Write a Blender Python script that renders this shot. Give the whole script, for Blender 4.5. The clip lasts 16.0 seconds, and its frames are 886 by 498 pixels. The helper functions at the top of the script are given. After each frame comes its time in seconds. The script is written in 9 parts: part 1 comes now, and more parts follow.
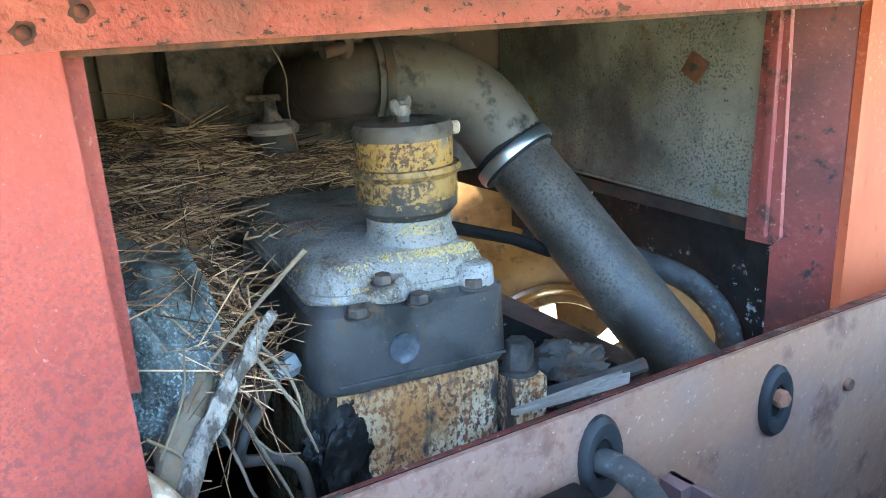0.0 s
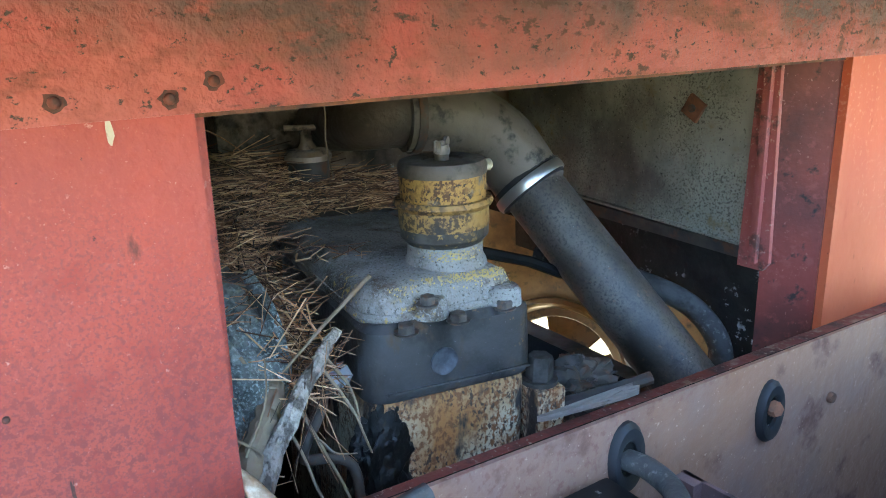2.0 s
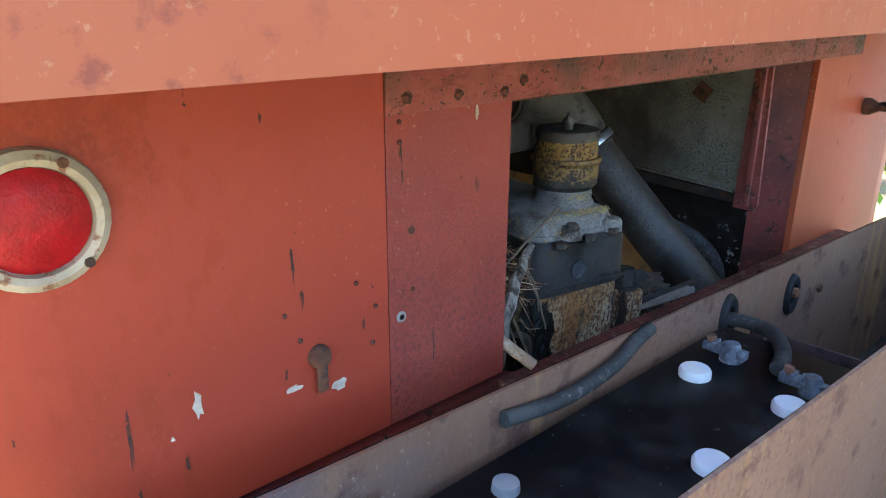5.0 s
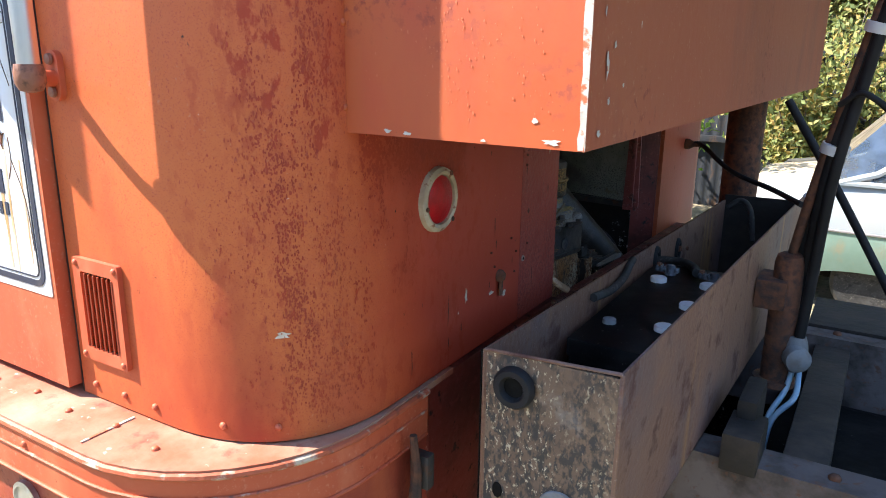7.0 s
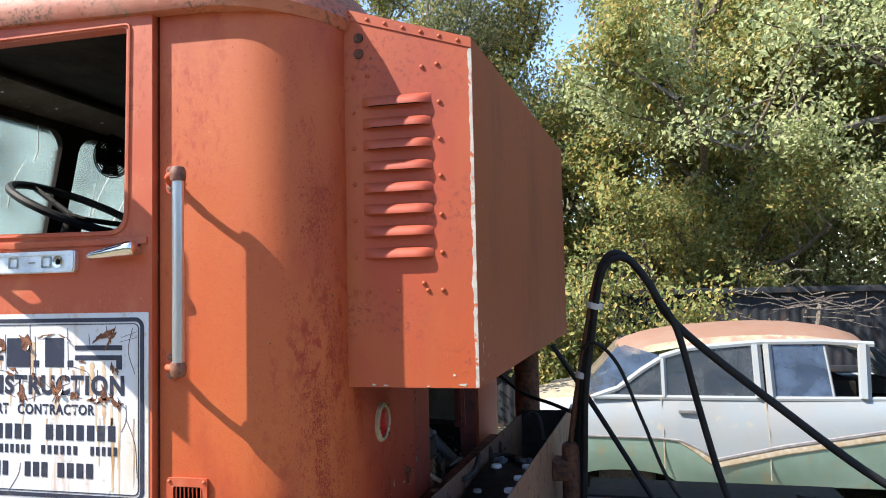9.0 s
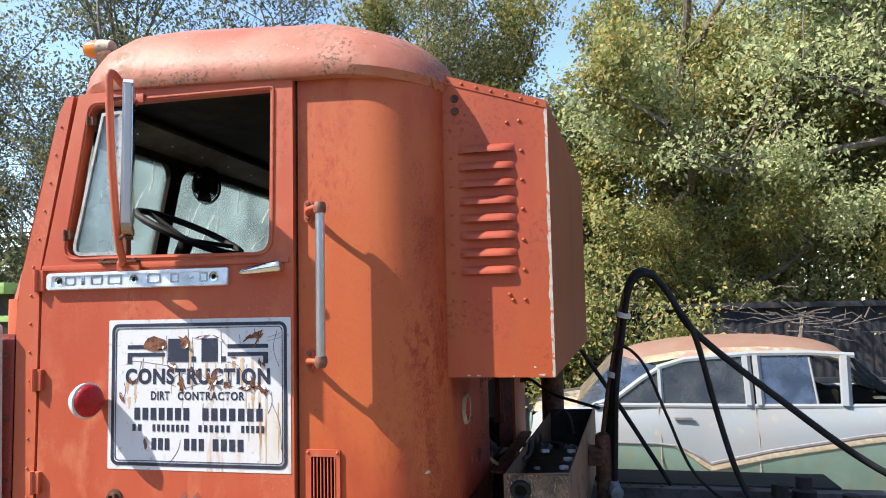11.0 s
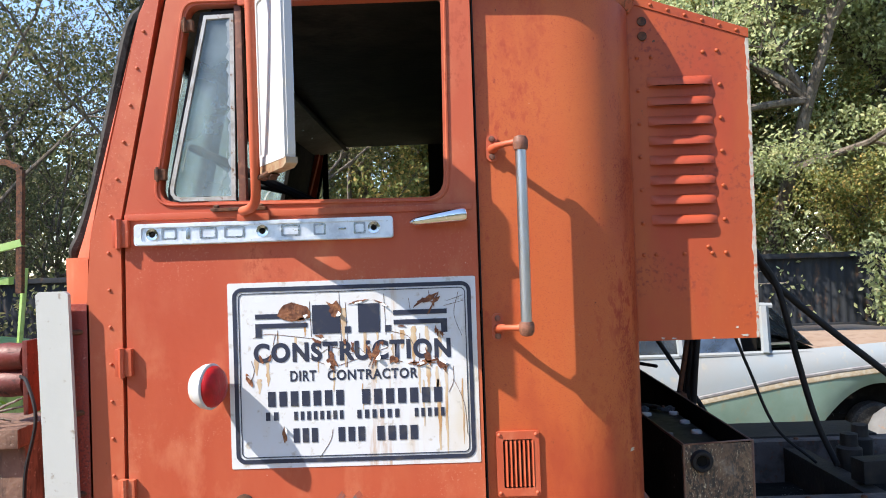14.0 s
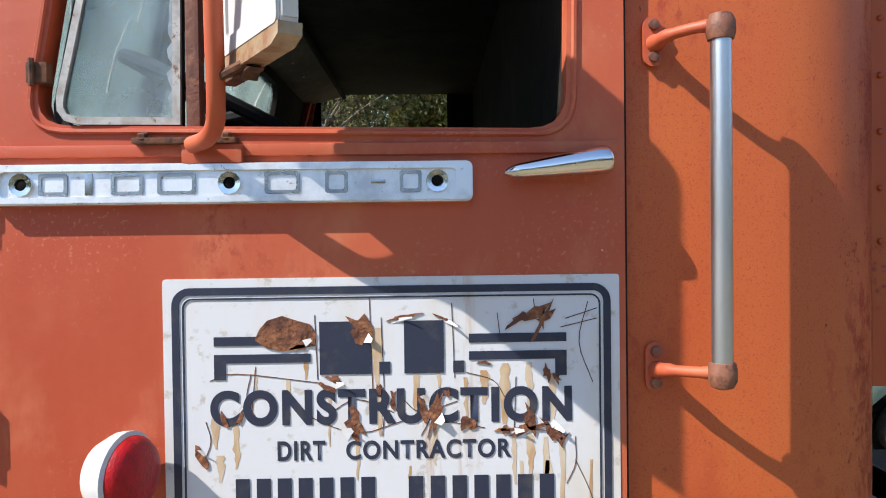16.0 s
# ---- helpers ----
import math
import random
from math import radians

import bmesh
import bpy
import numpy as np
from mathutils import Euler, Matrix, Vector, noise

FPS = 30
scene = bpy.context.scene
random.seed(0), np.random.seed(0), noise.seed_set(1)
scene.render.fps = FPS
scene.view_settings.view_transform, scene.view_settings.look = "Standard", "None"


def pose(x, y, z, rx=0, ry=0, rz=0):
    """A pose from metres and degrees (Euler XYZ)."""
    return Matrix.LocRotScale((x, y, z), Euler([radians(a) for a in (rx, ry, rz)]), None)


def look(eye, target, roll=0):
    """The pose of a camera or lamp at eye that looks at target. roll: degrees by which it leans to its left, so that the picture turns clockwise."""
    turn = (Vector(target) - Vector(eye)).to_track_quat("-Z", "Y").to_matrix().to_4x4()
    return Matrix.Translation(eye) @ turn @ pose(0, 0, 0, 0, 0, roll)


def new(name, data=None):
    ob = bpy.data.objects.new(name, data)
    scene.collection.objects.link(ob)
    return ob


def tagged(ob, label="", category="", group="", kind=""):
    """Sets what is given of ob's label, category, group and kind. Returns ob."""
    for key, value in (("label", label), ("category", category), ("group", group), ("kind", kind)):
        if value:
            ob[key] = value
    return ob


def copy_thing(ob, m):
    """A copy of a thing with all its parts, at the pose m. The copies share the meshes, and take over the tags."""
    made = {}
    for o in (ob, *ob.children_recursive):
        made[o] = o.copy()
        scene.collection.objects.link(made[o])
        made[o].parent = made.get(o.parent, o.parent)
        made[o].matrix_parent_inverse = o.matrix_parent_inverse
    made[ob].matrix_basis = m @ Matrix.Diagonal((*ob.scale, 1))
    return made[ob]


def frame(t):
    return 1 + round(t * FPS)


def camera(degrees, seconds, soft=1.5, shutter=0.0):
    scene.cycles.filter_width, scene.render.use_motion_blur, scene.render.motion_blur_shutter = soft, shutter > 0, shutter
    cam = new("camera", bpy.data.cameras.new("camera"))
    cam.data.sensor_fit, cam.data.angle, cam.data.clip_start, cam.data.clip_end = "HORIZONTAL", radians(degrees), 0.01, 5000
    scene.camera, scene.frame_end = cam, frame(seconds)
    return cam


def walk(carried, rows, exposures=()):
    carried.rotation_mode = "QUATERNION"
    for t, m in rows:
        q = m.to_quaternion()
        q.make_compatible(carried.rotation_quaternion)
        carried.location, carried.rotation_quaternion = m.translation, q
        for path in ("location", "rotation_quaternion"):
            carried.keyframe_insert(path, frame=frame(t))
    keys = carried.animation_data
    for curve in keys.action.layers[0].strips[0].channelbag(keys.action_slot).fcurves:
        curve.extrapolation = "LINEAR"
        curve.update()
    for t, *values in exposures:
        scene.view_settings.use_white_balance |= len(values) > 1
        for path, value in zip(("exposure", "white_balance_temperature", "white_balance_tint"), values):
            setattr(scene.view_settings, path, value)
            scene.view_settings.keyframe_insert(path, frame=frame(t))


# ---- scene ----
# the camera and its way
EXPOSURES = [(0.0, 5.55, 6150, 1), (1.5, 5.2, 6250, 3), (2.0, 4.9, 6350, 5), (2.5, 4.8, 6450, 6), (3.0, 4.75, 6500, 7), (3.5, 4.4, 6600, 8), (4.2, 4.15, 6600, 8), (6.5, 2.35, 6500, 11), (7.0, 2.0, 6500, 10), (8.0, 1.45, 6500, 10), (9.0, 1.32, 6500, 11), (12.0, 1.05, 6500, 12), (13.5, 1.15, 6500, 12), (14.5, 1.07, 6500, 11), (16.0, 0.86, 6500, 11)]
cam = camera(63.1, 16.0, soft=1.0)
PATH = [
    (0, (0.481, 0.822, 1.533), (-1.158, 1.804, 0.943), -3.5),
    (0.5, (0.482, 0.816, 1.533), (-1.16, 1.799, 0.953), -3.0),
    (1, (0.491, 0.805, 1.539), (-1.151, 1.794, 0.969), -2.6),
    (1.5, (0.503, 0.77, 1.561), (-1.126, 1.784, 0.996), -2.3),
    (2, (0.517, 0.73, 1.578), (-1.096, 1.766, 1.009), -2.1),
    (2.5, (0.497, 0.691, 1.597), (-1.109, 1.732, 1.017), -1.9),
    (3, (0.49, 0.646, 1.616), (-1.109, 1.677, 0.999), -1.8),
    (3.5, (0.497, 0.602, 1.63), (-1.083, 1.649, 0.992), -1.7),
    (4, (0.512, 0.536, 1.632), (-1.018, 1.645, 0.976), -0.8),
    (4.2, (0.521, 0.493, 1.632), (-1.0, 1.613, 0.973), -0.4),
    (6.3, (0.571, -0.237, 1.709), (-0.514, 1.334, 1.114), 0.2),
    (6.5, (0.564, -0.32, 1.72), (-0.504, 1.274, 1.155), 0.5),
    (7, (0.59, -0.576, 1.716), (-0.415, 1.071, 1.188), 0.7),
    (7.5, (0.6, -0.804, 1.746), (-0.34, 0.905, 1.302), 0.8),
    (8, (0.569, -1.03, 1.809), (-0.142, 0.836, 1.698), -0.1),
    (8.5, (0.584, -1.249, 1.859), (0.039, 0.676, 1.871), -0.8),
    (9, (0.648, -1.507, 1.845), (0.168, 0.431, 1.958), -1.3),
    (9.2, (0.645, -1.611, 1.816), (0.203, 0.332, 1.99), -1.4),
    (11.3, (0.366, -2.024, 1.834), (-0.061, -0.076, 1.991), -1.3),
    (11.5, (0.29, -2.034, 1.836), (-0.121, -0.084, 1.997), -2.3),
    (12, (0.112, -2.102, 1.837), (-0.278, -0.144, 1.956), -2.1),
    (12.5, (-0.06, -2.111, 1.828), (-0.412, -0.143, 1.883), -1.4),
    (13, (-0.216, -1.989, 1.814), (-0.513, -0.012, 1.866), -1.2),
    (13.5, (-0.4, -1.916, 1.84), (-0.567, 0.077, 1.867), -1.1),
    (14, (-0.511, -1.788, 1.848), (-0.531, 0.212, 1.88), -1.9),
    (14.5, (-0.45, -1.509, 1.834), (-0.401, 0.49, 1.873), -2.8),
    (15, (-0.463, -1.204, 1.857), (-0.419, 0.796, 1.873), -3.6),
    (15.5, (-0.57, -1.029, 1.87), (-0.543, 0.971, 1.861), -2.6),
    (16, (-0.708, -0.975, 1.861), (-0.672, 1.024, 1.827), -0.7),
]
WAY = [(t, look(eye, target, roll)) for t, eye, target, roll in PATH]
walk(cam, WAY, exposures=EXPOSURES)
# world, sun
SUN_FROM = Vector((-0.677, -0.338, 0.78)).normalized()
world = bpy.data.worlds.new("sky")
scene.world = world
world.use_nodes = True
wn = world.node_tree.nodes
sky = wn.new("ShaderNodeTexSky")
sky.sky_type = "NISHITA"
sky.sun_disc = False
sky.sun_elevation = math.asin(SUN_FROM.z)
sky.sun_rotation = math.atan2(SUN_FROM.x, SUN_FROM.y)
sky.dust_density = 0.2
sky.ozone_density = 2.0
wn["Background"].inputs[1].default_value = 0.15
world.node_tree.links.new(sky.outputs[0], wn["Background"].inputs[0])
sun_data = bpy.data.lights.new("sun", "SUN")
sun_data.energy = 4.6
sun_data.angle = radians(0.53)
sun_data.color = (1.0, 0.935, 0.83)
sun_ob = new("sun", sun_data)
sun_ob.matrix_world = look(SUN_FROM * 30, (0, 0, 0))

# materials
def material(name, base, rough=0.6, metal=0.0, layers=(), bump=None, rand=0.0, spec=0.5, coat=0.0, grad=None):
    """layers: (colour, scale, threshold, softness, stretch, roughness[, gate]). bump: (scale, strength). grad: (axis,
    from, to, colour), a ragged change of colour.
    """
    m = bpy.data.materials.new(name)
    m.use_nodes = True
    n, l = m.node_tree.nodes, m.node_tree.links
    b = n["Principled BSDF"]
    b.inputs["Metallic"].default_value = metal
    b.inputs["Roughness"].default_value = rough
    b.inputs["Specular IOR Level"].default_value = spec
    b.inputs["Coat Weight"].default_value = coat
    tc = n.new("ShaderNodeTexCoord")
    rgb = n.new("ShaderNodeRGB")
    rgb.outputs[0].default_value = (*base, 1)
    col = rgb.outputs[0]
    rv = n.new("ShaderNodeValue")
    rv.outputs[0].default_value = rough
    rou = rv.outputs[0]
    for i, lay in enumerate(layers):
        if grad and i == 1:
            sp, t, ad, mr, mx = n.new("ShaderNodeSeparateXYZ"), n.new("ShaderNodeTexNoise"), n.new("ShaderNodeMath"), n.new("ShaderNodeMapRange"), n.new("ShaderNodeMix")
            l.new(tc.outputs["Object"], sp.inputs[0])
            l.new(tc.outputs["Object"], t.inputs["Vector"])
            t.inputs["Scale"].default_value, t.inputs["Detail"].default_value = 5, 8
            ad.operation = "MULTIPLY_ADD"
            l.new(t.outputs[0], ad.inputs[0])
            ad.inputs[1].default_value = 0.5
            l.new(sp.outputs[grad[0]], ad.inputs[2])
            mr.inputs["From Min"].default_value, mr.inputs["From Max"].default_value = grad[1] + 0.25, grad[2] + 0.25
            l.new(ad.outputs[0], mr.inputs["Value"])
            mx.data_type = "RGBA"
            l.new(mr.outputs[0], mx.inputs["Factor"])
            l.new(col, mx.inputs["A"])
            mx.inputs["B"].default_value = (*grad[3], 1)
            col = mx.outputs["Result"]
        colour, scale, thr, soft, stretch, r2, *gate = lay
        mp = n.new("ShaderNodeMapping")
        mp.inputs["Scale"].default_value = stretch
        mp.inputs["Location"].default_value = (i * 3.7, i * 1.9, i * 5.3)
        l.new(tc.outputs["Object"], mp.inputs["Vector"])
        t = n.new("ShaderNodeTexNoise")
        t.inputs["Scale"].default_value = scale
        t.inputs["Detail"].default_value = 6
        t.inputs["Roughness"].default_value = 0.62
        l.new(mp.outputs[0], t.inputs["Vector"])
        mr = n.new("ShaderNodeMapRange")
        mr.inputs["From Min"].default_value = thr - soft
        mr.inputs["From Max"].default_value = thr + soft
        l.new(t.outputs[0], mr.inputs["Value"])
        fac = mr.outputs[0]
        if gate:
            gt, gr, gm = n.new("ShaderNodeTexNoise"), n.new("ShaderNodeMapRange"), n.new("ShaderNodeMath")
            gt.inputs["Scale"].default_value = gate[0][0]
            gt.inputs["Detail"].default_value = 4
            l.new(mp.outputs[0], gt.inputs["Vector"])
            gr.inputs["From Min"].default_value = gate[0][1] - 0.05
            gr.inputs["From Max"].default_value = gate[0][1] + 0.05
            l.new(gt.outputs[0], gr.inputs["Value"])
            gm.operation = "MULTIPLY"
            l.new(fac, gm.inputs[0])
            l.new(gr.outputs[0], gm.inputs[1])
            fac = gm.outputs[0]
        mx = n.new("ShaderNodeMix")
        mx.data_type = "RGBA"
        l.new(fac, mx.inputs["Factor"])
        l.new(col, mx.inputs["A"])
        mx.inputs["B"].default_value = (*colour, 1)
        col = mx.outputs["Result"]
        if r2 is not None:
            mf = n.new("ShaderNodeMix")
            l.new(fac, mf.inputs["Factor"])
            l.new(rou, mf.inputs["A"])
            mf.inputs["B"].default_value = r2
            rou = mf.outputs["Result"]
    if rand:
        oi = n.new("ShaderNodeObjectInfo")
        hv = n.new("ShaderNodeHueSaturation")
        mr = n.new("ShaderNodeMapRange")
        mr.inputs["To Min"].default_value = 1 - rand
        mr.inputs["To Max"].default_value = 1 + rand
        l.new(oi.outputs["Random"], mr.inputs["Value"])
        l.new(mr.outputs[0], hv.inputs["Value"])
        l.new(col, hv.inputs["Color"])
        col = hv.outputs[0]
    l.new(col, b.inputs["Base Color"])
    l.new(rou, b.inputs["Roughness"])
    if bump:
        t = n.new("ShaderNodeTexNoise")
        t.inputs["Scale"].default_value = bump[0]
        t.inputs["Detail"].default_value = 6
        l.new(tc.outputs["Object"], t.inputs["Vector"])
        bp = n.new("ShaderNodeBump")
        bp.inputs["Strength"].default_value = bump[1]
        bp.inputs["Distance"].default_value = 0.01
        l.new(t.outputs[0], bp.inputs["Height"])
        l.new(bp.outputs[0], b.inputs["Normal"])
    return m


def glass(name, tint, rough=0.02, dirt=0.25):
    m = bpy.data.materials.new(name)
    m.use_nodes = True
    n, l = m.node_tree.nodes, m.node_tree.links
    b = n["Principled BSDF"]
    b.inputs["Base Color"].default_value = (*tint, 1)
    b.inputs["Roughness"].default_value = 0.4
    tr = n.new("ShaderNodeBsdfTransparent")
    tr.inputs[0].default_value = (0.93, 0.97, 0.96, 1)
    gl = n.new("ShaderNodeBsdfGlossy")
    gl.inputs["Roughness"].default_value = rough
    fr = n.new("ShaderNodeFresnel")
    fr.inputs["IOR"].default_value = 1.5
    m1, m2 = n.new("ShaderNodeMixShader"), n.new("ShaderNodeMixShader")
    l.new(fr.outputs[0], m1.inputs[0])
    l.new(tr.outputs[0], m1.inputs[1])
    l.new(gl.outputs[0], m1.inputs[2])
    tc, t, mr = n.new("ShaderNodeTexCoord"), n.new("ShaderNodeTexNoise"), n.new("ShaderNodeMapRange")
    l.new(tc.outputs["Object"], t.inputs["Vector"])
    t.inputs["Scale"].default_value = 6
    t.inputs["Detail"].default_value = 7
    mr.inputs["From Min"].default_value, mr.inputs["From Max"].default_value = 0.3, 0.75
    mr.inputs["To Min"].default_value, mr.inputs["To Max"].default_value = dirt * 0.4, min(1, dirt * 1.6)
    l.new(t.outputs[0], mr.inputs["Value"])
    l.new(mr.outputs[0], m2.inputs[0])
    l.new(m1.outputs[0], m2.inputs[1])
    tl, m3 = n.new("ShaderNodeBsdfTranslucent"), n.new("ShaderNodeMixShader")
    tl.inputs[0].default_value = (*tint, 1)
    l.new(b.outputs[0], m3.inputs[1])
    l.new(tl.outputs[0], m3.inputs[2])
    l.new(m3.outputs[0], m2.inputs[2])
    l.new(m2.outputs[0], n["Material Output"].inputs[0])
    return m


def straw_material(name):
    m = material(name, (0.2, 0.12, 0.06), 0.8)
    n, l = m.node_tree.nodes, m.node_tree.links
    geo, ramp = n.new("ShaderNodeNewGeometry"), n.new("ShaderNodeValToRGB")
    e = ramp.color_ramp.elements
    e[0].color, e[1].color = (0.022, 0.010, 0.006, 1), (0.62, 0.40, 0.23, 1)
    for p, c in ((0.35, (0.10, 0.045, 0.022, 1)), (0.65, (0.31, 0.155, 0.075, 1)), (0.88, (0.50, 0.30, 0.16, 1))):
        e.new(p).color = c
    l.new(geo.outputs["Random Per Island"], ramp.inputs[0])
    l.new(ramp.outputs[0], n["Principled BSDF"].inputs["Base Color"])
    return m


ONE = (1, 1, 1)
UP = (1, 1, 0.25)
SPECK = (0.75, 0.66, 0.55)
RUST = (0.13, 0.045, 0.02)
RUSTY = (0.25, 0.09, 0.035)
VS = (1, 1, 0.3)
PAINT_LAYERS = (
    ((0.475, 0.108, 0.042), 1.7, 0.50, 0.13, VS, 0.6), ((0.37, 0.050, 0.017), 2.2, 0.58, 0.12, VS, None),
    ((0.50, 0.14, 0.065), 11, 0.61, 0.10, (1, 1, 0.5), 0.7, (2.5, 0.5)),
    ((0.31, 0.045, 0.016), 75, 0.57, 0.06, (1, 1, 0.7), 0.7, (3.2, 0.63)), ((0.50, 0.17, 0.10), 140, 0.61, 0.04, ONE, 0.75, (4.0, 0.56)),
    ((0.20, 0.05, 0.025), 34, 0.68, 0.04, (1, 1, 0.45), 0.8, (2.0, 0.60)), ((0.04, 0.02, 0.015), 70, 0.73, 0.015, (1, 1, 0.6), 0.85),
    (SPECK, 42, 0.742, 0.012, ONE, 0.8))
M_PAINT = material("faded_orange_paint", (0.415, 0.070, 0.030), 0.5, layers=PAINT_LAYERS, bump=(45, 0.07))
# grad: redder rear paint, with the shaded side's darkness also put into the colour
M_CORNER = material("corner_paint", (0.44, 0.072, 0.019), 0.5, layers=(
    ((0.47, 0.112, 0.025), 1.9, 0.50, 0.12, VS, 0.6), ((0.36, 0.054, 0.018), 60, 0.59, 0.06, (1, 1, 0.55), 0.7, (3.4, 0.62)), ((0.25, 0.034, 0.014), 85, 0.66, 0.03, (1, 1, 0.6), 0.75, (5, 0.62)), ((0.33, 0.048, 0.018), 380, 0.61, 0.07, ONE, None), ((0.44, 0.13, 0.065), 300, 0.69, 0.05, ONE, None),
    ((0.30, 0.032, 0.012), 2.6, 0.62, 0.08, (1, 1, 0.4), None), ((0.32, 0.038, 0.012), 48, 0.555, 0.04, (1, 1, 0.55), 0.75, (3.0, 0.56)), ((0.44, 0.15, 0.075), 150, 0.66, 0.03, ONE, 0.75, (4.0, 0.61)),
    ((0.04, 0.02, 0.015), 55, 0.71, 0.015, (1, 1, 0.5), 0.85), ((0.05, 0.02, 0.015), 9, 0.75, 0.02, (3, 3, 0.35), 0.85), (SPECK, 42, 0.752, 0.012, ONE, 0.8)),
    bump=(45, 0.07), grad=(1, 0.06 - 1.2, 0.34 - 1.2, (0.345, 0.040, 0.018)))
M_REAR = material("weathered_red_paint", (0.325, 0.042, 0.021), 0.5, grad=(2, 0.22, 0.03, (0.31, 0.051, 0.028)), layers=(
    ((0.36, 0.050, 0.025), 4, 0.52, 0.12, ONE, 0.65), ((0.24, 0.030, 0.018), 6, 0.57, 0.10, VS, None), ((0.24, 0.036, 0.026), 2.3, 0.60, 0.10, (1, 1, 0.6), None),
    ((0.32, 0.062, 0.042), 210, 0.60, 0.09, (1, 1, 0.8), 0.75, (3.0, 0.50)), ((0.40, 0.18, 0.14), 80, 0.68, 0.02, ONE, 0.8), ((0.16, 0.031, 0.027), 150, 0.535, 0.03, ONE, 0.75, (3.0, 0.47)), ((0.42, 0.20, 0.16), 130, 0.66, 0.03, ONE, 0.8, (4.0, 0.5)), ((0.25, 0.033, 0.021), 26, 0.60, 0.06, ONE, 0.7, (5.0, 0.5)),
    ((0.19, 0.034, 0.028), 330, 0.55, 0.05, ONE, None, (2.4, 0.48)), ((0.38, 0.12, 0.09), 330, 0.68, 0.05, ONE, None), ((0.12, 0.03, 0.02), 28, 0.70, 0.03, (1, 1, 0.4), 0.8), ((0.04, 0.02, 0.02), 65, 0.70, 0.02, ONE, 0.85),
    (SPECK, 60, 0.755, 0.012, ONE, 0.8)), bump=(80, 0.28))
# grad: darker brown towards the top edge of the band
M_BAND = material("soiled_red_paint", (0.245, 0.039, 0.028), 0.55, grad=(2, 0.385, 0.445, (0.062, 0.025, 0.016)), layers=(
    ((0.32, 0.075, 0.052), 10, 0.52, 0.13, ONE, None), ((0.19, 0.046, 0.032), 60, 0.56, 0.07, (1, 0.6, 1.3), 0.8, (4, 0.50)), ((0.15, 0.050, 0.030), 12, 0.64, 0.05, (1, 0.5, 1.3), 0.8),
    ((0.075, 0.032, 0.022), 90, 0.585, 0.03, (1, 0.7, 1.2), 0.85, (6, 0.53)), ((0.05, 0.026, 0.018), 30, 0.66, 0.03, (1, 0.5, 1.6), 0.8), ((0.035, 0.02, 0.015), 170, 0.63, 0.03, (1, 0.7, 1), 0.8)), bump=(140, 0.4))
M_DARKRED = material("dark_red_paint", (0.140, 0.017, 0.010), 0.5, layers=(
    ((0.055, 0.012, 0.009), 6, 0.55, 0.12, ONE, 0.7), ((0.30, 0.13, 0.11), 190, 0.66, 0.03, ONE, 0.8, (5, 0.48)), ((0.16, 0.030, 0.024), 60, 0.61, 0.05, ONE, None), ((0.015, 0.011, 0.01), 40, 0.64, 0.04, ONE, 0.8)), bump=(60, 0.15))
M_BOXPAINT = material("orange_box_paint", (0.38, 0.060, 0.014), 0.52, layers=(((0.29, 0.038, 0.017), 1.6, 0.54, 0.08, VS, 0.6),
    ((0.40, 0.090, 0.021), 2.2, 0.52, 0.14, VS, 0.6), ((0.38, 0.055, 0.018), 5, 0.58, 0.1, VS, None),
    ((0.24, 0.04, 0.02), 60, 0.57, 0.05, ONE, 0.7, (4, 0.58)), (SPECK, 16, 0.735, 0.010, (1, 1, 0.45), 0.8), ((0.10, 0.05, 0.03), 50, 0.70, 0.02, ONE, 0.8)), bump=(30, 0.06))
M_EDGE = material("bare_edge_primer", (0.48, 0.42, 0.34), 0.7, layers=(((0.36, 0.085, 0.035), 26, 0.49, 0.05, ONE, None),), bump=(80, 0.2))
M_BLACK = material("dull_black", (0.0035, 0.0033, 0.0032), 0.8, spec=0.12, layers=(((0.010, 0.009, 0.008), 12, 0.55, 0.1, ONE, None), ((0.28, 0.28, 0.28), 70, 0.67, 0.03, ONE, None, (6, 0.57))), bump=(40, 0.2))
M_RUBBER = material("black_rubber", (0.010, 0.010, 0.011), 0.6, spec=0.2, layers=(((0.024, 0.024, 0.026), 8, 0.55, 0.2, ONE, 0.65),), bump=(60, 0.05))
M_HOSE = material("dusty_grey_rubber", (0.028, 0.027, 0.026), 0.7, spec=0.22, layers=(((0.065, 0.062, 0.058), 10, 0.56, 0.15, ONE, 0.85), ((0.13, 0.12, 0.11), 120, 0.62, 0.06, ONE, None, (9, 0.5)), ((0.018, 0.017, 0.016), 30, 0.6, 0.08, ONE, None)), bump=(90, 0.2))
M_CHROME = material("chrome", (0.74, 0.73, 0.72), 0.13, 1.0, layers=(((0.40, 0.41, 0.42), 30, 0.60, 0.06, ONE, 0.32), ((0.2, 0.14, 0.1), 90, 0.69, 0.03, ONE, 0.6)), bump=(9, 0.03))
M_ALU = material("brushed_aluminium", (0.62, 0.64, 0.66), 0.35, 1.0, layers=(((0.45, 0.45, 0.45), 9, 0.6, 0.1, (1, 1, 0.2), 0.5),))
M_WHITE = material("white_vinyl", (0.62, 0.635, 0.67), 0.45, layers=(((0.58, 0.54, 0.48), 6, 0.60, 0.1, (1, 1, 0.4), None), ((0.42, 0.22, 0.07), 13, 0.61, 0.08, (2.4, 1, 0.22), None, (3.2, 0.56)), ((0.45, 0.42, 0.38), 40, 0.64, 0.05, ONE, None)), bump=(14, 0.03))
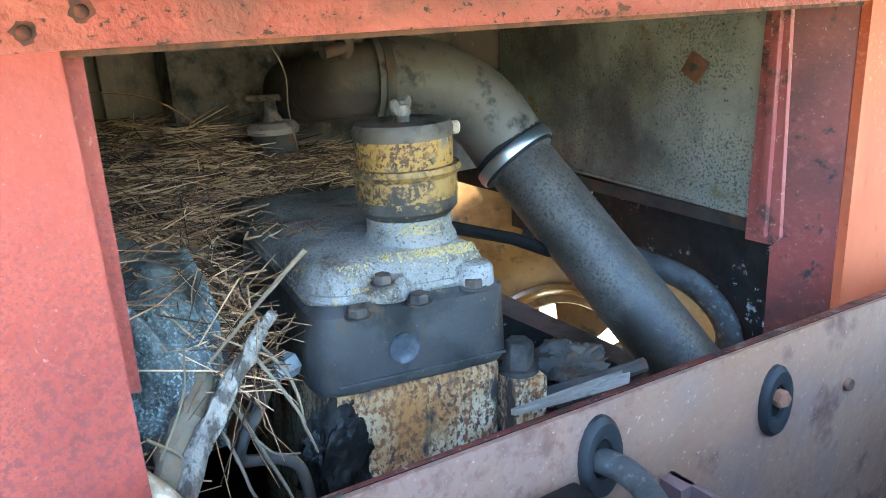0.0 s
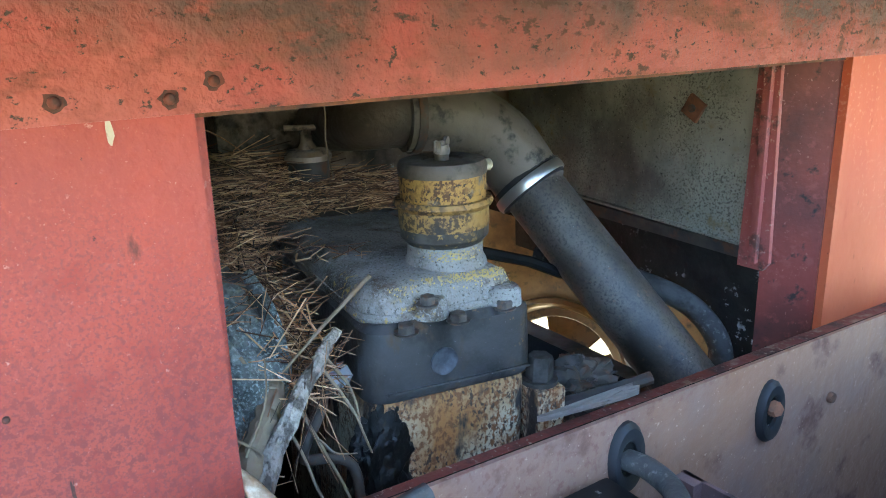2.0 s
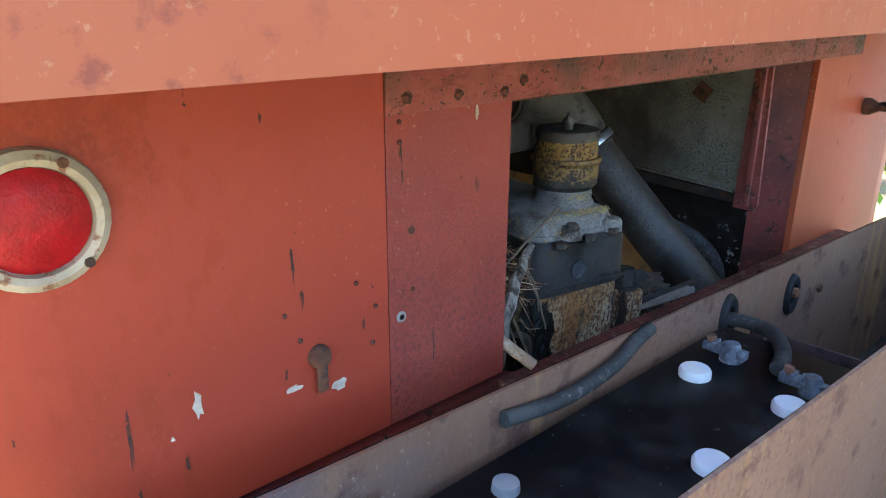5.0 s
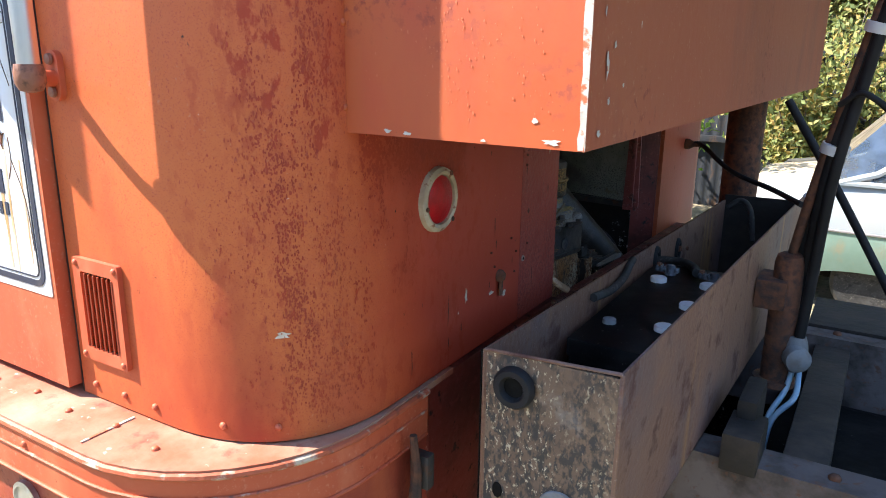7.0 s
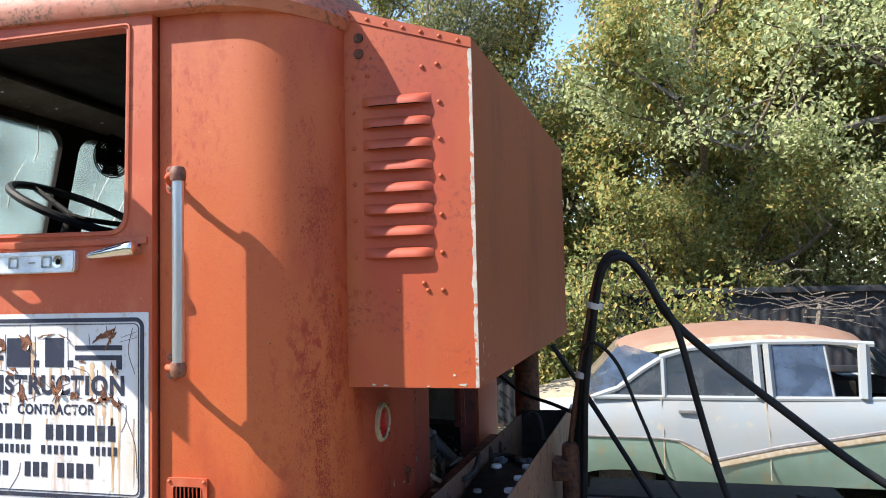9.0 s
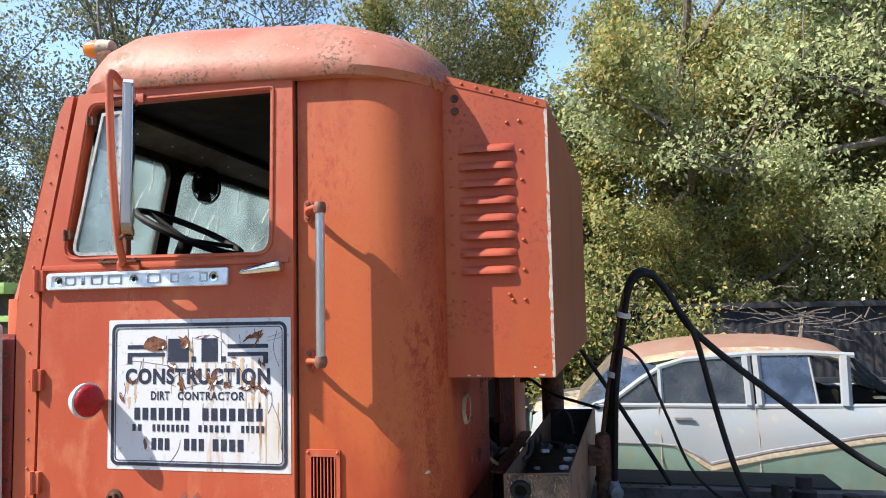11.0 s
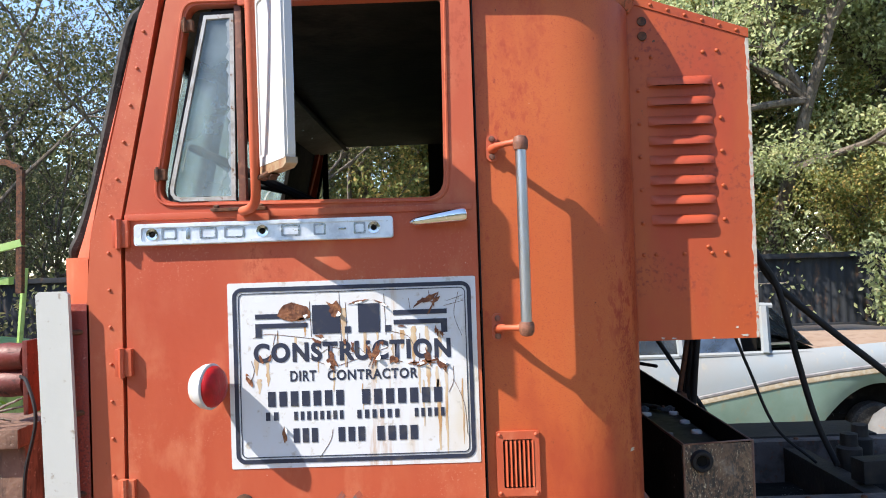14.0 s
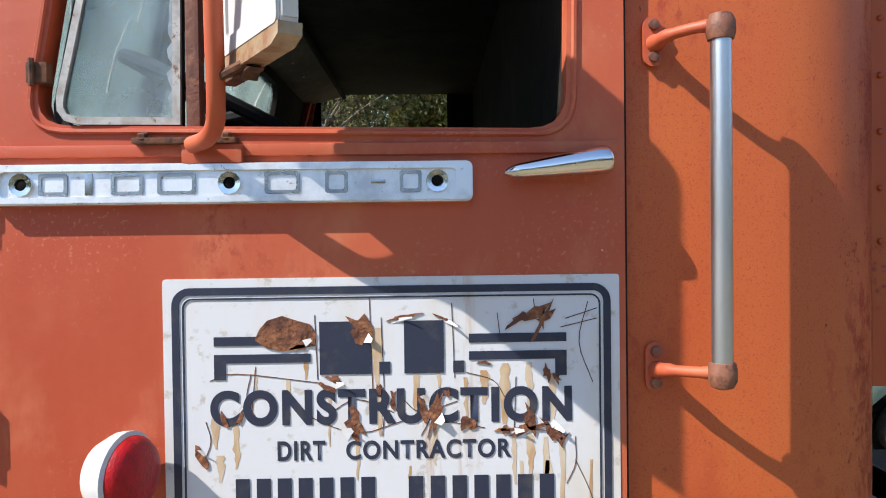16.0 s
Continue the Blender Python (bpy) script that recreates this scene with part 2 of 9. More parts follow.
M_NAVY = material("navy_print", (0.018, 0.024, 0.05), 0.5, layers=(((0.05, 0.05, 0.06), 30, 0.62, 0.08, ONE, None),))
M_RUST = material("rust", (0.085, 0.035, 0.018), 0.85, layers=(((0.17, 0.062, 0.028), 18, 0.52, 0.12, ONE, None), ((0.03, 0.018, 0.015), 40, 0.55, 0.1, ONE, None)), bump=(90, 0.3))
M_BROWNBOX = material("faded_brown_paint", (0.165, 0.080, 0.048), 0.6, layers=(
    ((0.205, 0.113, 0.074), 4, 0.52, 0.15, ONE, None), ((0.12, 0.085, 0.085), 3, 0.60, 0.10, ONE, None), ((0.13, 0.055, 0.04), 130, 0.58, 0.06, ONE, None, (5, 0.5)), ((0.30, 0.16, 0.06), 16, 0.61, 0.05, (1, 1, 0.12), None, (2.5, 0.50)), ((0.085, 0.035, 0.025), 16, 0.62, 0.06, ONE, 0.8), ((0.30, 0.2, 0.15), 200, 0.66, 0.04, ONE, None)), bump=(70, 0.25))
M_BOXEND = material("flaking_brown_paint", (0.135, 0.085, 0.055), 0.7, layers=(
    ((0.20, 0.13, 0.08), 7, 0.5, 0.1, ONE, None), ((0.045, 0.036, 0.032), 120, 0.51, 0.05, (1, 1, 0.55), None, (8, 0.44)), ((0.31, 0.28, 0.25), 5, 0.66, 0.07, ONE, None), ((0.04, 0.034, 0.03), 60, 0.58, 0.05, (1, 1, 0.5), None), ((0.48, 0.40, 0.27), 170, 0.60, 0.03, (1, 1, 0.6), None, (9, 0.46))), bump=(60, 0.4))
M_GREY = material("grey_green_panel", (0.20, 0.196, 0.158), 0.5, layers=(
    ((0.26, 0.25, 0.20), 8, 0.53, 0.12, ONE, None), ((0.045, 0.042, 0.035), 5, 0.565, 0.10, (1, 1, 0.7), None), ((0.07, 0.063, 0.048), 280, 0.56, 0.06, ONE, None, (9, 0.45)), ((0.30, 0.29, 0.25), 240, 0.67, 0.04, ONE, None), ((0.15, 0.11, 0.045), 30, 0.60, 0.05, ONE, 0.8, (7, 0.55)), ((0.03, 0.026, 0.02), 210, 0.64, 0.04, ONE, 0.85)), bump=(60, 0.1))
M_OILY = material("oily_black_steel", (0.020, 0.017, 0.015), 0.65, spec=0.3, layers=(((0.055, 0.042, 0.033), 8, 0.56, 0.1, ONE, 0.75),), bump=(50, 0.25))
M_BAYWALL = material("brown_black_bay_paint", (0.19, 0.135, 0.100), 0.7, layers=(((0.27, 0.20, 0.15), 6, 0.54, 0.12, ONE, None), ((0.03, 0.025, 0.02), 9, 0.56, 0.09, ONE, None), ((0.36, 0.36, 0.33), 75, 0.65, 0.04, ONE, None, (6, 0.53))), bump=(60, 0.3))
M_DARKSTEEL = material("dirty_dark_steel", (0.026, 0.025, 0.024), 0.65, spec=0.35, layers=(((0.065, 0.052, 0.042), 10, 0.55, 0.1, ONE, None), ((0.085, 0.042, 0.024), 30, 0.58, 0.06, ONE, 0.85)), bump=(60, 0.2))
M_ENGINE = material("grimy_blue_black_cast_iron", (0.034, 0.032, 0.032), 0.40, layers=(((0.055, 0.053, 0.053), 6, 0.55, 0.12, ONE, 0.5), ((0.005, 0.005, 0.005), 12, 0.56, 0.08, ONE, 0.5), ((0.075, 0.046, 0.024), 45, 0.60, 0.06, (1, 1, 0.5), 0.8, (9, 0.53)), ((0.24, 0.14, 0.045), 130, 0.67, 0.03, ONE, None, (8, 0.5)), ((0.15, 0.15, 0.15), 300, 0.69, 0.03, ONE, None)), bump=(70, 0.2))
M_COVER = material("dusty_grey_grime_over_yellow", (0.200, 0.184, 0.166), 0.9, spec=0.25, layers=(
    ((0.29, 0.275, 0.255), 8, 0.52, 0.13, ONE, None), ((0.085, 0.075, 0.067), 9, 0.56, 0.09, ONE, 0.75), ((0.085, 0.058, 0.038), 20, 0.60, 0.07, ONE, None), ((0.022, 0.02, 0.018), 16, 0.64, 0.05, ONE, 0.6), ((0.40, 0.26, 0.07), 95, 0.60, 0.03, ONE, 0.7, (11, 0.58)), ((0.25, 0.245, 0.24), 340, 0.60, 0.07, ONE, None, (6, 0.42)), ((0.07, 0.062, 0.055), 300, 0.61, 0.06, ONE, None)), bump=(260, 0.5))
M_YELLOW = material("chipped_yellow_paint", (0.33, 0.195, 0.045), 0.6, layers=(
    ((0.25, 0.13, 0.03), 14, 0.5, 0.12, ONE, None), ((0.075, 0.036, 0.016), 200, 0.515, 0.03, ONE, 0.8, (20, 0.42)), ((0.035, 0.026, 0.02), 170, 0.60, 0.025, ONE, 0.8), ((0.13, 0.12, 0.11), 30, 0.62, 0.05, ONE, 0.8)), bump=(80, 0.15))
M_YELLOWDIRT = material("burnt_yellow_paint", (0.26, 0.135, 0.045), 0.6, grad=(2, 0.30, 0.21, (0.46, 0.40, 0.29)), layers=(
    ((0.25, 0.12, 0.035), 12, 0.55, 0.07, (1, 1, 0.5), None), ((0.27, 0.115, 0.03), 18, 0.55, 0.08, (1, 1, 0.5), 0.8), ((0.15, 0.06, 0.02), 170, 0.52, 0.05, (1, 1, 0.8), 0.85, (12, 0.46)), ((0.05, 0.03, 0.02), 210, 0.57, 0.03, (1, 1, 0.7), 0.85, (10, 0.46)), ((0.018, 0.014, 0.013), 24, 0.60, 0.04, (1, 1, 0.4), 0.7)), bump=(120, 0.3))
M_TAR = material("black_oil_sludge", (0.005, 0.0045, 0.004), 0.5, spec=0.3, layers=(((0.022, 0.02, 0.018), 25, 0.6, 0.1, ONE, 0.8),), bump=(35, 0.8))
M_STRAW = straw_material("dry_straw")
M_STICK = material("weathered_grey_wood", (0.20, 0.165, 0.135), 0.85, layers=(((0.29, 0.245, 0.20), 45, 0.54, 0.07, (1, 1, 0.5), None), ((0.075, 0.058, 0.045), 110, 0.55, 0.05, (1, 0.8, 0.3), None)), bump=(140, 0.8))
M_BARK = material("tan_bark", (0.17, 0.13, 0.085), 0.85, layers=(((0.16, 0.11, 0.07), 40, 0.52, 0.12, ONE, None),), bump=(120, 0.3))
M_BLUECLOTH = material("blue_grey_lining", (0.13, 0.145, 0.14), 0.85, layers=(((0.05, 0.058, 0.056), 20, 0.52, 0.1, ONE, None), ((0.26, 0.30, 0.285), 300, 0.56, 0.06, ONE, None, (9, 0.45)), ((0.09, 0.08, 0.07), 9, 0.6, 0.1, ONE, None)), bump=(200, 0.6))
M_CAST = material("cast_grey", (0.19, 0.195, 0.20), 0.7, layers=(((0.15, 0.14, 0.13), 30, 0.55, 0.1, ONE, None),), bump=(90, 0.2))
M_BATTERY = material("black_battery_plastic", (0.0035, 0.0035, 0.004), 0.45, spec=0.15, layers=(((0.018, 0.017, 0.016), 12, 0.6, 0.12, ONE, 0.7), ((0.12, 0.11, 0.10), 90, 0.68, 0.03, ONE, None)))
M_CAPW = material("white_plastic", (0.52, 0.53, 0.545), 0.45, layers=(((0.6, 0.57, 0.5), 30, 0.6, 0.1, ONE, None),))
M_LENS = material("red_lens", (0.40, 0.008, 0.012), 0.4, spec=0.25, layers=(((0.28, 0.008, 0.010), 60, 0.5, 0.1, ONE, None),), bump=(300, 0.2), coat=0.05)
M_AMBER = material("amber_lens", (0.75, 0.22, 0.02), 0.15, coat=0.5)
M_CREAM = material("chipped_cream_paint", (0.44, 0.385, 0.285), 0.6, layers=(((0.30, 0.25, 0.175), 20, 0.52, 0.1, ONE, None), ((0.20, 0.09, 0.045), 70, 0.60, 0.04, ONE, None)))
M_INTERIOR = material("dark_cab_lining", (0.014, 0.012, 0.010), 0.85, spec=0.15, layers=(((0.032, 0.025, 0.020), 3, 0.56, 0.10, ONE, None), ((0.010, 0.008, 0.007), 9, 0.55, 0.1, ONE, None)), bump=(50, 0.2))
M_GLASS = glass("dusty_glass", (0.46, 0.62, 0.64), dirt=0.16)
# haze, its blue tint standing in for the reflected sky
M_GLASS_V = glass("hazy_sky_tint_glass", (0.36, 0.46, 0.54), dirt=0.42)
M_CARGLASS = glass("dirty_car_glass", (0.15, 0.17, 0.185), dirt=0.55)
# blue of the panes' reflections is put into the dirt tint
M_CARGLASS_B = glass("bluish_car_glass", (0.17, 0.24, 0.36), dirt=0.7)
M_SHELF = material("dusty_orange_paint", (0.31, 0.085, 0.042), 0.7, layers=(((0.32, 0.225, 0.16), 5, 0.52, 0.13, (1, 1, 1), 0.85), ((0.2, 0.05, 0.03), 20, 0.62, 0.06, ONE, None), ((0.6, 0.52, 0.42), 45, 0.68, 0.03, ONE, None)), bump=(60, 0.15))

# mesh helpers
def link_mesh(name, bm, mat, smooth=True):
    me = bpy.data.meshes.new(name)
    bmesh.ops.recalc_face_normals(bm, faces=bm.faces)
    bm.to_mesh(me)
    bm.free()
    if smooth:
        me.shade_smooth()
        me.set_sharp_from_angle(angle=radians(38))
    me.materials.append(mat)
    return new(name, me)


def thing(name, label, category, base=(0, 0, 0), group="", kind=""):
    """An Empty at the base of a thing; its parts are children."""
    ob = new(name)
    ob.empty_display_size = 0.05
    ob.matrix_world = Matrix.Translation(base)
    return tagged(ob, label, category, group, kind)


def root_offset(ob):
    v = Vector((0, 0, 0))
    while ob is not None:
        v += ob.matrix_basis.translation
        ob = ob.parent
    return v


def part(name, bm, mat, parent, label="", smooth=True):
    """One mesh, given in world coordinates, under a thing or a part."""
    ob = link_mesh(name, bm, mat, smooth)
    off = root_offset(parent)
    ob.data.transform(Matrix.Translation(-off))
    ob.parent = parent
    return tagged(ob, label)


def single(name, bm, mat, label, category, group="", kind="", smooth=True):
    return tagged(link_mesh(name, bm, mat, smooth), label, category, group, kind)


def box(bm, x0, x1, y0, y1, z0, z1, bev=0.0, m=None):
    vs = [bm.verts.new((x, y, z)) for x in (x0, x1) for y in (y0, y1) for z in (z0, z1)]
    fs = [bm.faces.new([vs[i] for i in f]) for f in ((0, 1, 3, 2), (4, 6, 7, 5), (0, 4, 5, 1), (2, 3, 7, 6), (0, 2, 6, 4), (1, 5, 7, 3))]
    if bev:
        es = list({e for f in fs for e in f.edges})
        r = bmesh.ops.bevel(bm, geom=es, offset=bev, segments=2, affect="EDGES", profile=0.7)
        vs = list({v for f in r["faces"] for v in f.verts} | {v for v in vs if v.is_valid})
    if m is not None:
        bmesh.ops.transform(bm, matrix=m, verts=vs)
    return vs


def prism(bm, poly, axis, a, b, m=None):
    """A closed polygon in the plane square to axis, between a and b."""
    def at(p, d):
        return {"x": (d, p[0], p[1]), "y": (p[0], d, p[1]), "z": (p[0], p[1], d)}[axis]
    lo = [bm.verts.new(at(p, a)) for p in poly]
    hi = [bm.verts.new(at(p, b)) for p in poly]
    n = len(poly)
    bm.faces.new(lo[::-1])
    bm.faces.new(hi)
    for i in range(n):
        bm.faces.new((lo[i], lo[(i + 1) % n], hi[(i + 1) % n], hi[i]))
    if m is not None:
        bmesh.ops.transform(bm, matrix=m, verts=lo + hi)


def rounded(x0, x1, z0, z1, r, seg=5):
    """A rectangle with round corners, as a polygon."""
    out = []
    for cx, cz, a in ((x1 - r, z1 - r, 0), (x0 + r, z1 - r, 90), (x0 + r, z0 + r, 180), (x1 - r, z0 + r, 270)):
        out += [(cx + r * math.cos(radians(a + 90 * i / seg)), cz + r * math.sin(radians(a + 90 * i / seg))) for i in range(seg + 1)]
    return out


def ring_plate(bm, outer, inner, axis, a, b, m=None):
    """A plate with a hole; both outlines have the same number of corners."""
    def at(p, d):
        return {"x": (d, p[0], p[1]), "y": (p[0], d, p[1]), "z": (p[0], p[1], d)}[axis]
    v = [[bm.verts.new(at(p, d)) for p in o] for o in (outer, inner) for d in (a, b)]
    n = len(outer)
    for i in range(n):
        j = (i + 1) % n
        for p, q in ((0, 2), (1, 3), (0, 1), (2, 3)):
            bm.faces.new((v[p][i], v[p][j], v[q][j], v[q][i]))
    if m is not None:
        bmesh.ops.transform(bm, matrix=m, verts=[x for o in v for x in o])


def tube(bm, pts, r, seg=10, caps=True, flat=1.0):
    """A round bar along points; r is one radius or one for each point."""
    pts = [Vector(p) for p in pts]
    rs = r if isinstance(r, (list, tuple)) else [r] * len(pts)
    rings, up = [], None
    for i, p in enumerate(pts):
        d = (pts[min(i + 1, len(pts) - 1)] - pts[max(i - 1, 0)]).normalized()
        if up is None:
            up = d.orthogonal().normalized()
        up = (up - d * up.dot(d)).normalized()
        side = d.cross(up)
        rings.append([bm.verts.new(p + rs[i] * (up * math.cos(2 * math.pi * k / seg) + side * flat * math.sin(2 * math.pi * k / seg))) for k in range(seg)])
    for a, b in zip(rings, rings[1:]):
        for k in range(seg):
            bm.faces.new((a[k], a[(k + 1) % seg], b[(k + 1) % seg], b[k]))
    if caps:
        bm.faces.new(rings[0][::-1])
        bm.faces.new(rings[-1])


def smooth_path(pts, n=8):
    """Points along a smooth line through the given ones."""
    p = [Vector(q) for q in pts]
    p = [2 * p[0] - p[1]] + p + [2 * p[-1] - p[-2]]
    out = []
    for i in range(1, len(p) - 2):
        for k in range(n):
            t = k / n
            out.append(0.5 * (2 * p[i] + (p[i + 1] - p[i - 1]) * t + (2 * p[i - 1] - 5 * p[i] + 4 * p[i + 1] - p[i + 2]) * t * t + (3 * p[i] - p[i - 1] - 3 * p[i + 1] + p[i + 2]) * t ** 3))
    return out + [p[-2]]


def lathe(bm, profile, m, seg=24, arc=1.0):
    """Turns (radius, height) pairs about the local z axis of m."""
    rings = []
    for r, z in profile:
        rings.append([bm.verts.new(m @ Vector((r * math.cos(2 * math.pi * k / seg), r * math.sin(2 * math.pi * k / seg), z))) for k in range(seg)])
    for a, b in zip(rings, rings[1:]):
        for k in range(seg):
            bm.faces.new((a[k], a[(k + 1) % seg], b[(k + 1) % seg], b[k]))
    bm.faces.new(rings[0][::-1])
    bm.faces.new(rings[-1])


def facing(p, n):
    """A frame at p whose z axis points along n."""
    return Matrix.Translation(p) @ Vector(n).to_track_quat("Z", "Y").to_matrix().to_4x4()


def disc(bm, p, n, r, h, seg=16, bev=0.2):
    lathe(bm, [(r, 0), (r, h * (1 - bev)), (r * (1 - bev * 0.5), h)], facing(p, n), seg)


def B():
    return bmesh.new()


rivet_mesh = {}


def rivets(parent, places, n, r, mat, name="rivet", seg=8):
    """Dome-headed rivets on one shared mesh."""
    key = (round(r, 4), mat.name, tuple(round(c, 2) for c in n))
    if key not in rivet_mesh:
        bm = B()
        lathe(bm, [(r, -0.001), (r, r * 0.25), (r * 0.75, r * 0.6), (r * 0.3, r * 0.75)], facing((0, 0, 0), n), seg)
        ob = link_mesh("rivet", bm, mat)
        rivet_mesh[key] = ob.data
        bpy.data.objects.remove(ob)
    off = root_offset(parent)
    for p in places:
        ob = new(name, rivet_mesh[key])
        ob.parent = parent
        ob.location = Vector(p) - off


def hexbolt(bm, p, n, r, h, washer=True):
    if washer:
        lathe(bm, [(r * 1.35, 0), (r * 1.35, h * 0.15)], facing(p, n), 14)
    lathe(bm, [(r, 0), (r, h * 0.85), (r * 0.85, h)], facing(p, n), 6)


def text_mesh(name, words, width, height, at, mat, parent, bold=0.0, apart=1.0):
    """Words laid on a wall that faces -y, with their lower left corner at the place given."""
    cu = bpy.data.curves.new(name, "FONT")
    cu.body = words
    cu.size = 1.0
    cu.offset = bold
    cu.space_character = apart
    cu.extrude = 0.0
    tmp = bpy.data.objects.new(name, cu)
    scene.collection.objects.link(tmp)
    bpy.context.view_layer.update()
    me = bpy.data.meshes.new_from_object(tmp.evaluated_get(bpy.context.evaluated_depsgraph_get()))
    bpy.data.objects.remove(tmp)
    co = np.array([v.co for v in me.vertices])
    lo, hi = co.min(0), co.max(0)
    for v in me.vertices:
        v.co = (at[0] + (v.co.x - lo[0]) / (hi[0] - lo[0]) * width, at[1], at[2] + (v.co.y - lo[1]) / (hi[1] - lo[1]) * height)
    me.transform(Matrix.Translation(-root_offset(parent)))
    me.materials.append(mat)
    ob = new(name, me)
    ob.parent = parent
    return ob

# ground
GZ = -0.28
def build_ground():
    bm = B()
    n = 90
    def coord(i):
        u = 2 * i / n - 1
        return math.copysign(abs(u) ** 2.6, u) * 400
    grid = [[bm.verts.new((coord(i), coord(j) + 5, GZ + 0.03 * noise.noise(Vector((coord(i), coord(j), 0)) * 0.5))) for j in range(n + 1)] for i in range(n + 1)]
    for i in range(n):
        for j in range(n):
            bm.faces.new((grid[i][j], grid[i + 1][j], grid[i + 1][j + 1], grid[i][j + 1]))
    m = material("dry_dirt_and_grass", (0.27, 0.215, 0.145), 0.95, layers=(((0.12, 0.13, 0.05), 0.7, 0.5, 0.1, ONE, None), ((0.30, 0.25, 0.17), 3, 0.56, 0.1, ONE, None), ((0.07, 0.06, 0.04), 25, 0.6, 0.1, ONE, None)), bump=(20, 0.6))
    single("ground", bm, m, "dry dirt yard with patchy weeds", "ground", kind="structure")
build_ground()

# the cab: side at y = 0 facing -y, rear at x = 0 facing +x
W = 2.42
R = 0.25
ZB, ZT = 1.19, 2.56
cab = thing("truck_cab", "faded orange-red cabover truck cab with flaking paint and rust specks", "truck cab", (-0.7, 1.2, ZB))


def arc(cx, cy, r, a0, a1, n=10):
    return [(cx + r * math.cos(radians(a0 + (a1 - a0) * i / n)), cy + r * math.sin(radians(a0 + (a1 - a0) * i / n))) for i in range(n + 1)]


def strip(outline, t):
    """Closed polygon from an open outline and its copy moved inward (to the left of its way) by t."""
    p = [Vector(q) for q in outline]
    inner = []
    for i in range(len(p)):
        d = (p[min(i + 1, len(p) - 1)] - p[max(i - 1, 0)]).normalized()
        inner.append(p[i] + Vector((-d.y, d.x)) * t)
    return [tuple(q) for q in p] + [tuple(q) for q in inner[::-1]]


SEAM, OL, OR_, OT, OB = 0.682, 0.862, 1.705, 1.532, 1.19
# rear corner panel: from behind the door round to the seam
def bend(a):
    """A point and the normal on the rear corner's bend, a from -90 (side) to 0 (rear): a little squarer than a circle."""
    c, k, q = max(math.cos(radians(a)), 1e-6), max(-math.sin(radians(a)), 1e-6), 2 / 2.5
    return Vector((-R + R * c ** q, R + 0.020 - R * k ** q, 0)), Vector((c ** (2 - q), -k ** (2 - q), 0)).normalized()
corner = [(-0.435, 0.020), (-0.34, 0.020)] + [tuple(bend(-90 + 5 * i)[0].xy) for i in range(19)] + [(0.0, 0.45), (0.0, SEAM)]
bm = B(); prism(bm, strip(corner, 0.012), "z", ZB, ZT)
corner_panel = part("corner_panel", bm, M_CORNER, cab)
bm = B(); box(bm, -0.03, -0.0125, SEAM - 0.02, SEAM + 0.02, ZB, OT); box(bm, -0.0125, -0.0012, SEAM, SEAM + 0.0012, ZB, OT)
part("seam_backing", bm, M_DARKRED, cab)
# small service panel beside the opening
bm = B(); prism(bm, strip([(0.0, SEAM + 0.0012), (0.0, OL)], 0.012), "z", ZB, OT)
part("service_panel", bm, M_REAR, cab)
# black strip added over the panel's end for the gap's shade
bm = B(); box(bm, -0.4385, -0.4352, 0.0195, 0.034, ZB, 2.54)
part("door_gap_strip", bm, M_RUBBER, cab, "black strip standing in for the shade of the door gap")
# folded flange of that panel
bm = B(); prism(bm, [(OL - 0.02, 1.30), (OL + 0.010, 1.296), (OL + 0.013, 1.40), (OL + 0.015, OT), (OL - 0.02, OT)], "x", -0.045, -0.033)
box(bm, -0.045, -0.012, OL - 0.008, OL - 0.002, ZB - 0.02, OT)
part("panel_flange", bm, M_REAR, cab, "red edge flange with rust")
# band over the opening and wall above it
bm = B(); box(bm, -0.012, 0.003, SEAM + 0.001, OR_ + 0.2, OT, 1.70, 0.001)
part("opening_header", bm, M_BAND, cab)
bm = B(); box(bm, -0.10, -0.010, OL - 0.02, OR_ + 0.02, OT - 0.004, OT + 0.012)
part("header_flange", bm, M_RUST, cab)
bm = B(); box(bm, -0.012, 0.0, SEAM, W - R, 1.703, ZT)
part("rear_wall", bm, M_REAR, cab)
far = [(0.0, OR_), (0.0, W - R)] + arc(-R, W - R, R, 0, 90, 8) + [(-0.435, W)]
bm = B(); prism(bm, strip(far, 0.012), "z", ZB - 0.12, ZT)
part("far_corner_panel", bm, M_PAINT, cab)
bm = B(); prism(bm, [(-0.075, OR_ - 0.045), (-0.012, OR_ - 0.004), (-0.012, OR_ + 0.004), (-0.075, OR_ - 0.035)], "z", ZB - 0.12, OT + 0.1)
part("jamb", bm, M_DARKRED, cab)
# sill flange under the opening
tiltx = Matrix.Translation((0, 0.9, 1.184)) @ Matrix.Rotation(radians(-1.9), 4, "X") @ Matrix.Translation((0, -0.9, -1.184))
bm = B(); box(bm, 0.002, 0.055, OL - 0.01, OR_ + 0.25, 1.170, 1.184, 0.003, tiltx)
M_SILL = material("dark_red_sill_paint", (0.125, 0.026, 0.019), 0.65, layers=(((0.17, 0.045, 0.032), 9, 0.5, 0.1, ONE, 0.75), ((0.05, 0.02, 0.016), 22, 0.56, 0.07, ONE, None), ((0.27, 0.21, 0.16), 45, 0.60, 0.05, (1, 0.5, 1), 0.85, (5, 0.52)), ((0.30, 0.24, 0.18), 150, 0.64, 0.04, ONE, None)), bump=(90, 0.3))
part("sill_flange", bm, M_SILL, cab)
rivets(cab, [(0.03, y, 1.186 - (y - 0.9) * 0.033) for y in (1.06, 1.30, 1.52)], (0, 0, 1), 0.006, M_SILL)
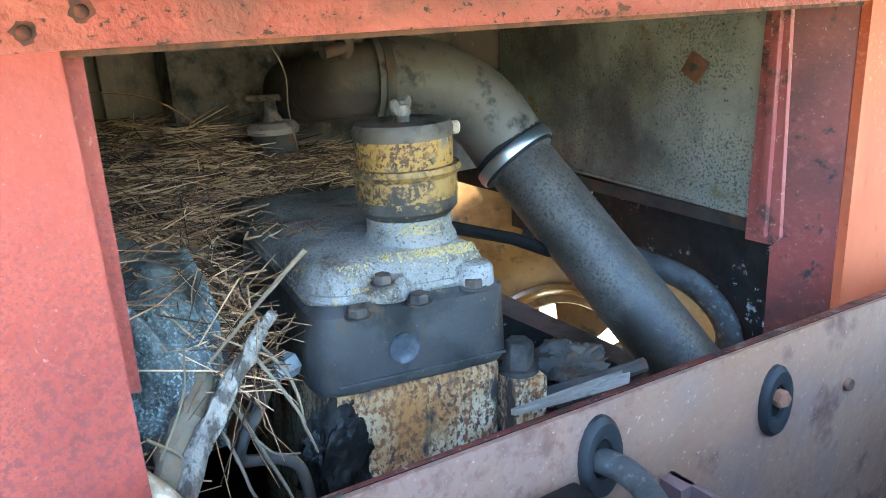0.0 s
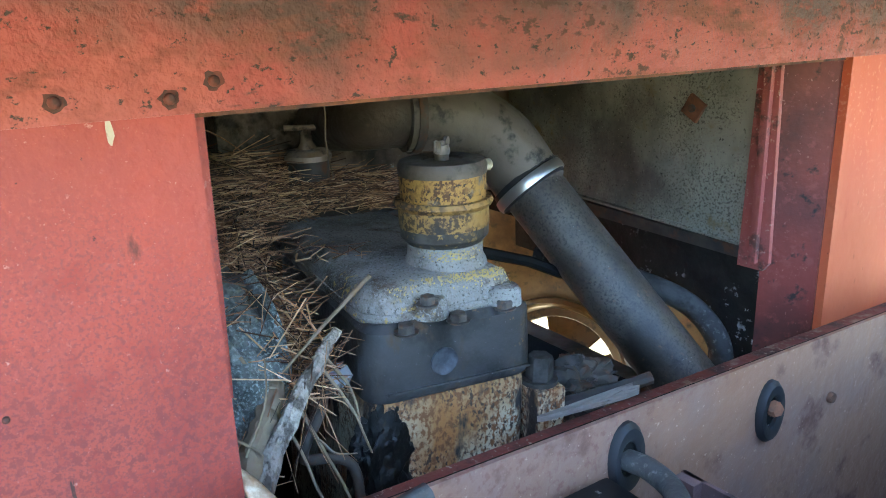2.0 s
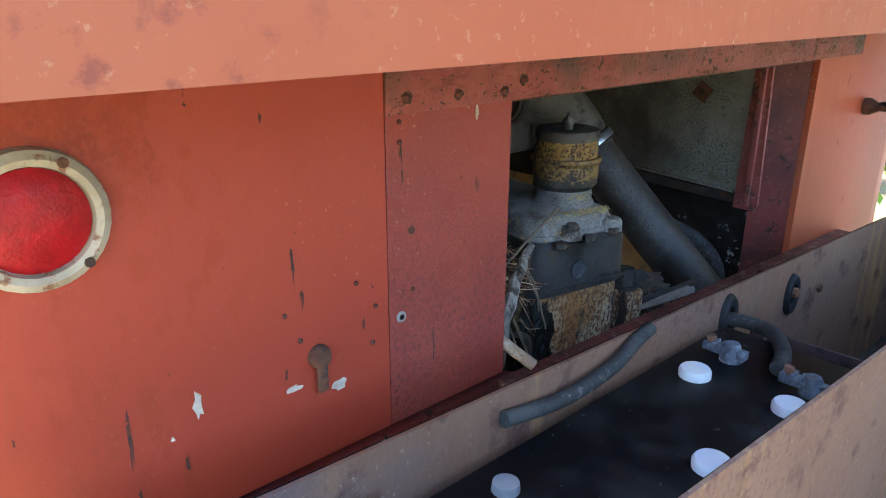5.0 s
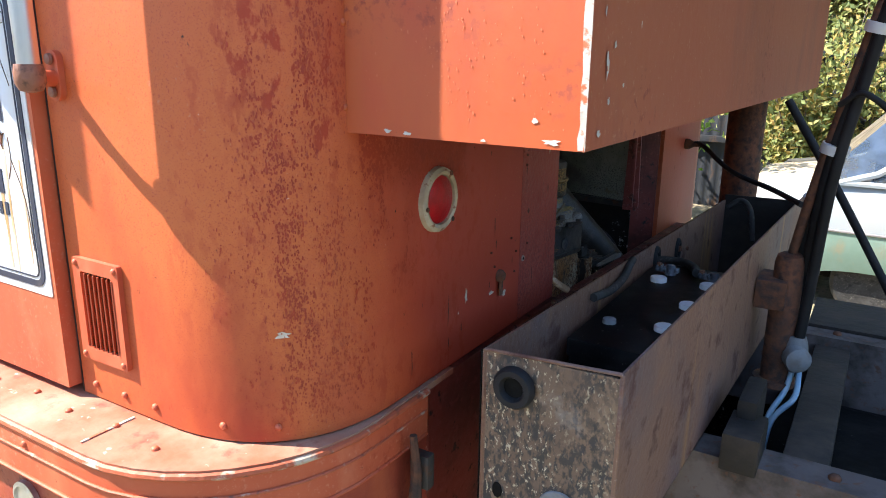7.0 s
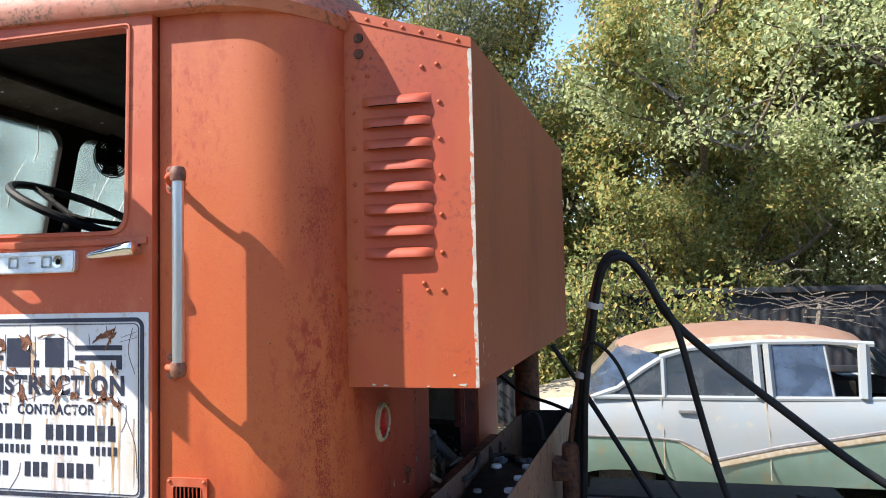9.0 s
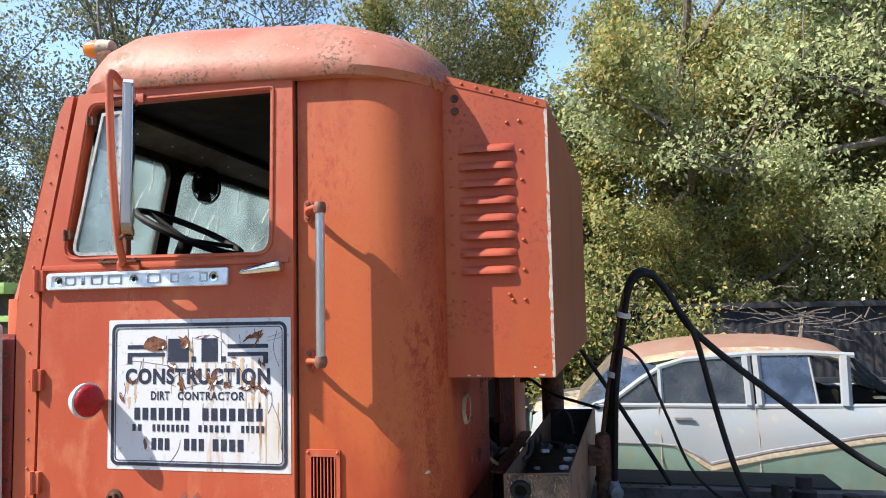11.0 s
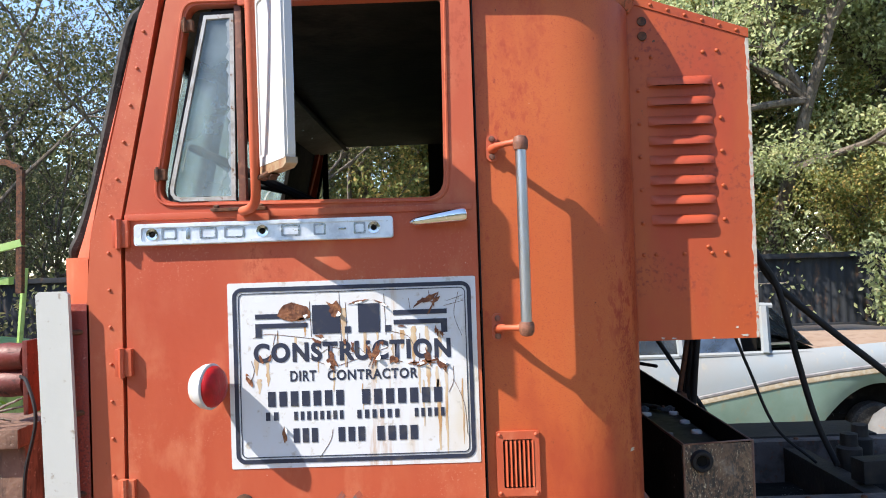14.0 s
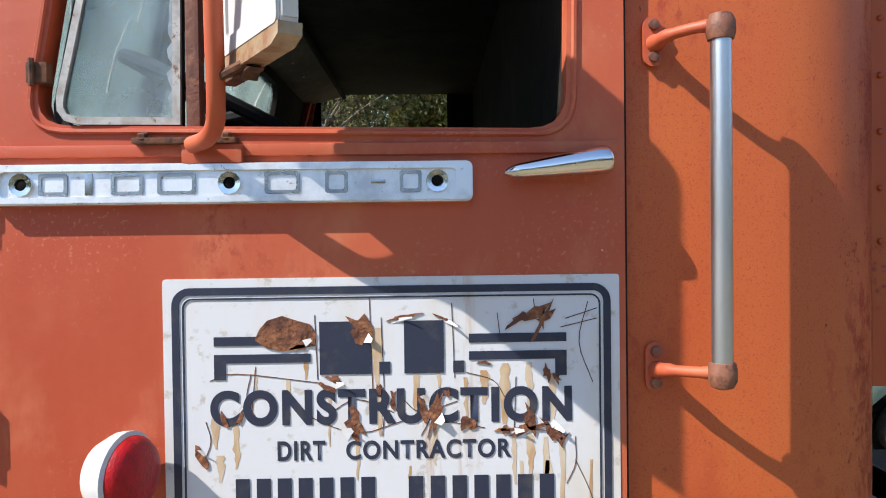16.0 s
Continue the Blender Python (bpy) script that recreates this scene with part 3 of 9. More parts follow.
# added black sheet that stands for the shade under the cab
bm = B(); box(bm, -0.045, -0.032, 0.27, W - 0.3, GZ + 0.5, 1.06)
part("under_cab_dark", bm, M_BLACK, cab)
# front pillar and front wall
pil = [(-1.42, ZB), (-1.337, ZB), (-1.330, 1.97), (-1.215, 2.545), (-1.242, 2.545), (-1.270, 2.49), (-1.405, 1.94), (-1.42, 1.77)]
bm = B(); prism(bm, pil, "y", 0.0, 0.05)
part("front_pillar", bm, M_PAINT, cab)
rivets(cab, [(-1.362 + 0.2 * max(0, (z - 1.95) / 0.6) * 0.62, -0.001, z) for z in [1.25 + 0.092 * i for i in range(14)]], (0, -1, 0), 0.0042, M_PAINT)
bm = B(); prism(bm, pil, "y", W - 0.05, W)
part("front_pillar", bm, M_PAINT, cab)
bm = B(); box(bm, -1.47, -1.405, 0.40, W - 0.05, ZB, 1.90, 0.01)
part("front_wall", bm, M_PAINT, cab)


def slanted(poly_y, z0, z1, t):
    """A strip of the sloping windscreen plane between two heights."""
    def xs(z):
        return -1.405 + (z - 1.99) * 0.215
    b = B()
    prism(b, [(xs(z0), z0), (xs(z1), z1), (xs(z1) + t, z1), (xs(z0) + t, z0)], "y", poly_y[0], poly_y[1])
    return b


SHEAR = Matrix(((1, 0, 0.215, -1.405 - 1.99 * 0.215), (0, 1, 0, 0), (0, 0, 1, 0), (0, 0, 0, 1)))
PANES = ((0.12, 0.655), (0.735, 1.80))
for k, (y0, y1) in enumerate(PANES):
    bm = B(); ring_plate(bm, rounded(y0 - (0.07 if k == 0 else 0.04), y1 + (0.039 if k == 0 else 0.02), 1.95, 2.56, 0.004, 6), rounded(y0, y1, 2.0, 2.44, 0.06, 6), "x", 0.0, 0.035, SHEAR)
    fr_ = part("windscreen_frame", bm, M_INTERIOR, cab)
    bm = B(); prism(bm, rounded(y0 - 0.01, y1 + 0.01, 1.99, 2.45, 0.115, 6), "x", 0.012, 0.017, SHEAR)
    g = part("windscreen", bm, M_GLASS, cab, "cracked dusty windscreen glass")
    g.visible_shadow = False
    rk = random.Random(31 + k)
    for j in range(7 if k else 5):
        yy, zz, a = rk.uniform(y0 + 0.08, y1 - 0.08), rk.uniform(2.12, 2.36), rk.uniform(0.9, 1.9)
        pts = [(0.0195, yy, zz)]
        for s_ in range(4):
            a += rk.gauss(0, 0.22)
            pts.append((0.0195, pts[-1][1] + 0.04 * math.cos(a), pts[-1][2] + 0.04 * math.sin(a)))
        bm = B(); tube(bm, [tuple(SHEAR @ Vector(p)) for p in pts], [0.0022, 0.002, 0.0016, 0.0012, 0.0007], 4)
        part("crack", bm, M_CAPW, g, "pale crack in the glass")
part("windscreen_corner", slanted((1.82, W - 0.05), 1.95, 2.56, 0.035), M_INTERIOR, cab)


# roof
M_ROOFLIP = material("sunburnt_roof_paint", (0.38, 0.102, 0.056), 0.6, layers=(((0.43, 0.165, 0.105), 4, 0.52, 0.12, ONE, None), ((0.24, 0.13, 0.08), 40, 0.53, 0.06, (1, 1, 1), 0.8, (3.2, 0.54)), ((0.13, 0.06, 0.035), 80, 0.56, 0.05, ONE, None, (4, 0.54)), ((0.48, 0.36, 0.26), 60, 0.66, 0.03, ONE, 0.8, (4, 0.53))), bump=(50, 0.15))
def build_roof():
    bm = B()
    rings = []
    for inset, z in ((0.03, 2.545), (0.0, 2.55), (-0.012, 2.575), (0.0, 2.615), (0.035, 2.67), (0.09, 2.715), (0.18, 2.752), (0.32, 2.778), (0.5, 2.79)):
        r = max(0.28 - inset * 0.3, 0.1)
        ol = rounded(-1.295 + inset, 0.015 - inset, -0.012 + inset, W + 0.012 - inset, r, 7)
        ring = []
        for x, y in ol:
            lift = (z - 2.545) / 0.245 * 0.075 * (-x / 1.25) - 0.05 * max(0.0, (x + 0.44) / 0.44) - 0.055 * max(0.0, (-1.12 - x) / 0.18) * max(0.0, 1 - (z - 2.545) / 0.13)
            ring.append(bm.verts.new((x, y, z + lift)))
        rings.append(ring)
    for a, b in zip(rings, rings[1:]):
        for i in range(len(a)):
            j = (i + 1) % len(a)
            bm.faces.new((a[i], a[j], b[j], b[i]))
    bm.faces.new(rings[-1])
    m = M_ROOFLIP
    part("roof", bm, m, cab, "sunburnt rusting roof")
build_roof()
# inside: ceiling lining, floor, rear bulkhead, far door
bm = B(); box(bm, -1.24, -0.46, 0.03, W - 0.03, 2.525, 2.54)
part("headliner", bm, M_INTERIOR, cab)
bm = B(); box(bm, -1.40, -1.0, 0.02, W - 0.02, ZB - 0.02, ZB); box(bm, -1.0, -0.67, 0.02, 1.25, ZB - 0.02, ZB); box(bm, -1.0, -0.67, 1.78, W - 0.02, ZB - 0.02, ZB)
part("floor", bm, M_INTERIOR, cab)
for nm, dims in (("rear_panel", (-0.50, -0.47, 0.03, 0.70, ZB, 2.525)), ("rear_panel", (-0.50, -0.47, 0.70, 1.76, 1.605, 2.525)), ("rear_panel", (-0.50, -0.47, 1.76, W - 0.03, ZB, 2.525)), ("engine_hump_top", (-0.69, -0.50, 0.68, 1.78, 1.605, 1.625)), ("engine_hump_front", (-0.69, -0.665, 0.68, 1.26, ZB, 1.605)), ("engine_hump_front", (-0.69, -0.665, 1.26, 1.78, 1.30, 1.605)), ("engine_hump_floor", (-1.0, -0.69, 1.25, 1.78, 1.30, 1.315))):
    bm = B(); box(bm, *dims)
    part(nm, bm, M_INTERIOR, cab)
M_HEADER = material("brown_header_lining", (0.13, 0.10, 0.078), 0.8, spec=0.2, layers=(((0.075, 0.06, 0.045), 5, 0.5, 0.12, ONE, None), ((0.16, 0.14, 0.11), 60, 0.62, 0.05, ONE, None)), bump=(60, 0.1))
bm = B(); prism(bm, [(-1.10, 2.512), (-1.285, 2.466), (-1.29, 2.476), (-1.10, 2.522)], "y", 0.05, W - 0.05)
hp = part("header_panel", bm, M_HEADER, cab, "grey-brown lining above the windscreen")
bm = B(); tube(bm, [(-1.095, 0.05, 2.508), (-1.095, W - 0.05, 2.508)], 0.010, 8)
part("header_bead", bm, M_INTERIOR, hp)
rivets(hp, [(-1.19, 0.30 + 0.22 * i, 2.487) for i in range(8)], (0.2, 0, -1), 0.005, M_ALU, "screw")
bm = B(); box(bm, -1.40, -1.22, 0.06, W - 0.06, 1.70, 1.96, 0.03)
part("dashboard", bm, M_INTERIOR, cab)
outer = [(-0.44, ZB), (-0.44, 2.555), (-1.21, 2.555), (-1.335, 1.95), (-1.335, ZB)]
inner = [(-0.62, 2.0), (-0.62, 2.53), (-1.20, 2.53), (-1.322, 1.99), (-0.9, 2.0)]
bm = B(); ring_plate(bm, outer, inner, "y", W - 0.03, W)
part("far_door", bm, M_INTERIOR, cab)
bm = B(); box(bm, -1.237, -1.207, W - 0.03, W - 0.01, 2.0, 2.52)
part("far_window_bar", bm, M_BLACK, cab)

# fender shelf round the foot of the cab
shelf = [(-1.72, 0.30), (-1.72, 0.05)] + arc(-1.60, 0.03, 0.12, 180, 270, 6) + [(-0.35, -0.09)] + [(-0.27 + 0.276 * math.cos(radians(-90 + 9 * i)), 0.20 + 0.29 * math.sin(radians(-90 + 9 * i))) for i in range(11)]
fender = thing("fender", "dusty orange truck fender with a trim band and rivets", "fender", (-0.8, 0.1, ZB - 0.3))
bm = B(); prism(bm, shelf + [(0.006, 0.42), (-0.2, 0.42), (-0.6, 0.4), (-1.0, 0.4)], "z", ZB - 0.014, ZB - 0.003)
part("shelf", bm, M_SHELF, fender, "dust-covered fender shelf")
trim = [(-1.72, 0.30), (-1.72, 0.05)] + arc(-1.60, 0.03, 0.12, 180, 270, 6) + [(-0.35, -0.09)] + shelf[-11:] + [(0.008, 0.30), (0.008, 0.335)]
bm = B()
tube(bm, [(x, y, ZB - 0.012) for x, y in trim], 0.006, 8)
M_TRIM = material("chipped_bead_paint", (0.38, 0.085, 0.035), 0.6, layers=(((0.46, 0.38, 0.29), 24, 0.61, 0.05, ONE, None), ((0.15, 0.05, 0.03), 40, 0.62, 0.05, ONE, None)), bump=(80, 0.2))
part("trim_band", bm, M_TRIM, fender, "chipped trim bead")
bm = B(); prism(bm, strip([(x, y) for x, y in trim], 0.01), "z", ZB - 0.09, ZB - 0.012)
part("upper_skirt", bm, M_PAINT, fender)
low = [(-1.70, 0.30), (-1.70, 0.06)] + arc(-1.60, 0.04, 0.10, 180, 270, 6) + [(-0.35, -0.06)] + arc(-0.27, 0.21, 0.27, -90, 0, 10) + [(0.0, 0.42)]
bm = B(); prism(bm, strip(low[8:], 0.01), "z", ZB - 0.75, ZB - 0.09)
part("lower_skirt", bm, material("worn_red_skirt_paint", (0.30, 0.042, 0.020), 0.55, layers=(((0.22, 0.032, 0.018), 4, 0.53, 0.1, ONE, None), ((0.36, 0.075, 0.030), 9, 0.57, 0.1, VS, None), ((0.10, 0.03, 0.02), 50, 0.62, 0.05, ONE, 0.8, (4, 0.5)), (SPECK, 55, 0.70, 0.02, ONE, 0.8, (3, 0.52))), bump=(60, 0.15)), fender)

# unseen panel added below the cab to keep sun off the far wheel
bm = B(); box(bm, -1.66, -1.64, 0.02, W - 0.02, GZ + 0.35, ZB - 0.02, 0.004)
part("sun_blocker", bm, M_PAINT, cab)
# dark red puts the shadow between cab and trough into the skirt
bm = B(); box(bm, -0.014, 0.004, 0.345, 0.88, ZB - 0.75, ZB - 0.008)
part("rear_skirt", bm, M_DARKRED, fender, "rear skirt in dark red that stands for the shadow there")
# rounded front corner with the windscreen's rubber edge
bm = B(); prism(bm, [(-1.415, 0.002), (-1.455, 0.014), (-1.495, 0.05), (-1.525, 0.11), (-1.535, 0.2), (-1.535, 0.4), (-1.41, 0.4)], "z", ZB, 1.885)
part("front_corner", bm, M_PAINT, cab)
def front_post(y, s):
    b = B(); rows = []
    for z, xa, xb in ((1.88, -1.412, -1.485), (1.94, -1.405, -1.452), (2.05, -1.382, -1.410), (2.265, -1.330, -1.347), (2.49, -1.270, -1.286), (2.545, -1.242, -1.266)):
        rows.append([b.verts.new(p) for p in ((xa, y, z), ((xa + xb) / 2 - 0.008, y + s * 0.03, z), (xb, y + s * 0.10, z), (xb + 0.05, y + s * 0.11, z), (xa + 0.03, y + s * 0.045, z))])
    for p, q in zip(rows, rows[1:]):
        for i in range(5):
            b.faces.new((p[i], p[(i + 1) % 5], q[(i + 1) % 5], q[i]))
    b.faces.new(rows[0][::-1]); b.faces.new(rows[-1])
    part("front_post", b, M_PAINT, cab)
    b = B(); tube(b, smooth_path([(-1.40, y + s * 0.40, 1.895), (-1.48, y + s * 0.16, 1.885), (-1.497, y + s * 0.10, 1.90), (-1.474, y + s * 0.095, 1.95), (-1.441, y + s * 0.095, 2.05), (-1.388, y + s * 0.095, 2.265), (-1.336, y + s * 0.095, 2.48), (-1.31, y + s * 0.12, 2.54)], 5), 0.016, 8)
    part("screen_rubber", b, M_HOSE, cab, "perished grey-black windscreen rubber")
front_post(0.0, 1)
front_post(W, -1)

# seams, rivets and lamp on the fender
bm = B(); tube(bm, [(x, y - 0.002, ZB - 0.045) for x, y in trim[8:]], 0.0025, 6)
part("bead_line", bm, M_TRIM, fender)
bm = B(); tube(bm, [(x, y - 0.002, ZB - 0.088) for x, y in trim[8:]], 0.003, 6)
part("bead_line", bm, M_PAINT, fender)
rivets(fender, [(-1.5 + 0.12 * i, -0.090, ZB - 0.035) for i in range(10)], (0, -1, 0), 0.0055, M_PAINT)
rivets(fender, [(-1.2 + 0.10 * i, -0.03 + 0.01 * (i % 2), ZB - 0.003) for i in range(11)], (0, 0, 1), 0.006, M_PAINT)
bm = B(); box(bm, -0.302, -0.298, -0.075, 0.01, ZB - 0.004, ZB - 0.001)
part("shelf_seam", bm, M_EDGE, fender)
bm = B(); lathe(bm, [(0.034, 0.0), (0.034, 0.008), (0.027, 0.010), (0.026, 0.006), (0.012, 0.009), (0.003, 0.0095)], facing((-0.49, -0.061, 1.02), (0, -1, 0)), 22)
part("reflector", bm, M_ALU, fender, "round grey reflector")
# stalk between cab and trough
bm = B(); tube(bm, [(0.03, 0.26, 0.98), (0.035, 0.262, 1.08), (0.03, 0.26, 1.14)], [0.014, 0.008, 0.006], 8)
part("latch_stalk", bm, M_RUST, fender)
bm = B(); box(bm, 0.015, 0.05, 0.272, 0.292, 1.04, 1.10, 0.005)
part("latch_block", bm, M_DARKSTEEL, fender)
# low rivets and pits along the foot of the corner panel
rivets(cab, [(x, 0.019, ZB + 0.022) for x in (-0.40, -0.33, -0.26)] + [(*bend(a)[0].xy, ZB + 0.022) for a in (-68, -48)], (0, -1, 0), 0.0055, M_PAINT)
# the driver's door
door = thing("cab_door", "faded orange-red truck door with open window and a peeling sign", "door", (-0.9, 0.0, ZB))
def hole(off):
    """Round-cornered window outline in four quarters."""
    pts = []
    base = [((-0.522, 2.006), 0.05), ((-0.515, 2.508), 0.012), ((-1.147, 2.508), 0.03), ((-1.236, 2.016), 0.05)]
    n = len(base)
    for i, (p, r) in enumerate(base):
        p = Vector(p); a = Vector(base[i - 1][0]); b = Vector(base[(i + 1) % n][0])
        u, v = (a - p).normalized(), (b - p).normalized()
        c0, c1 = p + u * (r + off * 0), p + v * (r + off * 0)
        for k in range(6):
            t = k / 5
            q = (1 - t) ** 2 * c0 + 2 * t * (1 - t) * p + t * t * c1
            ctr = Vector((-0.85, 2.26))
            q = q + (q - ctr).normalized() * off
            pts.append((q.x, q.y))
    return pts
bm = B()
def door_faces(bm, y):
    out = [Vector(p) for p in ((-0.443, 1.985), (-0.443, 2.548), (-1.196, 2.548), (-1.319, 1.985))]
    inn = hole(0.0)
    O = [bm.verts.new((p.x, y, p.y)) for p in out]
    I = [bm.verts.new((p[0], y, p[1])) for p in inn]
    for g in range(4):
        for k in range(5):
            bm.faces.new((O[g], I[g * 6 + k], I[g * 6 + k + 1]))
        bm.faces.new((O[g], I[g * 6 + 5], I[(g * 6 + 6) % 24], O[(g + 1) % 4]))
    L = [bm.verts.new((x, y, ZB + 0.012)) for x in (-0.443, -1.327)]
    bm.faces.new((O[0], O[3], L[1], L[0]))
    return O, I, L
a, b = door_faces(bm, 0.0), door_faces(bm, 0.035)
for s, t in ((a[1], b[1]),):
    for i in range(24):
        bm.faces.new((s[i], s[(i + 1) % 24], t[(i + 1) % 24], t[i]))
ra, rb = [a[2][0], a[0][0], a[0][1], a[0][2], a[0][3], a[2][1]], [b[2][0], b[0][0], b[0][1], b[0][2], b[0][3], b[2][1]]
for i in range(6):
    bm.faces.new((ra[i], ra[(i + 1) % 6], rb[(i + 1) % 6], rb[i]))
door_skin_ob = part("door_skin", bm, M_PAINT, door)
# raised bead round the window and sill lip
bm = B(); tube(bm, [(p[0], -0.001, p[1]) for p in hole(0.012)] + [(hole(0.012)[0][0], -0.001, hole(0.012)[0][1])], 0.004, 6)
part("window_bead", bm, M_PAINT, door)
bm = B(); box(bm, -1.318, -0.455, -0.007, 0.001, 1.972, 1.988, 0.003)
part("belt_moulding", bm, M_PAINT, door)
bm = B(); box(bm, -1.0, -0.53, 0.005, 0.03, 1.985, 2.004, 0.002)
part("window_sill", bm, M_RUST, door, "rusty inner window sill")
# vent window
M_ENDCHAN = material("rust_brown_channel_paint", (0.15, 0.055, 0.035), 0.65, layers=(((0.085, 0.035, 0.025), 20, 0.54, 0.1, UP, None), ((0.22, 0.09, 0.055), 60, 0.6, 0.06, ONE, None)), bump=(80, 0.2))
M_VENTFRAME = material("worn_pale_metal", (0.50, 0.49, 0.47), 0.45, 0.3, layers=(((0.34, 0.31, 0.28), 25, 0.54, 0.08, ONE, None), ((0.20, 0.11, 0.06), 60, 0.64, 0.04, ONE, 0.8)))
M_SEAL = material("shrunken_pale_sealant", (0.22, 0.27, 0.32), 0.6, layers=(((0.30, 0.35, 0.40), 60, 0.5, 0.1, ONE, None),))
def vent_pts(off):
    return [(-1.108 + off * 0.6, 2.480 - off), (-1.035 - off, 2.484 - off), (-1.042 - off, 2.016 + off), (-1.175, 2.016 + off), (-1.192 + off * 0.35, 2.021 + off * 0.9), (-1.201 + off * 0.8, 2.034 + off * 0.5), (-1.202 + off, 2.052)]
tilt = Matrix.Translation((-1.04, 0.01, 0)) @ Matrix.Rotation(radians(4), 4, "Z") @ Matrix.Translation((1.04, -0.01, 0))
bm = B(); ring_plate(bm, vent_pts(0), vent_pts(0.010), "y", 0.004, 0.018, tilt)
vf = part("vent_frame", bm, M_VENTFRAME, door, "worn bright metal vent window frame")
bm = B(); prism(bm, vent_pts(0.012), "y", 0.009, 0.013, tilt)
g = part("vent_glass", bm, M_GLASS_V, door, "hazy vent window glass, tinted blue for the reflected sky")
g.visible_shadow = False
bm = B(); prism(bm, [(-1.051, 2.03), (-1.046, 2.47)] + [(-1.051 - 0.005 * abs(math.sin(i * 0.9)) - 0.003 * math.sin(i * 2.3) + 0.004 * (20 - i) / 40, 2.47 - i * 0.0107) for i in range(41)], "y", 0.0065, 0.0085, tilt)
part("sealant_edge", bm, M_SEAL, vf, "wavy pale sealant along the glass edge")
# black ring also fills in the shaded gap beside the frame
bm = B(); ring_plate(bm, [(p[0] - 0.012, p[1] + (0.012 if p[1] > 2.2 else -0.008)) if p[0] < -1.1 else (p[0], p[1] + (0.012 if p[1] > 2.2 else -0.008)) for p in vent_pts(0)], vent_pts(-0.001), "y", 0.012, 0.022)
part("vent_rubber", bm, M_RUBBER, door, "dark rubber seal that also stands for the shaded gap")
bm = B(); box(bm, -1.034, -1.016, 0.006, 0.03, 2.0, 2.505, 0.002)
part("window_channel", bm, M_ENDCHAN, door, "rust-brown painted window channel")
for z, x in ((2.455, -1.150), (2.085, -1.228)):
    bm = B(); box(bm, x - 0.012, x + 0.016, -0.008, 0.01, z - 0.014, z + 0.014, 0.003); tube(bm, [(x - 0.003, -0.01, z - 0.018), (x - 0.003, -0.01, z + 0.018)], 0.004, 8)
    part("vent_hinge", bm, M_RUST, door)
# hinges
for z in (1.94, 1.622, 1.30):
    bm = B(); box(bm, -1.346, -1.305, -0.016, 0.0, z - 0.034, z + 0.034, 0.004); tube(bm, [(-1.329, -0.016, z - 0.036), (-1.329, -0.016, z + 0.036)], 0.008, 8)
    part("hinge", bm, M_PAINT, door)
# handle: chrome paddle with keyed pivot
bm = B()
tube(bm, smooth_path([(-0.607, -0.022, 1.9445), (-0.590, -0.027, 1.9465), (-0.555, -0.030, 1.9505), (-0.515, -0.031, 1.9555), (-0.485, -0.030, 1.959), (-0.470, -0.029, 1.9605), (-0.4655, -0.029, 1.961)], 4), [0.004, 0.006, 0.008, 0.0095, 0.0103, 0.011, 0.0117, 0.0125, 0.0134, 0.0143, 0.0152, 0.016, 0.0168, 0.0176, 0.0184, 0.019, 0.0194, 0.0196, 0.0194, 0.0188, 0.0176, 0.0155, 0.012, 0.0075, 0.0025], 14, True, 0.95)
hd = part("handle", bm, M_CHROME, door, "chrome door handle")
bm = B(); lathe(bm, [(0.015, 0), (0.014, 0.022), (0.012, 0.028)], facing((-0.483, -0.001, 1.958), (0, -1, 0)), 18)
part("lock_boss", bm, M_CHROME, hd)
bm = B(); lathe(bm, [(0.0075, 0.0), (0.0075, 0.002), (0.005, 0.0025), (0.0045, 0.0015)], facing((-0.481, -0.0385, 1.959), (0, -1, 0)), 16)
part("lock_barrel", bm, M_ALU, hd)
bm = B(); box(bm, -0.482, -0.480, -0.0415, -0.0395, 1.9555, 1.9625)
part("keyhole", bm, M_BLACK, hd)
# bottom drain pipe stub and stencilled number
bm = B(); lathe(bm, [(0.012, 0.0), (0.026, 0.0), (0.026, 0.004), (0.016, 0.006), (0.016, 0.022), (0.010, 0.022), (0.009, 0.004)], facing((-1.04, -0.0005, 1.262), (0, -1, 0)), 16)
part("drain_stub", bm, M_RUST, door)
M_STENCIL = material("faded_blue_stencil", (0.13, 0.115, 0.12), 0.7, layers=(((0.33, 0.075, 0.04), 40, 0.51, 0.06, ONE, None),))
text_mesh("stencil_number", "66", 0.082, 0.076, (-0.823, -0.0008, 1.212), M_STENCIL, door, 0.03)

# nameplate on the door
M_PLATE = material("weathered_bright_plate", (0.88, 0.89, 0.91), 0.42, 1.0, layers=(((0.62, 0.64, 0.67), 18, 0.56, 0.1, ONE, 0.5), ((0.3, 0.26, 0.22), 90, 0.68, 0.04, ONE, 0.7)), bump=(12, 0.03))
plate = thing("nameplate", "chrome nameplate strip with raised blocks on the truck door", "nameplate", (-0.97, -0.001, 1.905))
bm = B(); prism(bm, rounded(-1.292, -0.650, 1.908, 1.962, 0.008, 3), "y", -0.014, 0.0)
part("backing", bm, M_PLATE, plate)
bm = B(); ring_plate(bm, rounded(-1.290, -0.652, 1.910, 1.960, 0.008, 3), rounded(-1.272, -0.672, 1.918, 1.952, 0.006, 3), "y", -0.019, -0.0135)
part("rim", bm, M_PLATE, plate)
M_PLATEFACE = material("dull_chrome", (0.50, 0.50, 0.50), 0.25, 1.0, layers=(((0.34, 0.35, 0.37), 25, 0.55, 0.08, ONE, 0.4),), bump=(12, 0.03))
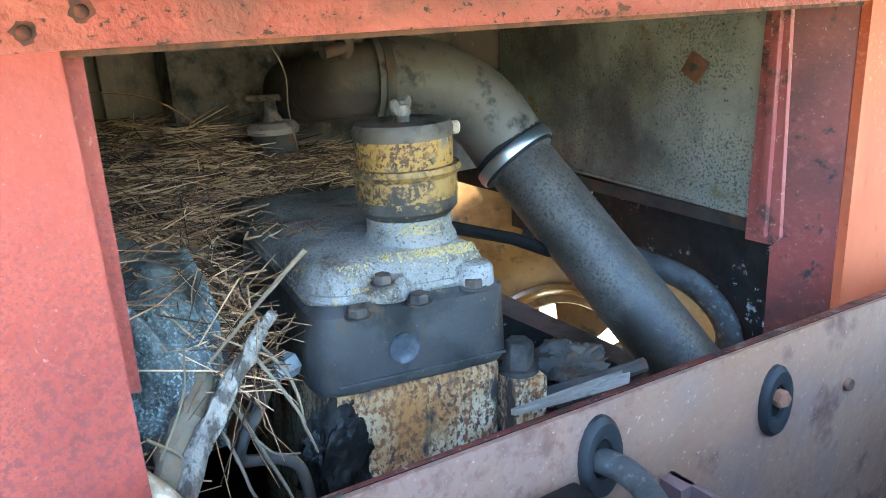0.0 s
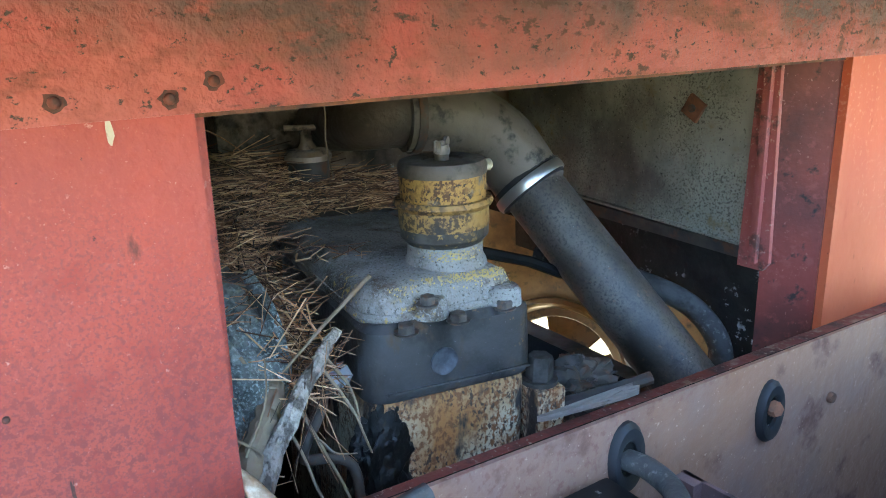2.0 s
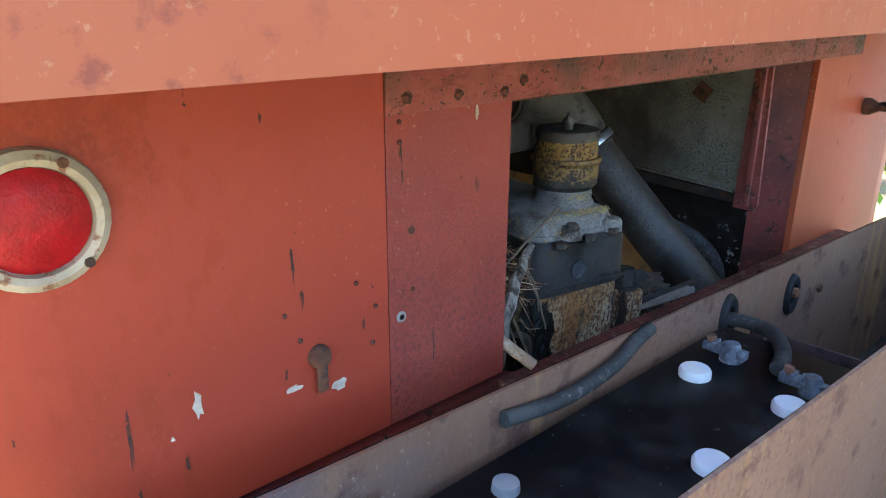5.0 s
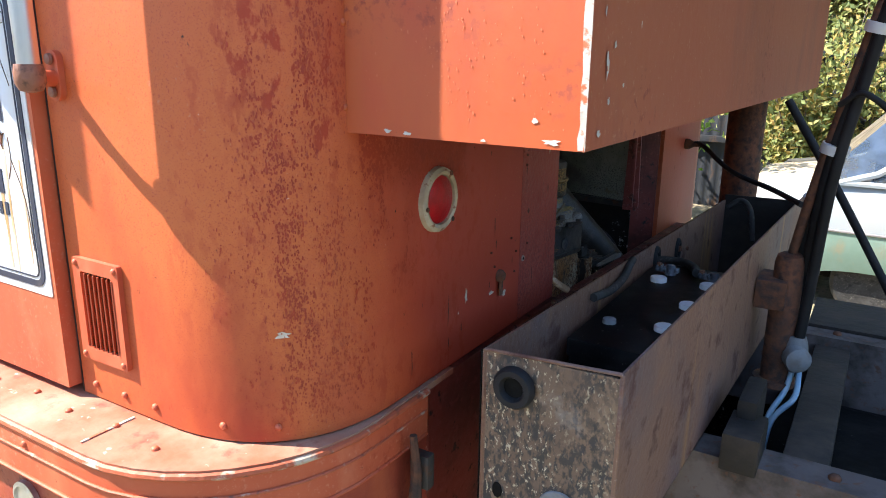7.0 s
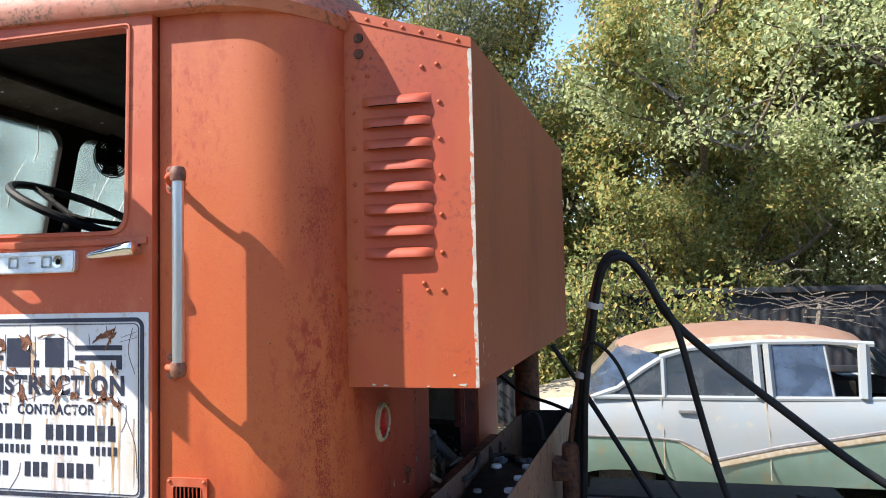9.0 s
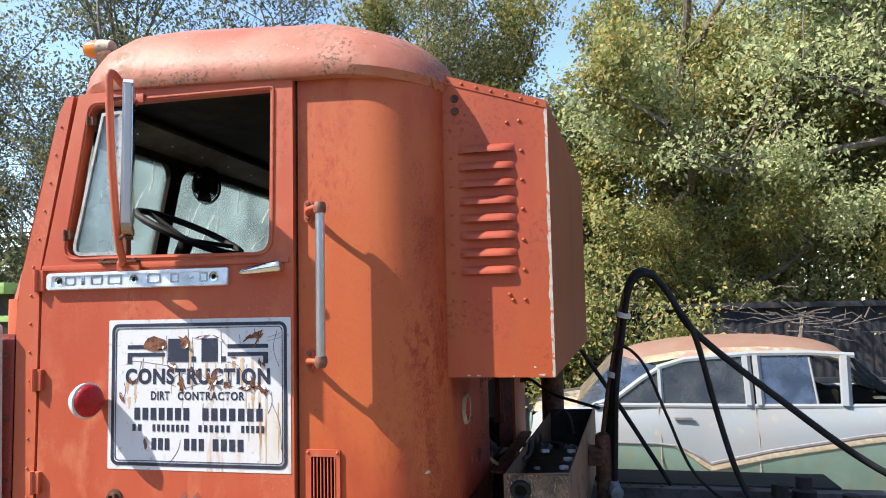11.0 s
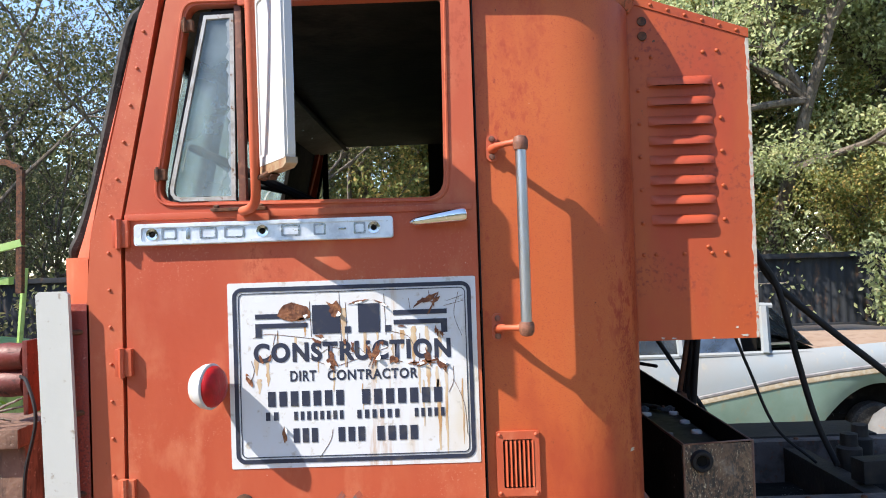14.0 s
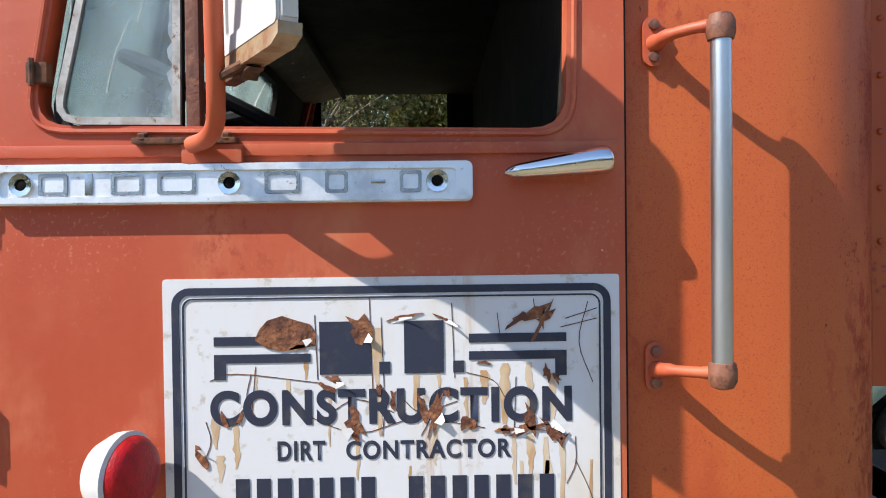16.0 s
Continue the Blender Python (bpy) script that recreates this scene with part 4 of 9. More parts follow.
for x0, x1 in ((-1.223, -1.185), (-1.162, -1.152), (-1.128, -1.086), (-1.067, -1.017), (-0.926, -0.880), (-0.846, -0.816), (-0.785, -0.766), (-0.747, -0.718)):
    bm = B()
    if x1 - x0 < 0.02:
        h = 0.0025 if x0 > -0.9 else 0.0145
        box(bm, x0, x1, -0.0160, -0.0135, 1.935 - h, 1.935 + h, 0.001)
    else:
        ring_plate(bm, rounded(x0, x1, 1.9205, 1.9495, 0.003, 2), rounded(x0 + 0.0045, x1 - 0.0045, 1.925, 1.945, 0.003, 2), "y", -0.0160, -0.0135)
    part("raised_block", bm, M_PLATEFACE, plate)
for x in (-1.245, -0.972, -0.697):
    bm = B(); lathe(bm, [(0.004, 0.0), (0.015, 0.0), (0.015, 0.005), (0.008, 0.004), (0.006, 0.0)], facing((x, -0.0135, 1.935), (0, -1, 0)), 14)
    s = part("screw", bm, M_CHROME, plate)
    bm = B(); disc(bm, (x, -0.0140, 1.935), (0, -1, 0), 0.0065, 0.002, 10)
    part("screw_hole", bm, M_BLACK, s)

plate.matrix_world = Matrix.Translation((-0.97, -0.001, 1.905)) @ Matrix.Rotation(radians(-2.5), 4, "X")

# the sign
sign = thing("door_sign", "torn rust-stained white vinyl sign with navy print on the door", "sign", (-0.76, -0.001, 1.343))
SX0, SX1, SZ0, SZ1 = -1.068, -0.452, 1.349, 1.808
bm = B(); prism(bm, rounded(SX0, SX1, SZ0, SZ1, 0.004, 2), "y", -0.0035, 0.0)
part("sheet", bm, M_WHITE, sign, smooth=False)
def frame_line(o, w, r):
    b = B()
    ring_plate(b, rounded(SX0 + o, SX1 - o, SZ0 + o, SZ1 - o, r, 6), rounded(SX0 + o + w, SX1 - o - w, SZ0 + o + w, SZ1 - o - w, max(r - w, 0.002), 6), "y", -0.0048, -0.003)
    return b
part("border", frame_line(0.012, 0.010, 0.024), M_NAVY, sign)
part("border", frame_line(0.026, 0.0022, 0.014), M_NAVY, sign)
SW = SX1 - SX0
def sx(u): return SX0 + u * SW
def sz(v): return SZ1 - v * (SZ1 - SZ0)
def bar(u0, u1, v0, v1, name="printed_bar"):
    b = B(); box(b, sx(u0), sx(u1), -0.0048, -0.003, sz(v1), sz(v0))
    part(name, b, M_NAVY, sign, smooth=False)
# the striped wings either side of the initials, which are left as blocks
for u0, u1, s in ((0.11, 0.32, -1), (0.667, 0.882, 1)):
    bar(u0, u1, 0.171, 0.197)
    bar(u0, u1, 0.223, 0.248)
    e = u0 if s < 0 else u1 - 0.025
    bar(e, e + 0.025, 0.248, 0.297)
bar(0.340, 0.452, 0.130, 0.285, "initial_block")
bar(0.470, 0.494, 0.250, 0.285, "initial_block")
bar(0.525, 0.612, 0.130, 0.285, "initial_block")
bar(0.632, 0.656, 0.250, 0.285, "initial_block")
text_mesh("word", "CONSTRUCTION", 0.793 * SW, 0.106 * (SZ1 - SZ0), (sx(0.10), -0.0045, sz(0.434)), M_NAVY, sign, 0.045, 1.16)
text_mesh("word", "DIRT", 0.105 * SW, 0.058 * (SZ1 - SZ0), (sx(0.245), -0.0045, sz(0.538)), M_NAVY, sign, 0.03, 1.14)
text_mesh("word", "CONTRACTOR", 0.363 * SW, 0.056 * (SZ1 - SZ0), (sx(0.395), -0.0045, sz(0.538)), M_NAVY, sign, 0.03, 1.14)
for v0, v1, cells in ((0.590, 0.670, [(0.145, 0.465, 7), (0.523, 0.860, 7)]), (0.700, 0.745, [(0.135, 0.20, 2), (0.25, 0.46, 8), (0.503, 0.685, 6), (0.734, 0.866, 5)]), (0.790, 0.866, [(0.245, 0.355, 3), (0.425, 0.545, 3), (0.580, 0.758, 4)])):
    for u0, u1, n in cells:
        step = (u1 - u0) / n
        for i in range(n):
            thin = 0.46 if v1 - v0 < 0.06 else 0.34
            bar(u0 + i * step + step * thin / 2, u0 + (i + 1) * step - step * thin / 2, v0, v1)
# torn places: bare rusty metal with curled edges
random.seed(11)
M_TORN = material("rusted_bare_patch", (0.20, 0.075, 0.035), 0.85, layers=(((0.10, 0.035, 0.02), 50, 0.5, 0.1, ONE, None), ((0.32, 0.14, 0.06), 90, 0.6, 0.08, ONE, None)), bump=(120, 0.4))
def torn(u, v, w, h, rot=0.0, seg=13, spike=0.45):
    b = B()
    poly = []
    for i in range(seg):
        a = 2 * math.pi * i / seg
        r = 1 - spike * random.random()
        x, z = w / 2 * r * math.cos(a), h / 2 * r * math.sin(a)
        poly.append((sx(u) + x * math.cos(rot) - z * math.sin(rot), sz(v) + x * math.sin(rot) + z * math.cos(rot)))
    prism(b, poly, "y", -0.0053, -0.003)
    part("torn_patch", b, M_TORN, sign, smooth=False)
for args in ((0.268, 0.165, 0.095, 0.060, 0, 11, 0.35), (0.425, 0.150, 0.045, 0.050, 0.7, 15, 0.7), (0.79, 0.125, 0.085, 0.030, 0.5, 17, 0.85), (0.83, 0.135, 0.07, 0.025, 1.1, 15, 0.85), (0.415, 0.43, 0.030, 0.060, 0.4, 13, 0.75), (0.59, 0.41, 0.022, 0.085, -0.3, 15, 0.75), (0.565, 0.385, 0.016, 0.05, 0.2, 13, 0.75), (0.79, 0.455, 0.10, 0.022, 0.1, 17, 0.8), (0.85, 0.465, 0.07, 0.020, -0.9, 15, 0.8), (0.80, 0.42, 0.018, 0.06, 0.2, 13, 0.8), (0.075, 0.52, 0.016, 0.045, 0.5, 11, 0.6), (0.84, 0.29, 0.02, 0.03, 0.3, 13, 0.7), (0.165, 0.41, 0.014, 0.035, -0.4, 13, 0.7), (0.37, 0.30, 0.05, 0.014, -0.5, 13, 0.8), (0.215, 0.83, 0.012, 0.055, 0.1, 11, 0.6), (0.52, 0.12, 0.06, 0.007, 0.2, 13, 0.6), (0.62, 0.13, 0.05, 0.006, -0.4, 13, 0.6), (0.66, 0.44, 0.03, 0.03, 0.6, 13, 0.8), (0.50, 0.36, 0.012, 0.04, 0.1, 11, 0.8), (0.13, 0.42, 0.010, 0.035, 0.4, 11, 0.6), (0.355, 0.325, 0.034, 0.012, -0.5, 13, 0.7), (0.62, 0.345, 0.018, 0.020, 0.3, 13, 0.8), (0.70, 0.258, 0.032, 0.008, -0.2, 13, 0.7), (0.86, 0.305, 0.014, 0.022, 0.2, 13, 0.8), (0.47, 0.335, 0.010, 0.026, 0.1, 11, 0.7), (0.745, 0.46, 0.020, 0.018, 0.4, 13, 0.8), (0.875, 0.485, 0.012, 0.030, -0.5, 13, 0.8), (0.295, 0.205, 0.030, 0.012, 0.2, 13, 0.6)):
    torn(*args)
# rust streaks washed down from the tears
M_STREAK = material("tan_rust_streak", (0.54, 0.42, 0.28), 0.6, layers=(((0.40, 0.22, 0.085), 30, 0.52, 0.1, (1, 1, 0.3), None), ((0.58, 0.52, 0.44), 14, 0.55, 0.1, (1, 1, 0.3), None)))
for u, v0, v1, w in ((0.80, 0.47, 0.60, 0.012), (0.835, 0.48, 0.66, 0.010), (0.87, 0.48, 0.95, 0.009), (0.765, 0.47, 0.62, 0.008), (0.47, 0.33, 0.47, 0.008), (0.59, 0.45, 0.56, 0.007), (0.42, 0.46, 0.60, 0.006), (0.55, 0.17, 0.40, 0.012), (0.85, 0.29, 0.45, 0.010), (0.155, 0.43, 0.56, 0.010), (0.12, 0.52, 0.60, 0.012), (0.70, 0.28, 0.38, 0.014), (0.36, 0.33, 0.50, 0.005), (0.935, 0.55, 0.9, 0.005), (0.535, 0.56, 0.70, 0.005), (0.465, 0.15, 0.32, 0.014), (0.60, 0.14, 0.33, 0.009), (0.745, 0.26, 0.44, 0.016), (0.80, 0.26, 0.41, 0.010), (0.27, 0.30, 0.43, 0.008), (0.20, 0.27, 0.36, 0.005), (0.11, 0.40, 0.50, 0.012), (0.66, 0.30, 0.44, 0.006), (0.31, 0.22, 0.30, 0.007), (0.84, 0.55, 0.93, 0.012), (0.78, 0.55, 0.80, 0.006)):
    b = B(); k = 9; L, Rr = [], []
    for i in range(k + 1):
        t = i / k
        ww = w * (0.35 + 0.65 * math.sin(math.pi * min(1, 0.25 + t * 0.75))) * random.uniform(0.6, 1.1)
        x, z = sx(u) + random.gauss(0, 0.0008), sz(v0 + (v1 - v0) * t)
        L.append(b.verts.new((x - ww / 2, -0.0039, z))); Rr.append(b.verts.new((x + ww / 2, -0.0039, z)))
    for i in range(k):
        b.faces.new((L[i], Rr[i], Rr[i + 1], L[i + 1]))
    part("rust_streak", b, M_STREAK, sign, smooth=False)
# curled flaps of vinyl beside the tears
for u, v, w, h, a in ((0.31, 0.19, 0.02, 0.014, 0.5), (0.445, 0.18, 0.014, 0.02, -0.4), (0.40, 0.455, 0.016, 0.02, 0.6), (0.60, 0.42, 0.014, 0.024, -0.7), (0.57, 0.36, 0.012, 0.02, 0.9), (0.77, 0.46, 0.02, 0.012, 0.2), (0.86, 0.45, 0.02, 0.012, -0.6), (0.08, 0.51, 0.012, 0.018, 0.8), (0.38, 0.315, 0.018, 0.012, 0.3), (0.52, 0.125, 0.03, 0.007, 0.2), (0.625, 0.135, 0.024, 0.008, -0.5), (0.222, 0.80, 0.008, 0.025, 0.1)):
    b = B(); q = []
    for i in range(5):
        t = i / 4
        dx, dy = w * (t - 0.5), -0.004 - 0.008 * t * t
        q.append([b.verts.new((sx(u) + dx * math.cos(a) - s * h / 2 * (1 - 0.7 * t) * math.sin(a), dy, sz(v) + dx * math.sin(a) + s * h / 2 * (1 - 0.7 * t) * math.cos(a))) for s in (-1, 1)])
    for p, r in zip(q, q[1:]):
        b.faces.new((p[0], p[1], r[1], r[0]))
    part("curled_flap", b, M_WHITE, sign)
# cracks in the vinyl
for pts in (((0.09, 0.42), (0.10, 0.48), (0.08, 0.55)), ((0.30, 0.40), (0.42, 0.46), (0.55, 0.42), (0.70, 0.45)), ((0.10, 0.30), (0.16, 0.28), (0.34, 0.31)), ((0.88, 0.13), (0.95, 0.10)), ((0.90, 0.55), (0.94, 0.68), (0.95, 0.85)), ((0.355, 0.95), (0.40, 0.86), (0.41, 0.80)), ((0.60, 0.34), (0.58, 0.42), (0.56, 0.47)), ((0.2, 0.26), (0.19, 0.4)), ((0.45, 0.06), (0.455, 0.34)), ((0.63, 0.08), (0.635, 0.30)), ((0.90, 0.48), (0.90, 0.56), (0.88, 0.62)), ((0.19, 0.28), (0.18, 0.36), (0.21, 0.43)), ((0.33, 0.11), (0.335, 0.30)), ((0.475, 0.12), (0.48, 0.36), (0.475, 0.47)), ((0.73, 0.11), (0.735, 0.17)), ((0.81, 0.07), (0.815, 0.12)), ((0.87, 0.155), (0.95, 0.13)), ((0.93, 0.08), (0.91, 0.2), (0.94, 0.32)), ((0.52, 0.36), (0.56, 0.40), (0.64, 0.37)), ((0.36, 0.40), (0.42, 0.36), (0.50, 0.40)), ((0.77, 0.30), (0.765, 0.45)), ((0.66, 0.285), (0.72, 0.31), (0.745, 0.36))):
    b = B(); tube(b, smooth_path([(sx(u), -0.0038, sz(v)) for u, v in pts], 4), 0.0007, 4)
    part("crack", b, M_RUST, sign)

sign.location.y += 0.0021

# round red marker lamp on the door
marker = thing("marker_lamp", "round red marker lamp in a white cup on the door", "marker lamp", (-1.10, -0.02, 1.565))
mm = facing((-1.094, -0.062, 1.565), (0.965, -0.26, 0.0))
bm = B(); tube(bm, [(-1.105, 0.0, 1.565), (-1.103, -0.045, 1.565)], 0.016, 12)
part("stem", bm, M_PAINT, marker, "painted stem")
bm = B(); lathe(bm, [(0.018, -0.046), (0.040, -0.036), (0.053, -0.014), (0.055, 0.002), (0.051, 0.005)], mm, 28)
part("cup", bm, M_CAPW, marker, "white painted lamp cup")
bm = B(); lathe(bm, [(0.050, 0.000), (0.049, 0.010), (0.042, 0.019), (0.022, 0.026), (0.004, 0.027)], mm, 28)
part("lens", bm, M_LENS, marker, "red plastic lens")

# grab handle
M_ENDCAP = material("dull_brown_painted_casting", (0.17, 0.065, 0.04), 0.6, layers=(((0.24, 0.10, 0.06), 20, 0.54, 0.1, ONE, None), ((0.09, 0.035, 0.022), 60, 0.56, 0.06, ONE, None)), bump=(80, 0.2))
def grab_handle():
    g = thing("grab_handle", "grey metal grab bar between two red painted cast brackets", "grab handle", (-0.37, -0.02, 1.66))
    for z in (2.125, 1.678):
        bm = B()
        prism(bm, rounded(-0.413, -0.385, z - 0.034, z + 0.034, 0.013, 5), "y", 0.011, 0.020)
        tube(bm, smooth_path([(-0.399, 0.013, z - 0.004), (-0.388, -0.015, z), (-0.365, -0.040, z + 0.002), (-0.338, -0.055, z + 0.003)], 4), [0.012] * 2 + [0.0095] * 3 + [0.0075] * 5 + [0.0085] * 3, 10)
        br = part("bracket", bm, M_PAINT, g, "red painted bracket")
        s = 1 if z > 2 else -1
        bm = B(); lathe(bm, [(0.0165, -0.017), (0.0185, -0.008), (0.0185, 0.006), (0.014, 0.015), (0.005, 0.018)], facing((-0.334, -0.057, z), (0, 0, s)), 16)
        part("end_cap", bm, M_ENDCAP, br, "dull brown end cap")
        for dz in (-0.022, 0.022):
            bm = B(); lathe(bm, [(0.008, 0), (0.007, 0.004), (0.003, 0.005)], facing((-0.399, 0.009, z + dz), (0, -1, 0)), 10)
            part("screw", bm, M_ENDCAP, br)
    bm = B(); tube(bm, [(-0.334, -0.057, 1.676), (-0.334, -0.057, 2.128)], 0.0135, 16)
    part("bar", bm, M_ALU, g, "dull aluminium bar")
grab_handle()

# louvred vent low on the corner panel
vent = thing("side_vent", "small red louvred vent plate on the cab side", "vent", (-0.36, 0, 1.26))
bm = B(); ring_plate(bm, rounded(-0.413, -0.306, 1.258, 1.418, 0.004, 3), rounded(-0.396, -0.322, 1.278, 1.398, 0.004, 3), "y", 0.012, 0.021)
part("plate", bm, M_PAINT, vent)
bm = B(); box(bm, -0.398, -0.320, 0.0185, 0.0215, 1.276, 1.40)
part("backing", bm, M_BLACK, vent)
for i in range(7):
    x = -0.392 + i * 0.0108
    bm = B(); prism(bm, [(x, 0.017), (x + 0.006, 0.010), (x + 0.0075, 0.011), (x + 0.003, 0.019)], "z", 1.281, 1.395)
    part("slat", bm, M_PAINT, vent)
rivets(vent, [(x, 0.012, z) for x in (-0.405, -0.314) for z in (1.266, 1.410)], (0, -1, 0), 0.005, M_PAINT, "screw")

# mirror on its bracket
mirror = thing("side_mirror", "narrow white-backed truck mirror on a red tubular bracket", "mirror", (-0.96, -0.09, 1.97))
bm = B()
tube(bm, smooth_path([(-0.985, -0.003, 2.50), (-0.962, -0.10, 2.535), (-0.945, -0.172, 2.545), (-0.943, -0.182, 2.50), (-0.948, -0.16, 2.30), (-0.957, -0.125, 2.12), (-0.963, -0.100, 2.035), (-0.972, -0.075, 2.004), (-0.992, -0.045, 1.990), (-1.020, -0.016, 1.986)], 6), 0.0115, 12)
part("arm", bm, M_PAINT, mirror, "red painted tube arm")
bm = B(); box(bm, -1.098, -0.962, -0.020, -0.001, 1.988, 1.996, 0.002)
part("foot", bm, M_RUST, mirror)
bm = B(); box(bm, -1.035, -0.955, -0.016, 0.0, 1.962, 1.988, 0.004)
part("foot_block", bm, M_PAINT, mirror)
for x in (-1.085, -0.975):
    bm = B(); hexbolt(bm, (x, -0.012, 1.996), (0, -0.3, 1), 0.007, 0.007)
    part("foot_bolt", bm, M_RUST, mirror)
bm = B(); box(bm, -1.02, -0.95, -0.010, 0.0, 2.50, 2.53, 0.003)
part("upper_foot", bm, M_PAINT, mirror)
# the head stands nearly edge-on to the door: x runs from the inner to the outer edge, y through its depth
HW = 0.187
mmx = Matrix.Translation((-0.952, -0.066, 2.288)) @ Matrix.Rotation(radians(-57), 4, "Z")
bm = B(); box(bm, 0.0, HW, -0.011, 0.011, -0.205, 0.205, 0.006, mmx)
hdm = part("case", bm, M_CAPW, mirror, "white mirror case")
bm = B(); box(bm, 0.008, HW - 0.008, 0.0105, 0.0135, -0.196, 0.196, 0.001, mmx)
part("mirror_glass", bm, M_CHROME, hdm)
bm = B(); ring_plate(bm, rounded(0.002, HW - 0.001, -0.204, 0.204, 0.006, 3), rounded(0.022, HW - 0.018, -0.184, 0.184, 0.008, 3), "y", -0.0145, -0.0105, mmx)
part("case_rim", bm, M_CAPW, hdm)
bm = B(); box(bm, HW - 0.001, HW + 0.002, -0.0085, 0.0085, -0.198, 0.198, 0.001, mmx)
part("edge_band", bm, M_CAPW, hdm)
M_TANCAP = material("rust_stained_tan_paint", (0.28, 0.19, 0.105), 0.65, layers=(((0.22, 0.10, 0.045), 25, 0.53, 0.08, ONE, None), ((0.36, 0.29, 0.20), 14, 0.58, 0.1, ONE, None)), bump=(90, 0.2))
bm = B(); prism(bm, [(-0.003, -0.204), (HW + 0.002, -0.203), (HW + 0.001, -0.216), (HW - 0.02, -0.224), (0.02, -0.226), (-0.002, -0.217)], "y", -0.0135, 0.0135, mmx)
part("end_cap", bm, M_TANCAP, hdm, "rust-stained tan end cap")
bm = B(); prism(bm, [(-0.004, 0.204), (HW + 0.002, 0.203), (HW - 0.01, 0.216), (0.012, 0.217)], "y", -0.0135, 0.0135, mmx)
part("end_cap", bm, M_CAPW, hdm)
bm = B(); prism(bm, [(-0.02, -0.227), (0.075, -0.226), (0.088, -0.230), (0.070, -0.232), (0.062, -0.240), (0.052, -0.233), (-0.02, -0.232)], "y", -0.009, 0.010, mmx)
part("bottom_clip", bm, M_RUST, hdm, "rusty bottom clip")
for z, y0, x0 in ((2.052, -0.106, -0.962), (2.46, -0.178, -0.944)):
    bm = B(); tube(bm, [(x0, y0, z), tuple(mmx @ Vector((0.085, 0.0, z - 2.27)))], 0.006, 8)
    part("clamp_rod", bm, M_RUST, mirror)

# louvred box on the rear of the cab
lbox = thing("louvred_box", "orange sheet-metal box with louvred side, bolted behind the cab", "air intake box", (0.15, 1.2, 1.628))
LX0, LX1, LY0, LY1, LZ0 = -0.024, 0.314, 0.166, 2.27, 1.613
def lz(x, y):
    return 2.560 - (x - LX0) / (LX1 - LX0) * 0.112 + (y - LY0) / (LY1 - LY0) * 0.11
def lx(y):
    return LX1 + (y - LY0) / (LY1 - LY0) * 0.045
bm = B(); prism(bm, [(LX0, LZ0), (LX1, LZ0), (LX1, lz(LX1, LY0)), (LX0, lz(LX0, LY0))], "y", LY0, LY0 + 0.003)
lside = part("side_panel", bm, M_BOXPAINT, lbox)
def quad_slab(b, p, t):
    p = [Vector(q) for q in p]
    n = (p[1] - p[0]).cross(p[3] - p[0]).normalized() * t
    v = [b.verts.new(q) for q in p] + [b.verts.new(q - n) for q in p]
    for f in ((0, 1, 2, 3), (7, 6, 5, 4), (0, 4, 5, 1), (1, 5, 6, 2), (2, 6, 7, 3), (3, 7, 4, 0)):
        b.faces.new([v[i] for i in f])
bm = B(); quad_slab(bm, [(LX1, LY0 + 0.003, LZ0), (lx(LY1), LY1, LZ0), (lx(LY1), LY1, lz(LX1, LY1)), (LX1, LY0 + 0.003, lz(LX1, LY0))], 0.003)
# darker copy of the box paint, for the rear panel only
M_BOXREAR = material("rear_orange_box_paint", (0.275, 0.056, 0.019), 0.6, layers=(((0.285, 0.074, 0.027), 2.4, 0.52, 0.14, VS, 0.65), ((0.19, 0.045, 0.02), 5, 0.60, 0.1, VS, None), ((0.19, 0.04, 0.02), 60, 0.60, 0.05, ONE, 0.7, (4, 0.58)), ((0.34, 0.14, 0.075), 130, 0.66, 0.05, ONE, None), (SPECK, 30, 0.775, 0.012, (1, 1, 0.6), 0.8)), bump=(40, 0.1))
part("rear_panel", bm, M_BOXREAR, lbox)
bm = B(); quad_slab(bm, [(LX0, LY0, lz(LX0, LY0) + 0.002), (LX1, LY0, lz(LX1, LY0) + 0.002), (lx(LY1), LY1, lz(LX1, LY1)), (LX0, LY1, lz(LX0, LY1))], 0.003)
part("top_panel", bm, M_BOXPAINT, lbox)
bm = B(); box(bm, LX0, LX1 - 0.02, LY0 + 0.004, LY0 + 0.09, LZ0 + 0.001, LZ0 + 0.004); box(bm, 0.20, LX1 - 0.005, LY0 + 0.09, LY1, LZ0 + 0.001, LZ0 + 0.004)
part("bottom_flange", bm, M_BOXPAINT, lbox)
bm = B(); prism(bm, [(LX0, LZ0), (lx(LY1), LZ0), (lx(LY1), lz(LX1, LY1)), (LX0, lz(LX0, LY1))], "y", LY1 - 0.003, LY1)
part("far_panel", bm, M_BOXPAINT, lbox)
# scraped corner edges and seam flange
bm = B(); tube(bm, [(LX1 - 0.001, LY0 + 0.001, LZ0 + 0.83 * i / 40) for i in range(41)], [0.0010 + 0.0014 * random.random() for _ in range(41)], 6)
part("scraped_edge", bm, M_EDGE, lbox, "bare scraped corner edge")
bm = B(); tube(bm, [(LX0, LY0 - 0.001, LZ0 - 0.005), (LX0, LY0 - 0.001, 2.0), (LX0 - 0.003, LY0 - 0.001, 2.562)], 0.0024, 6)
part("sealed_seam", bm, M_EDGE, lbox, "chipped pale seam edge")
bm = B(); prism(bm, [(LX0, 2.535), (LX1, 2.425), (LX1, 2.449), (LX0, 2.561)], "y", LY0 - 0.003, LY0)
part("top_lip", bm, M_BOXPAINT, lbox)
